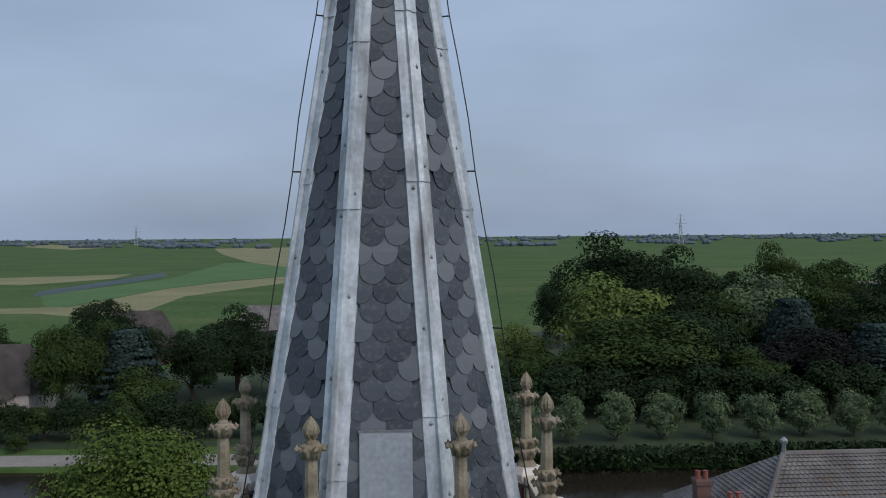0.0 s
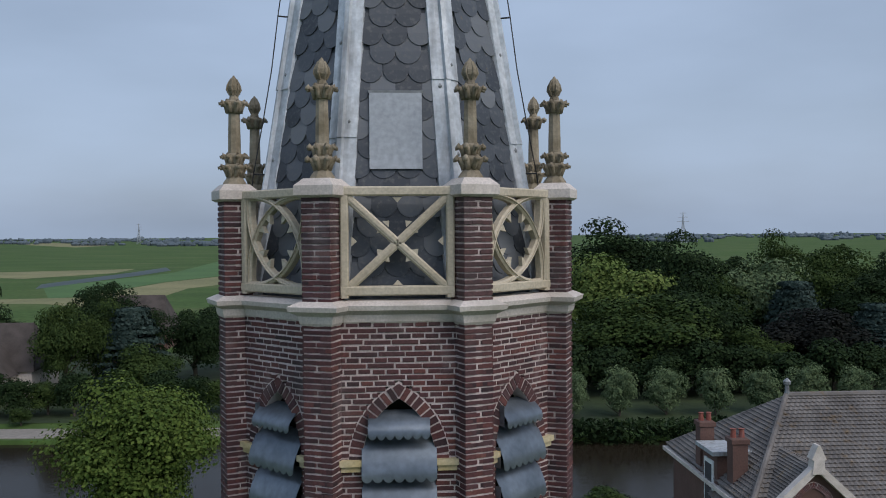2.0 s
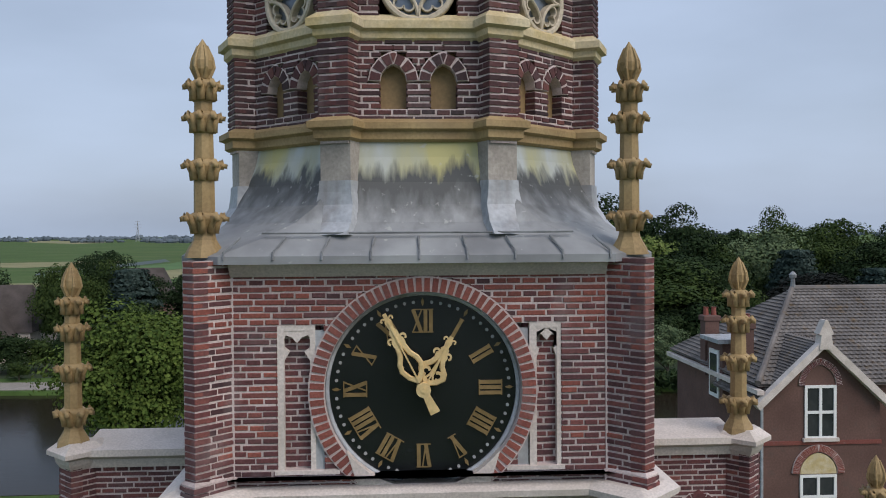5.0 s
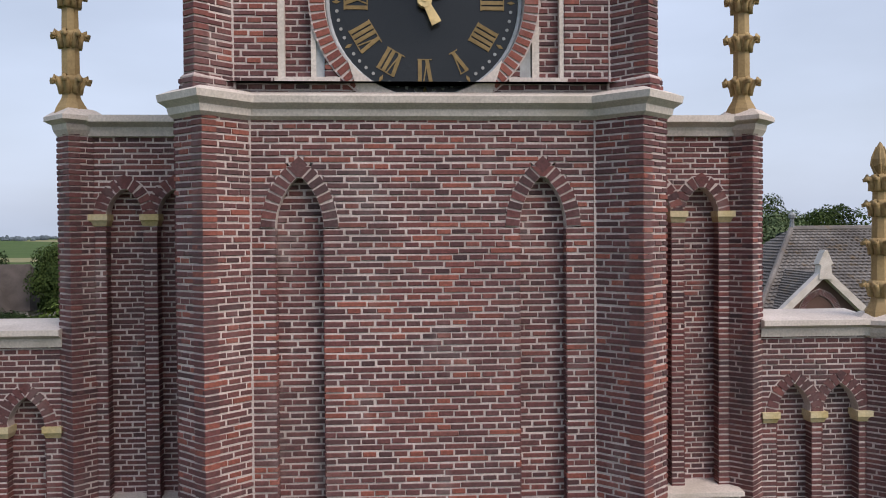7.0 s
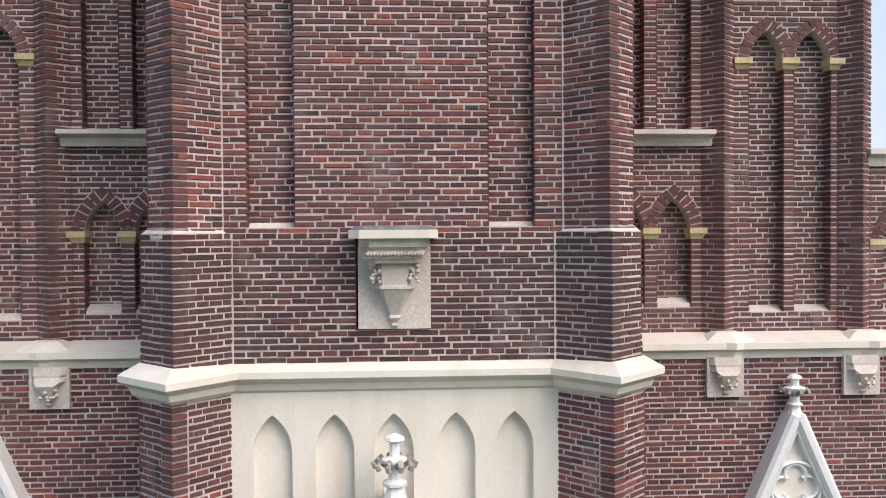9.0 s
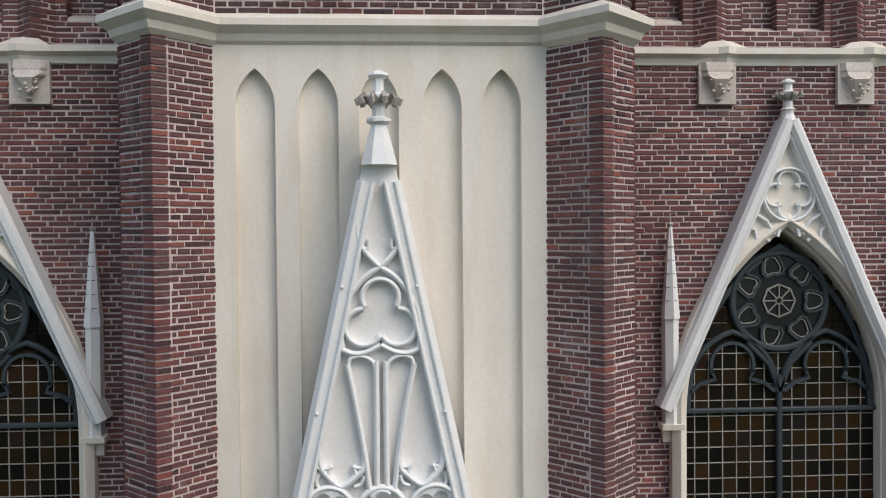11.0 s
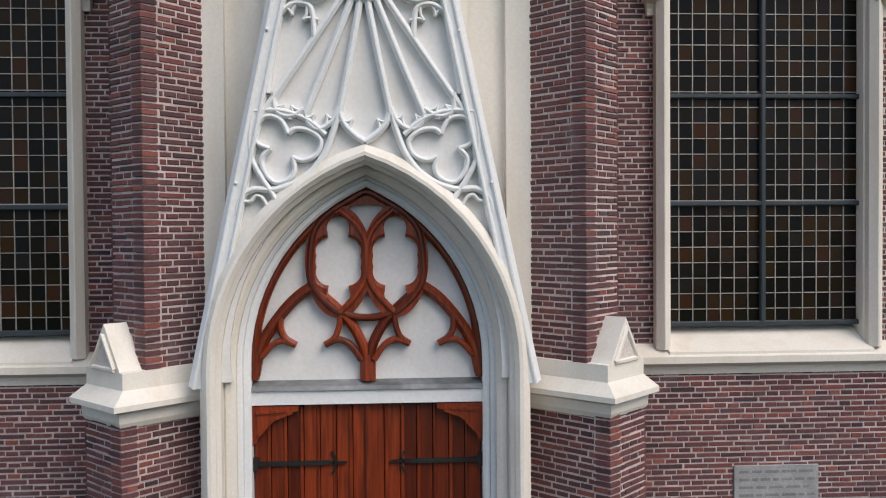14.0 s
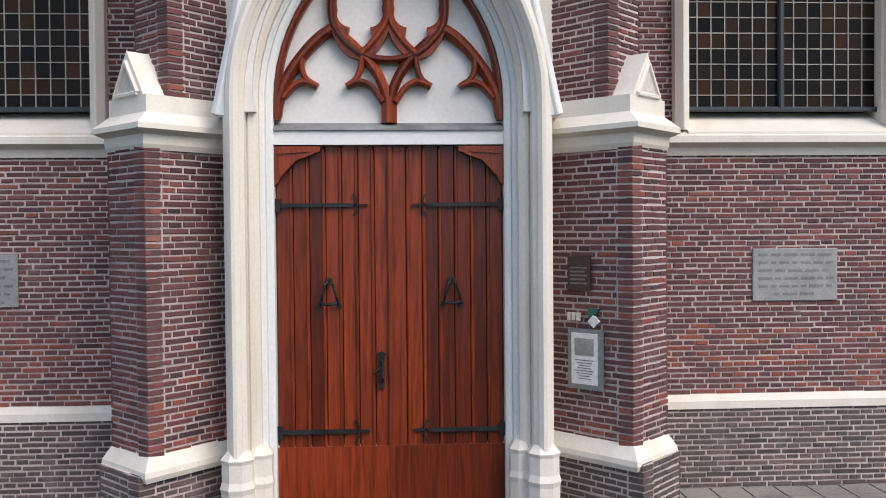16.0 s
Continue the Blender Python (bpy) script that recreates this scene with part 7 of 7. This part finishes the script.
DECID, CEDAR = "large broadleaf tree with a dense dark green crown", "blue-grey cedar with layered branches"
WOODS = [(49, 190, 24.5, 23, "tall", LEAF_DARK, DECID), (37, 185, 16, 10, "tall", LEAF_DARK, DECID), (37, 135, 18.2, 18, "fine", LEAF_LIGHT, "pale yellow-green willow with a soft crown"), (59, 170, 21.8, 17, "tall", LEAF_DARK, DECID), (68, 165, 16.5, 13, "round", LEAF_DARK, DECID),
         (37.5, 120, 12.5, 20, "round", LEAF, DECID), (47.5, 128, 15.5, 15, "tall", LEAF_DARK, DECID), (21.5, 140, 9.5, 10, "round", LEAF_LIGHT, "bright green young broadleaf tree"), (22, 128, 8, 10, "loose", LEAF, DECID), (92, 200, 21.8, 13, "tall", LEAF, DECID), (69, 150, 17, 16, "fine", LEAF_GREY, "olive-green willow with a soft crown"),
         (69, 140, 13, 12, "cedar", LEAF_BLUE, CEDAR), (92, 170, 18.5, 15, "round", LEAF, DECID), (98, 160, 18, 13, "tall", LEAF_DARK, DECID), (64, 122, 10, 17, "round", LEAF_PURPLE, "dark purple-black copper beech tree"), (74, 122, 10.6, 13, "cedar", LEAF_BLUE, CEDAR), (60, 150, 14, 12, "tall", LEAF, DECID), (30, 122, 8.5, 13, "round", LEAF, DECID),
         (40, 116, 7.5, 15, "round", LEAF_DARK, DECID), (53, 118, 8, 10, "loose", LEAF, DECID), (82, 140, 14, 14, "round", LEAF_DARK, DECID), (83, 160, 17, 14, "tall", LEAF, DECID), (110, 175, 17, 16, "round", LEAF_DARK, DECID), (26, 118, 5, 9, "round", LEAF_DARK, DECID), (86, 118, 9, 14, "round", LEAF_DARK, DECID), (100, 130, 12, 16, "round", LEAF, DECID),
         (-18.4, 56, 12.2, 12.6, "maple", LEAF_MID, "leafy green maple on the canal bank"), (-45.5, 117, 12.5, 8, "round", LEAF, DECID), (-40.5, 120, 13, 7.5, "tall", LEAF, DECID), (-75, 150, 16, 12, "weeping", LEAF_DARK, "dark green weeping broadleaf tree"), (-50, 150, 13.5, 11, "round", LEAF_DARK, DECID), (-37, 120, 11.5, 11, "cedar", LEAF_BLUE, CEDAR), (-41, 136, 10.5, 10, "round", LEAF_DARK, DECID),
         (-30, 128, 10.5, 10, "round", LEAF_DARK, DECID), (-25, 138, 13.5, 12, "tall", LEAF_DARK, DECID), (-33, 112, 7.5, 9, "loose", LEAF, DECID), (-17, 130, 10, 11, "round", LEAF_DARK, DECID), (-62, 130, 12, 10, "round", LEAF_DARK, DECID), (-83, 135, 13, 12, "round", LEAF, DECID), (-10, 125, 8, 11, "round", LEAF, DECID)]
for x, y, top, width, shape, mat, label in WOODS:
    tree(x, y, top, width * (1.2 if y > 60 else 1.1), shape, mat, label, clear=0.06 if y > 60 else 0.03, group="trees beyond the canal")
for k in range(-1, 11):
    tree(21.5 + 5.9 * k, 97 + 0.4 * (k % 3), 5.3 + 0.3 * (k % 2), 4.9 + 0.35 * ((k * 7) % 3), "pollard", LEAF_GREY, "round grey-green pollard willow", clear=0.0, group="row of pollard willows")
for k in range(16):
    tree(17 + 6.2 * k, 108 + 1.5 * (k % 3), 5.5 + 0.8 * ((k * 5) % 3), 8.5, "shrub", LEAF_DARK, "dark green shrub under the trees", clear=0.02, group="understory shrubs", name="shrub")
for k in range(15):
    tree(-54 + 3.6 * k, 103.5 + 1.2 * (k % 2), 3.8 + 0.6 * ((k * 5) % 3), 5.5, "shrub", LEAF_DARK if k % 3 else LEAF, "dense dark green shrub beside the road", clear=0.03, group="roadside shrubs", name="shrub")
for x, y, h, w in ((-44, 98.5, 1.8, 3), (-34.5, 50.5, 2.2, 4), (-38, 49, 1.6, 3), (13, 90, 2.5, 6), (16, 56, 3.0, 5)):
    tree(x, y, h, w, "shrub", LEAF, "low green bush on the canal bank", clear=0.03, group="bank bushes", name="shrub")
hedge = Geo()
hr = np.random.RandomState(5)
pts = np.stack([hr.uniform(10, 110, 14000), 86.0 + hr.uniform(-1.5, 1.5, 14000), -1.3 + 2.9 * np.sqrt(hr.uniform(0, 1, 14000))], 1)
d1, d2 = hr.normal(size=(14000, 3)) * 0.15, hr.normal(size=(14000, 3)) * 0.15
hedge.v = [tuple(q) for q in np.stack([pts - d1, pts + d2, pts + d1, pts - d2], 1).reshape(-1, 3)]
hedge.f = [(4 * i, 4 * i + 1, 4 * i + 2, 4 * i + 3) for i in range(14000)]
hedge.m = [0] * 14000
hob = new("hedge", big_mesh(hedge, "hedge", LEAF_DARK))
tagged(hob, "long clipped green hedge along the far canal bank", "hedge", kind="stuff")

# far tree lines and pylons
# the blue-grey of distance haze is mixed into the woods' own colour
HAZE_GREEN = surface("hazed_woods", (0.085, 0.115, 0.14), (0.13, 0.165, 0.19), 1.0, 0.05, 0.004, relief=0.0)
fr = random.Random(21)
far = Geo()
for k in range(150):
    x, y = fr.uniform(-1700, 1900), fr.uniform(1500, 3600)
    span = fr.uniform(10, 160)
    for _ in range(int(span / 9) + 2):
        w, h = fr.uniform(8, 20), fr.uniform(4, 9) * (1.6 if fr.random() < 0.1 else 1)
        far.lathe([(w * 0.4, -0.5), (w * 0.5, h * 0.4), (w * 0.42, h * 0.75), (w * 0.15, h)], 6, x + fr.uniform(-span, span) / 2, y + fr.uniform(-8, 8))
tagged(part("hazed_woods", far, HAZE_GREEN), "distant tree lines on the horizon, blue-grey haze in their colour", "woods", kind="stuff")
PYL = surface("pylon_steel", (0.35, 0.38, 0.42), (0.4, 0.43, 0.47), 0.6, 1, 0.1)
for x, y, h in ((502, 1500, 54), (-560, 2000, 46), (-1120, 2200, 46), (118, 2000, 48)):
    py = thing("pylon", "distant grey steel lattice pylon", "pylon", "far pylons")
    b = Geo()
    w = h * 0.08
    for sx in (-1, 1):
        for sy in (-1, 1):
            b.tube([(x + sx * w, y + sy * w, -0.4), (x + sx * w * 0.25, y + sy * w * 0.25, h * 0.65), (x, y, h)], 0.45, 4)
    for k in range(5):
        z0, z1 = h * 0.13 * k, h * 0.13 * (k + 1)
        e0, e1 = w * (1 - 0.15 * k), w * (1 - 0.15 * (k + 1))
        b.tube([(x - e0, y, z0), (x + e1, y, z1)], 0.3, 4)
        b.tube([(x + e0, y, z0), (x - e1, y, z1)], 0.3, 4)
    part("lattice", b, PYL, py)
    for z, a in ((h * 0.68, 0.2), (h * 0.82, 0.16), (h * 0.95, 0.1)):
        part("cross_arm", Geo().tube([(x - h * a, y, z), (x + h * a, y, z)], 0.5, 4), PYL, py)


# ---- houses ----
def tiled_slope(a, b, c, d, rows=26):
    """Lapped rows between the eave a-b and the top line d-c."""
    a, b, c, d = Vector(a), Vector(b), Vector(c), Vector(d)
    n = (b - a).cross(d - a).normalized()
    g = Geo()
    for i in range(rows):
        f0, f1 = i / rows, (i + 1) / rows
        p0, p1 = a.lerp(d, f0) + n * 0.07, b.lerp(c, f0) + n * 0.07
        q0, q1 = a.lerp(d, f1) + n * 0.01, b.lerp(c, f1) + n * 0.01
        L = (p1 - p0).length
        cnt = max(1, int(L / 0.26))
        for k in range(cnt):
            u0, u1 = k / cnt, (k + 1) / cnt
            um = (u0 + u1) / 2
            lo = [p0.lerp(p1, u0), p0.lerp(p1, um) + n * 0.04, p0.lerp(p1, u1)]
            hi = [q0.lerp(q1, u0), q0.lerp(q1, um) + n * 0.04, q0.lerp(q1, u1)]
            g.add(lo + hi + [x - n * 0.06 for x in lo], [(0, 1, 4, 3), (1, 2, 5, 4), (6, 7, 1, 0), (7, 8, 2, 1)])
    return g


rect = thing("rectory", "dark brick house with a grey tiled hipped roof and pale bargeboards", "house")
part("wall", Geo().box(15.8, 34, 29.0, 40.4, -0.4, 10.0), HOUSE_BRICK, rect)
gw = Geo().face_prism([(15.65, -0.1), (20.8, -0.1), (20.8, 9.5), (18.2, 11.95), (15.65, 9.5)], 28.5, 29.4)
part("gable_wall", gw, HOUSE_BRICK, rect)
rf = Geo()
E0, E1, RZ = 28.7, 40.8, 13.8
for quad in (((15.5, E0, 10.1), (34.3, E0, 10.1), (30, 34.9, RZ), (19.85, 34.9, RZ)), ((15.5, E1, 10.1), (15.5, E0, 10.1), (19.85, 34.9, RZ), (19.85, 34.9, RZ)), ((34.3, E1, 10.1), (15.5, E1, 10.1), (19.85, 34.9, RZ), (30, 34.9, RZ)), ((15.3, 28.2, 9.35), (15.3, 33.5, 9.35), (18.2, 33.5, 12.0), (18.2, 28.2, 12.0)), ((21.1, 33.5, 9.35), (21.1, 28.2, 9.35), (18.2, 28.2, 12.0), (18.2, 33.5, 12.0))):
    if quad[0][0] == 15.3:
        quad = (quad[1], quad[0], quad[3], quad[2])
    if quad[0][0] == 21.1:
        quad = (quad[1], quad[0], quad[3], quad[2])
    part("roof", tiled_slope(*quad), ROOF_TILE, rect, "grey tiled roof slope")
    p = [Vector(q) for q in quad]
    part("roof_deck", Geo().add([tuple(q - Vector((0, 0, 0.05))) for q in p], [(0, 1, 2, 3)]), ROOF_TILE, rect)
part("ridge", Geo().tube([(19.8, 34.9, RZ + 0.05), (30, 34.9, RZ + 0.05)], 0.16, 8), ROOF_TILE, rect, "lichen-stained ridge tiles")
part("hip_ridge", Geo().tube([(15.5, E0, 10.2), (19.85, 34.9, RZ + 0.05)], 0.14, 8), ROOF_TILE, rect)
part("roof_finial", Geo().lathe([(0.16, RZ), (0.12, RZ + 0.3), (0.1, RZ + 0.55), (0.18, RZ + 0.6), (0.2, RZ + 0.75), (0.05, RZ + 0.9)], 8, 19.9, 34.9), LEAD, rect)
for e in (-1, 1):
    part("bargeboard", Geo().sweep([(18.2 + e * 2.95, 9.25), (18.2, 12.0)], 0.3, 28.1 + 0.012 * e, 28.5 + 0.012 * e), STONE, rect, "pale painted bargeboard")
part("gable_finial", Geo().loft([[(18.2 - w, 28.03, z), (18.2 + w, 28.03, z), (18.2 + w, 28.53, z), (18.2 - w, 28.53, z)] for w, z in ((0.3, 11.7), (0.22, 12.3), (0.32, 12.35), (0.05, 12.95))]), STONE, rect)
part("band", Geo().box(15.6, 20.85, 28.44, 28.55, 7.55, 7.72), BRICK_RED, rect)


def house_window(x0, x1, z0, z1, y, parent, cols=2, rows=2):
    w = part("window", Geo().box(x0, x1, y - 0.02, y + 0.05, z0, z1), PANE, parent)
    fr_ = Geo()
    for x in [x0 + (x1 - x0) * i / cols for i in range(cols + 1)]:
        fr_.box(x - 0.06, x + 0.06, y - 0.08, y, z0, z1)
    for z in [z0 + (z1 - z0) * i / rows for i in range(rows + 1)]:
        fr_.box(x0 - 0.06, x1 + 0.06, y - 0.078, y, z - 0.06, z + 0.06)
    part("window_frame", fr_, WHITE, w)
    part("window_sill", Geo().box(x0 - 0.15, x1 + 0.15, y - 0.16, y, z0 - 0.15, z0), STONE, w)


house_window(17.5, 18.78, 7.85, 10.05, 28.5, rect)
house_window(17.3, 18.8, 4.4, 6.2, 28.5, rect)
part("arch_panel", Geo().face_prism([(17.25, 6.3), (18.85, 6.3)] + list(reversed(pointed(18.05, 0.8, 6.3, 0.9))), 28.44, 28.52), YELLOW, rect, "ochre arched panel over a window")
arch_ring("arch_ring", rect, pointed(18.05, 0.85, 6.3, 0.95), 28.5, 28.42, 0.3, BRICK_RED)
arch_ring("arch_ring", rect, pointed(18.14, 0.7, 10.1, 0.9), 28.5, 28.44, 0.25)
for x, y in ((15.9, 35.6), (16.1, 31.8)):
    ch = Geo().loft([[(x - w, y - w, z), (x + w, y - w, z), (x + w, y + w, z), (x - w, y + w, z)] for w, z in ((0.36, 9.5), (0.36, 12.2), (0.43, 12.25), (0.43, 12.45), (0.36, 12.5))])
    c_ = part("chimney", ch, HOUSE_BRICK, rect, "brick chimney with red pots")
    for e in (-0.2, 0.2):
        part("chimney_pot", Geo().lathe([(0.14, 12.5), (0.12, 12.85), (0.15, 12.9)], 10, x + e, y), BRICK_RED, c_)
part("gutter", Geo().box(15.3, 15.6, 28.3, 40.8, 9.75, 9.95), STONE, rect, "pale painted gutter")
part("dormer", Geo().box(15.5, 17.6, 32.8, 34.8, 8.5, 11.4), HOUSE_BRICK, rect)
part("dormer_roof", Geo().box(15.2, 17.8, 32.6, 35.0, 11.4, 11.6), LEAD_PALE, rect, "pale lead dormer roof")
part("dormer_window", Geo().box(15.42, 15.52, 33.2, 34.4, 8.7, 11.0), WHITE, rect)
part("dormer_pane", Geo().box(15.4, 15.45, 33.35, 34.25, 8.9, 10.8), PANE, rect)
part("downpipe", Geo().tube([(15.55, 28.42, -0.3), (15.55, 28.42, 9.4)], 0.06, 6), LEAD_PALE, rect)


def plain_house(x, y, w, d, eave, ridge, wall, roof, label, along=True):
    h = thing("house", label, "house", "houses beyond the canal")
    part("wall", Geo().box(x - w / 2, x + w / 2, y - d / 2, y + d / 2, -0.4, eave), wall, h)
    r = Geo()
    if along:
        r.loft([[(x - w / 2 - 0.4, y - d / 2 - 0.4, eave - 0.2), (x + w / 2 + 0.4, y - d / 2 - 0.4, eave - 0.2), (x + w / 2 + 0.4, y + d / 2 + 0.4, eave - 0.2), (x - w / 2 - 0.4, y + d / 2 + 0.4, eave - 0.2)], [(x - w / 2 + 1.5, y - 0.1, ridge), (x + w / 2 - 1.5, y - 0.1, ridge), (x + w / 2 - 1.5, y + 0.1, ridge), (x - w / 2 + 1.5, y + 0.1, ridge)]])
    else:
        r.loft([[(x - w / 2 - 0.4, yy, eave - 0.2), (x + w / 2 + 0.4, yy, eave - 0.2), (x, yy, ridge)] for yy in (y - d / 2 - 0.3, y + d / 2 + 0.3)])
    part("roof", r, roof, h)
    for k in (-1, 1):
        house_window(x + k * w * 0.25 - 0.6, x + k * w * 0.25 + 0.6, 0.9, 2.4, y - d / 2, h)
    return h


plain_house(-55.5, 114, 7, 9, 3.2, 7.6, STONE, THATCH, "white walled farmhouse with a dark thatched roof", False)
plain_house(-60, 122, 20, 10, 3.5, 9.6, STONE, THATCH, "white walled house with a dark thatched roof")
plain_house(-41.5, 132, 7, 12, 3.0, 8.6, STONE, THATCH, "white walled house with a grey roof")
plain_house(-24, 175, 14, 10, 5.0, 10.5, HOUSE_BRICK, ROOF_TILE, "brick house with a dark tiled roof")
plain_house(-50, 172, 12, 10, 4.0, 10.0, HOUSE_BRICK, THATCH, "farm building with a dark roof")
plain_house(140, 260, 60, 20, 7, 9, STONE, ROOF_TILE, "long pale farm shed with a low roof")
wf = thing("garden_wall", "low white garden wall beside the road", "wall")
part("body", Geo().box(-62, -48.5, 98.2, 98.5, -0.4, 0.7), STONE, wf)
part("coping", Geo().box(-62.1, -48.4, 98.1, 98.6, 0.7, 0.8), STONE, wf)


# ---- single bricks ----
for owner, place, u, length, mat in later:
    ob = new("brick", brick_mesh(length, 0.03, mat))
    ob.matrix_basis = Matrix.LocRotScale(place, Matrix((u, (-u.y, u.x, 0), (0, 0, 1))).transposed().to_quaternion(), None)
    ob.parent = owner
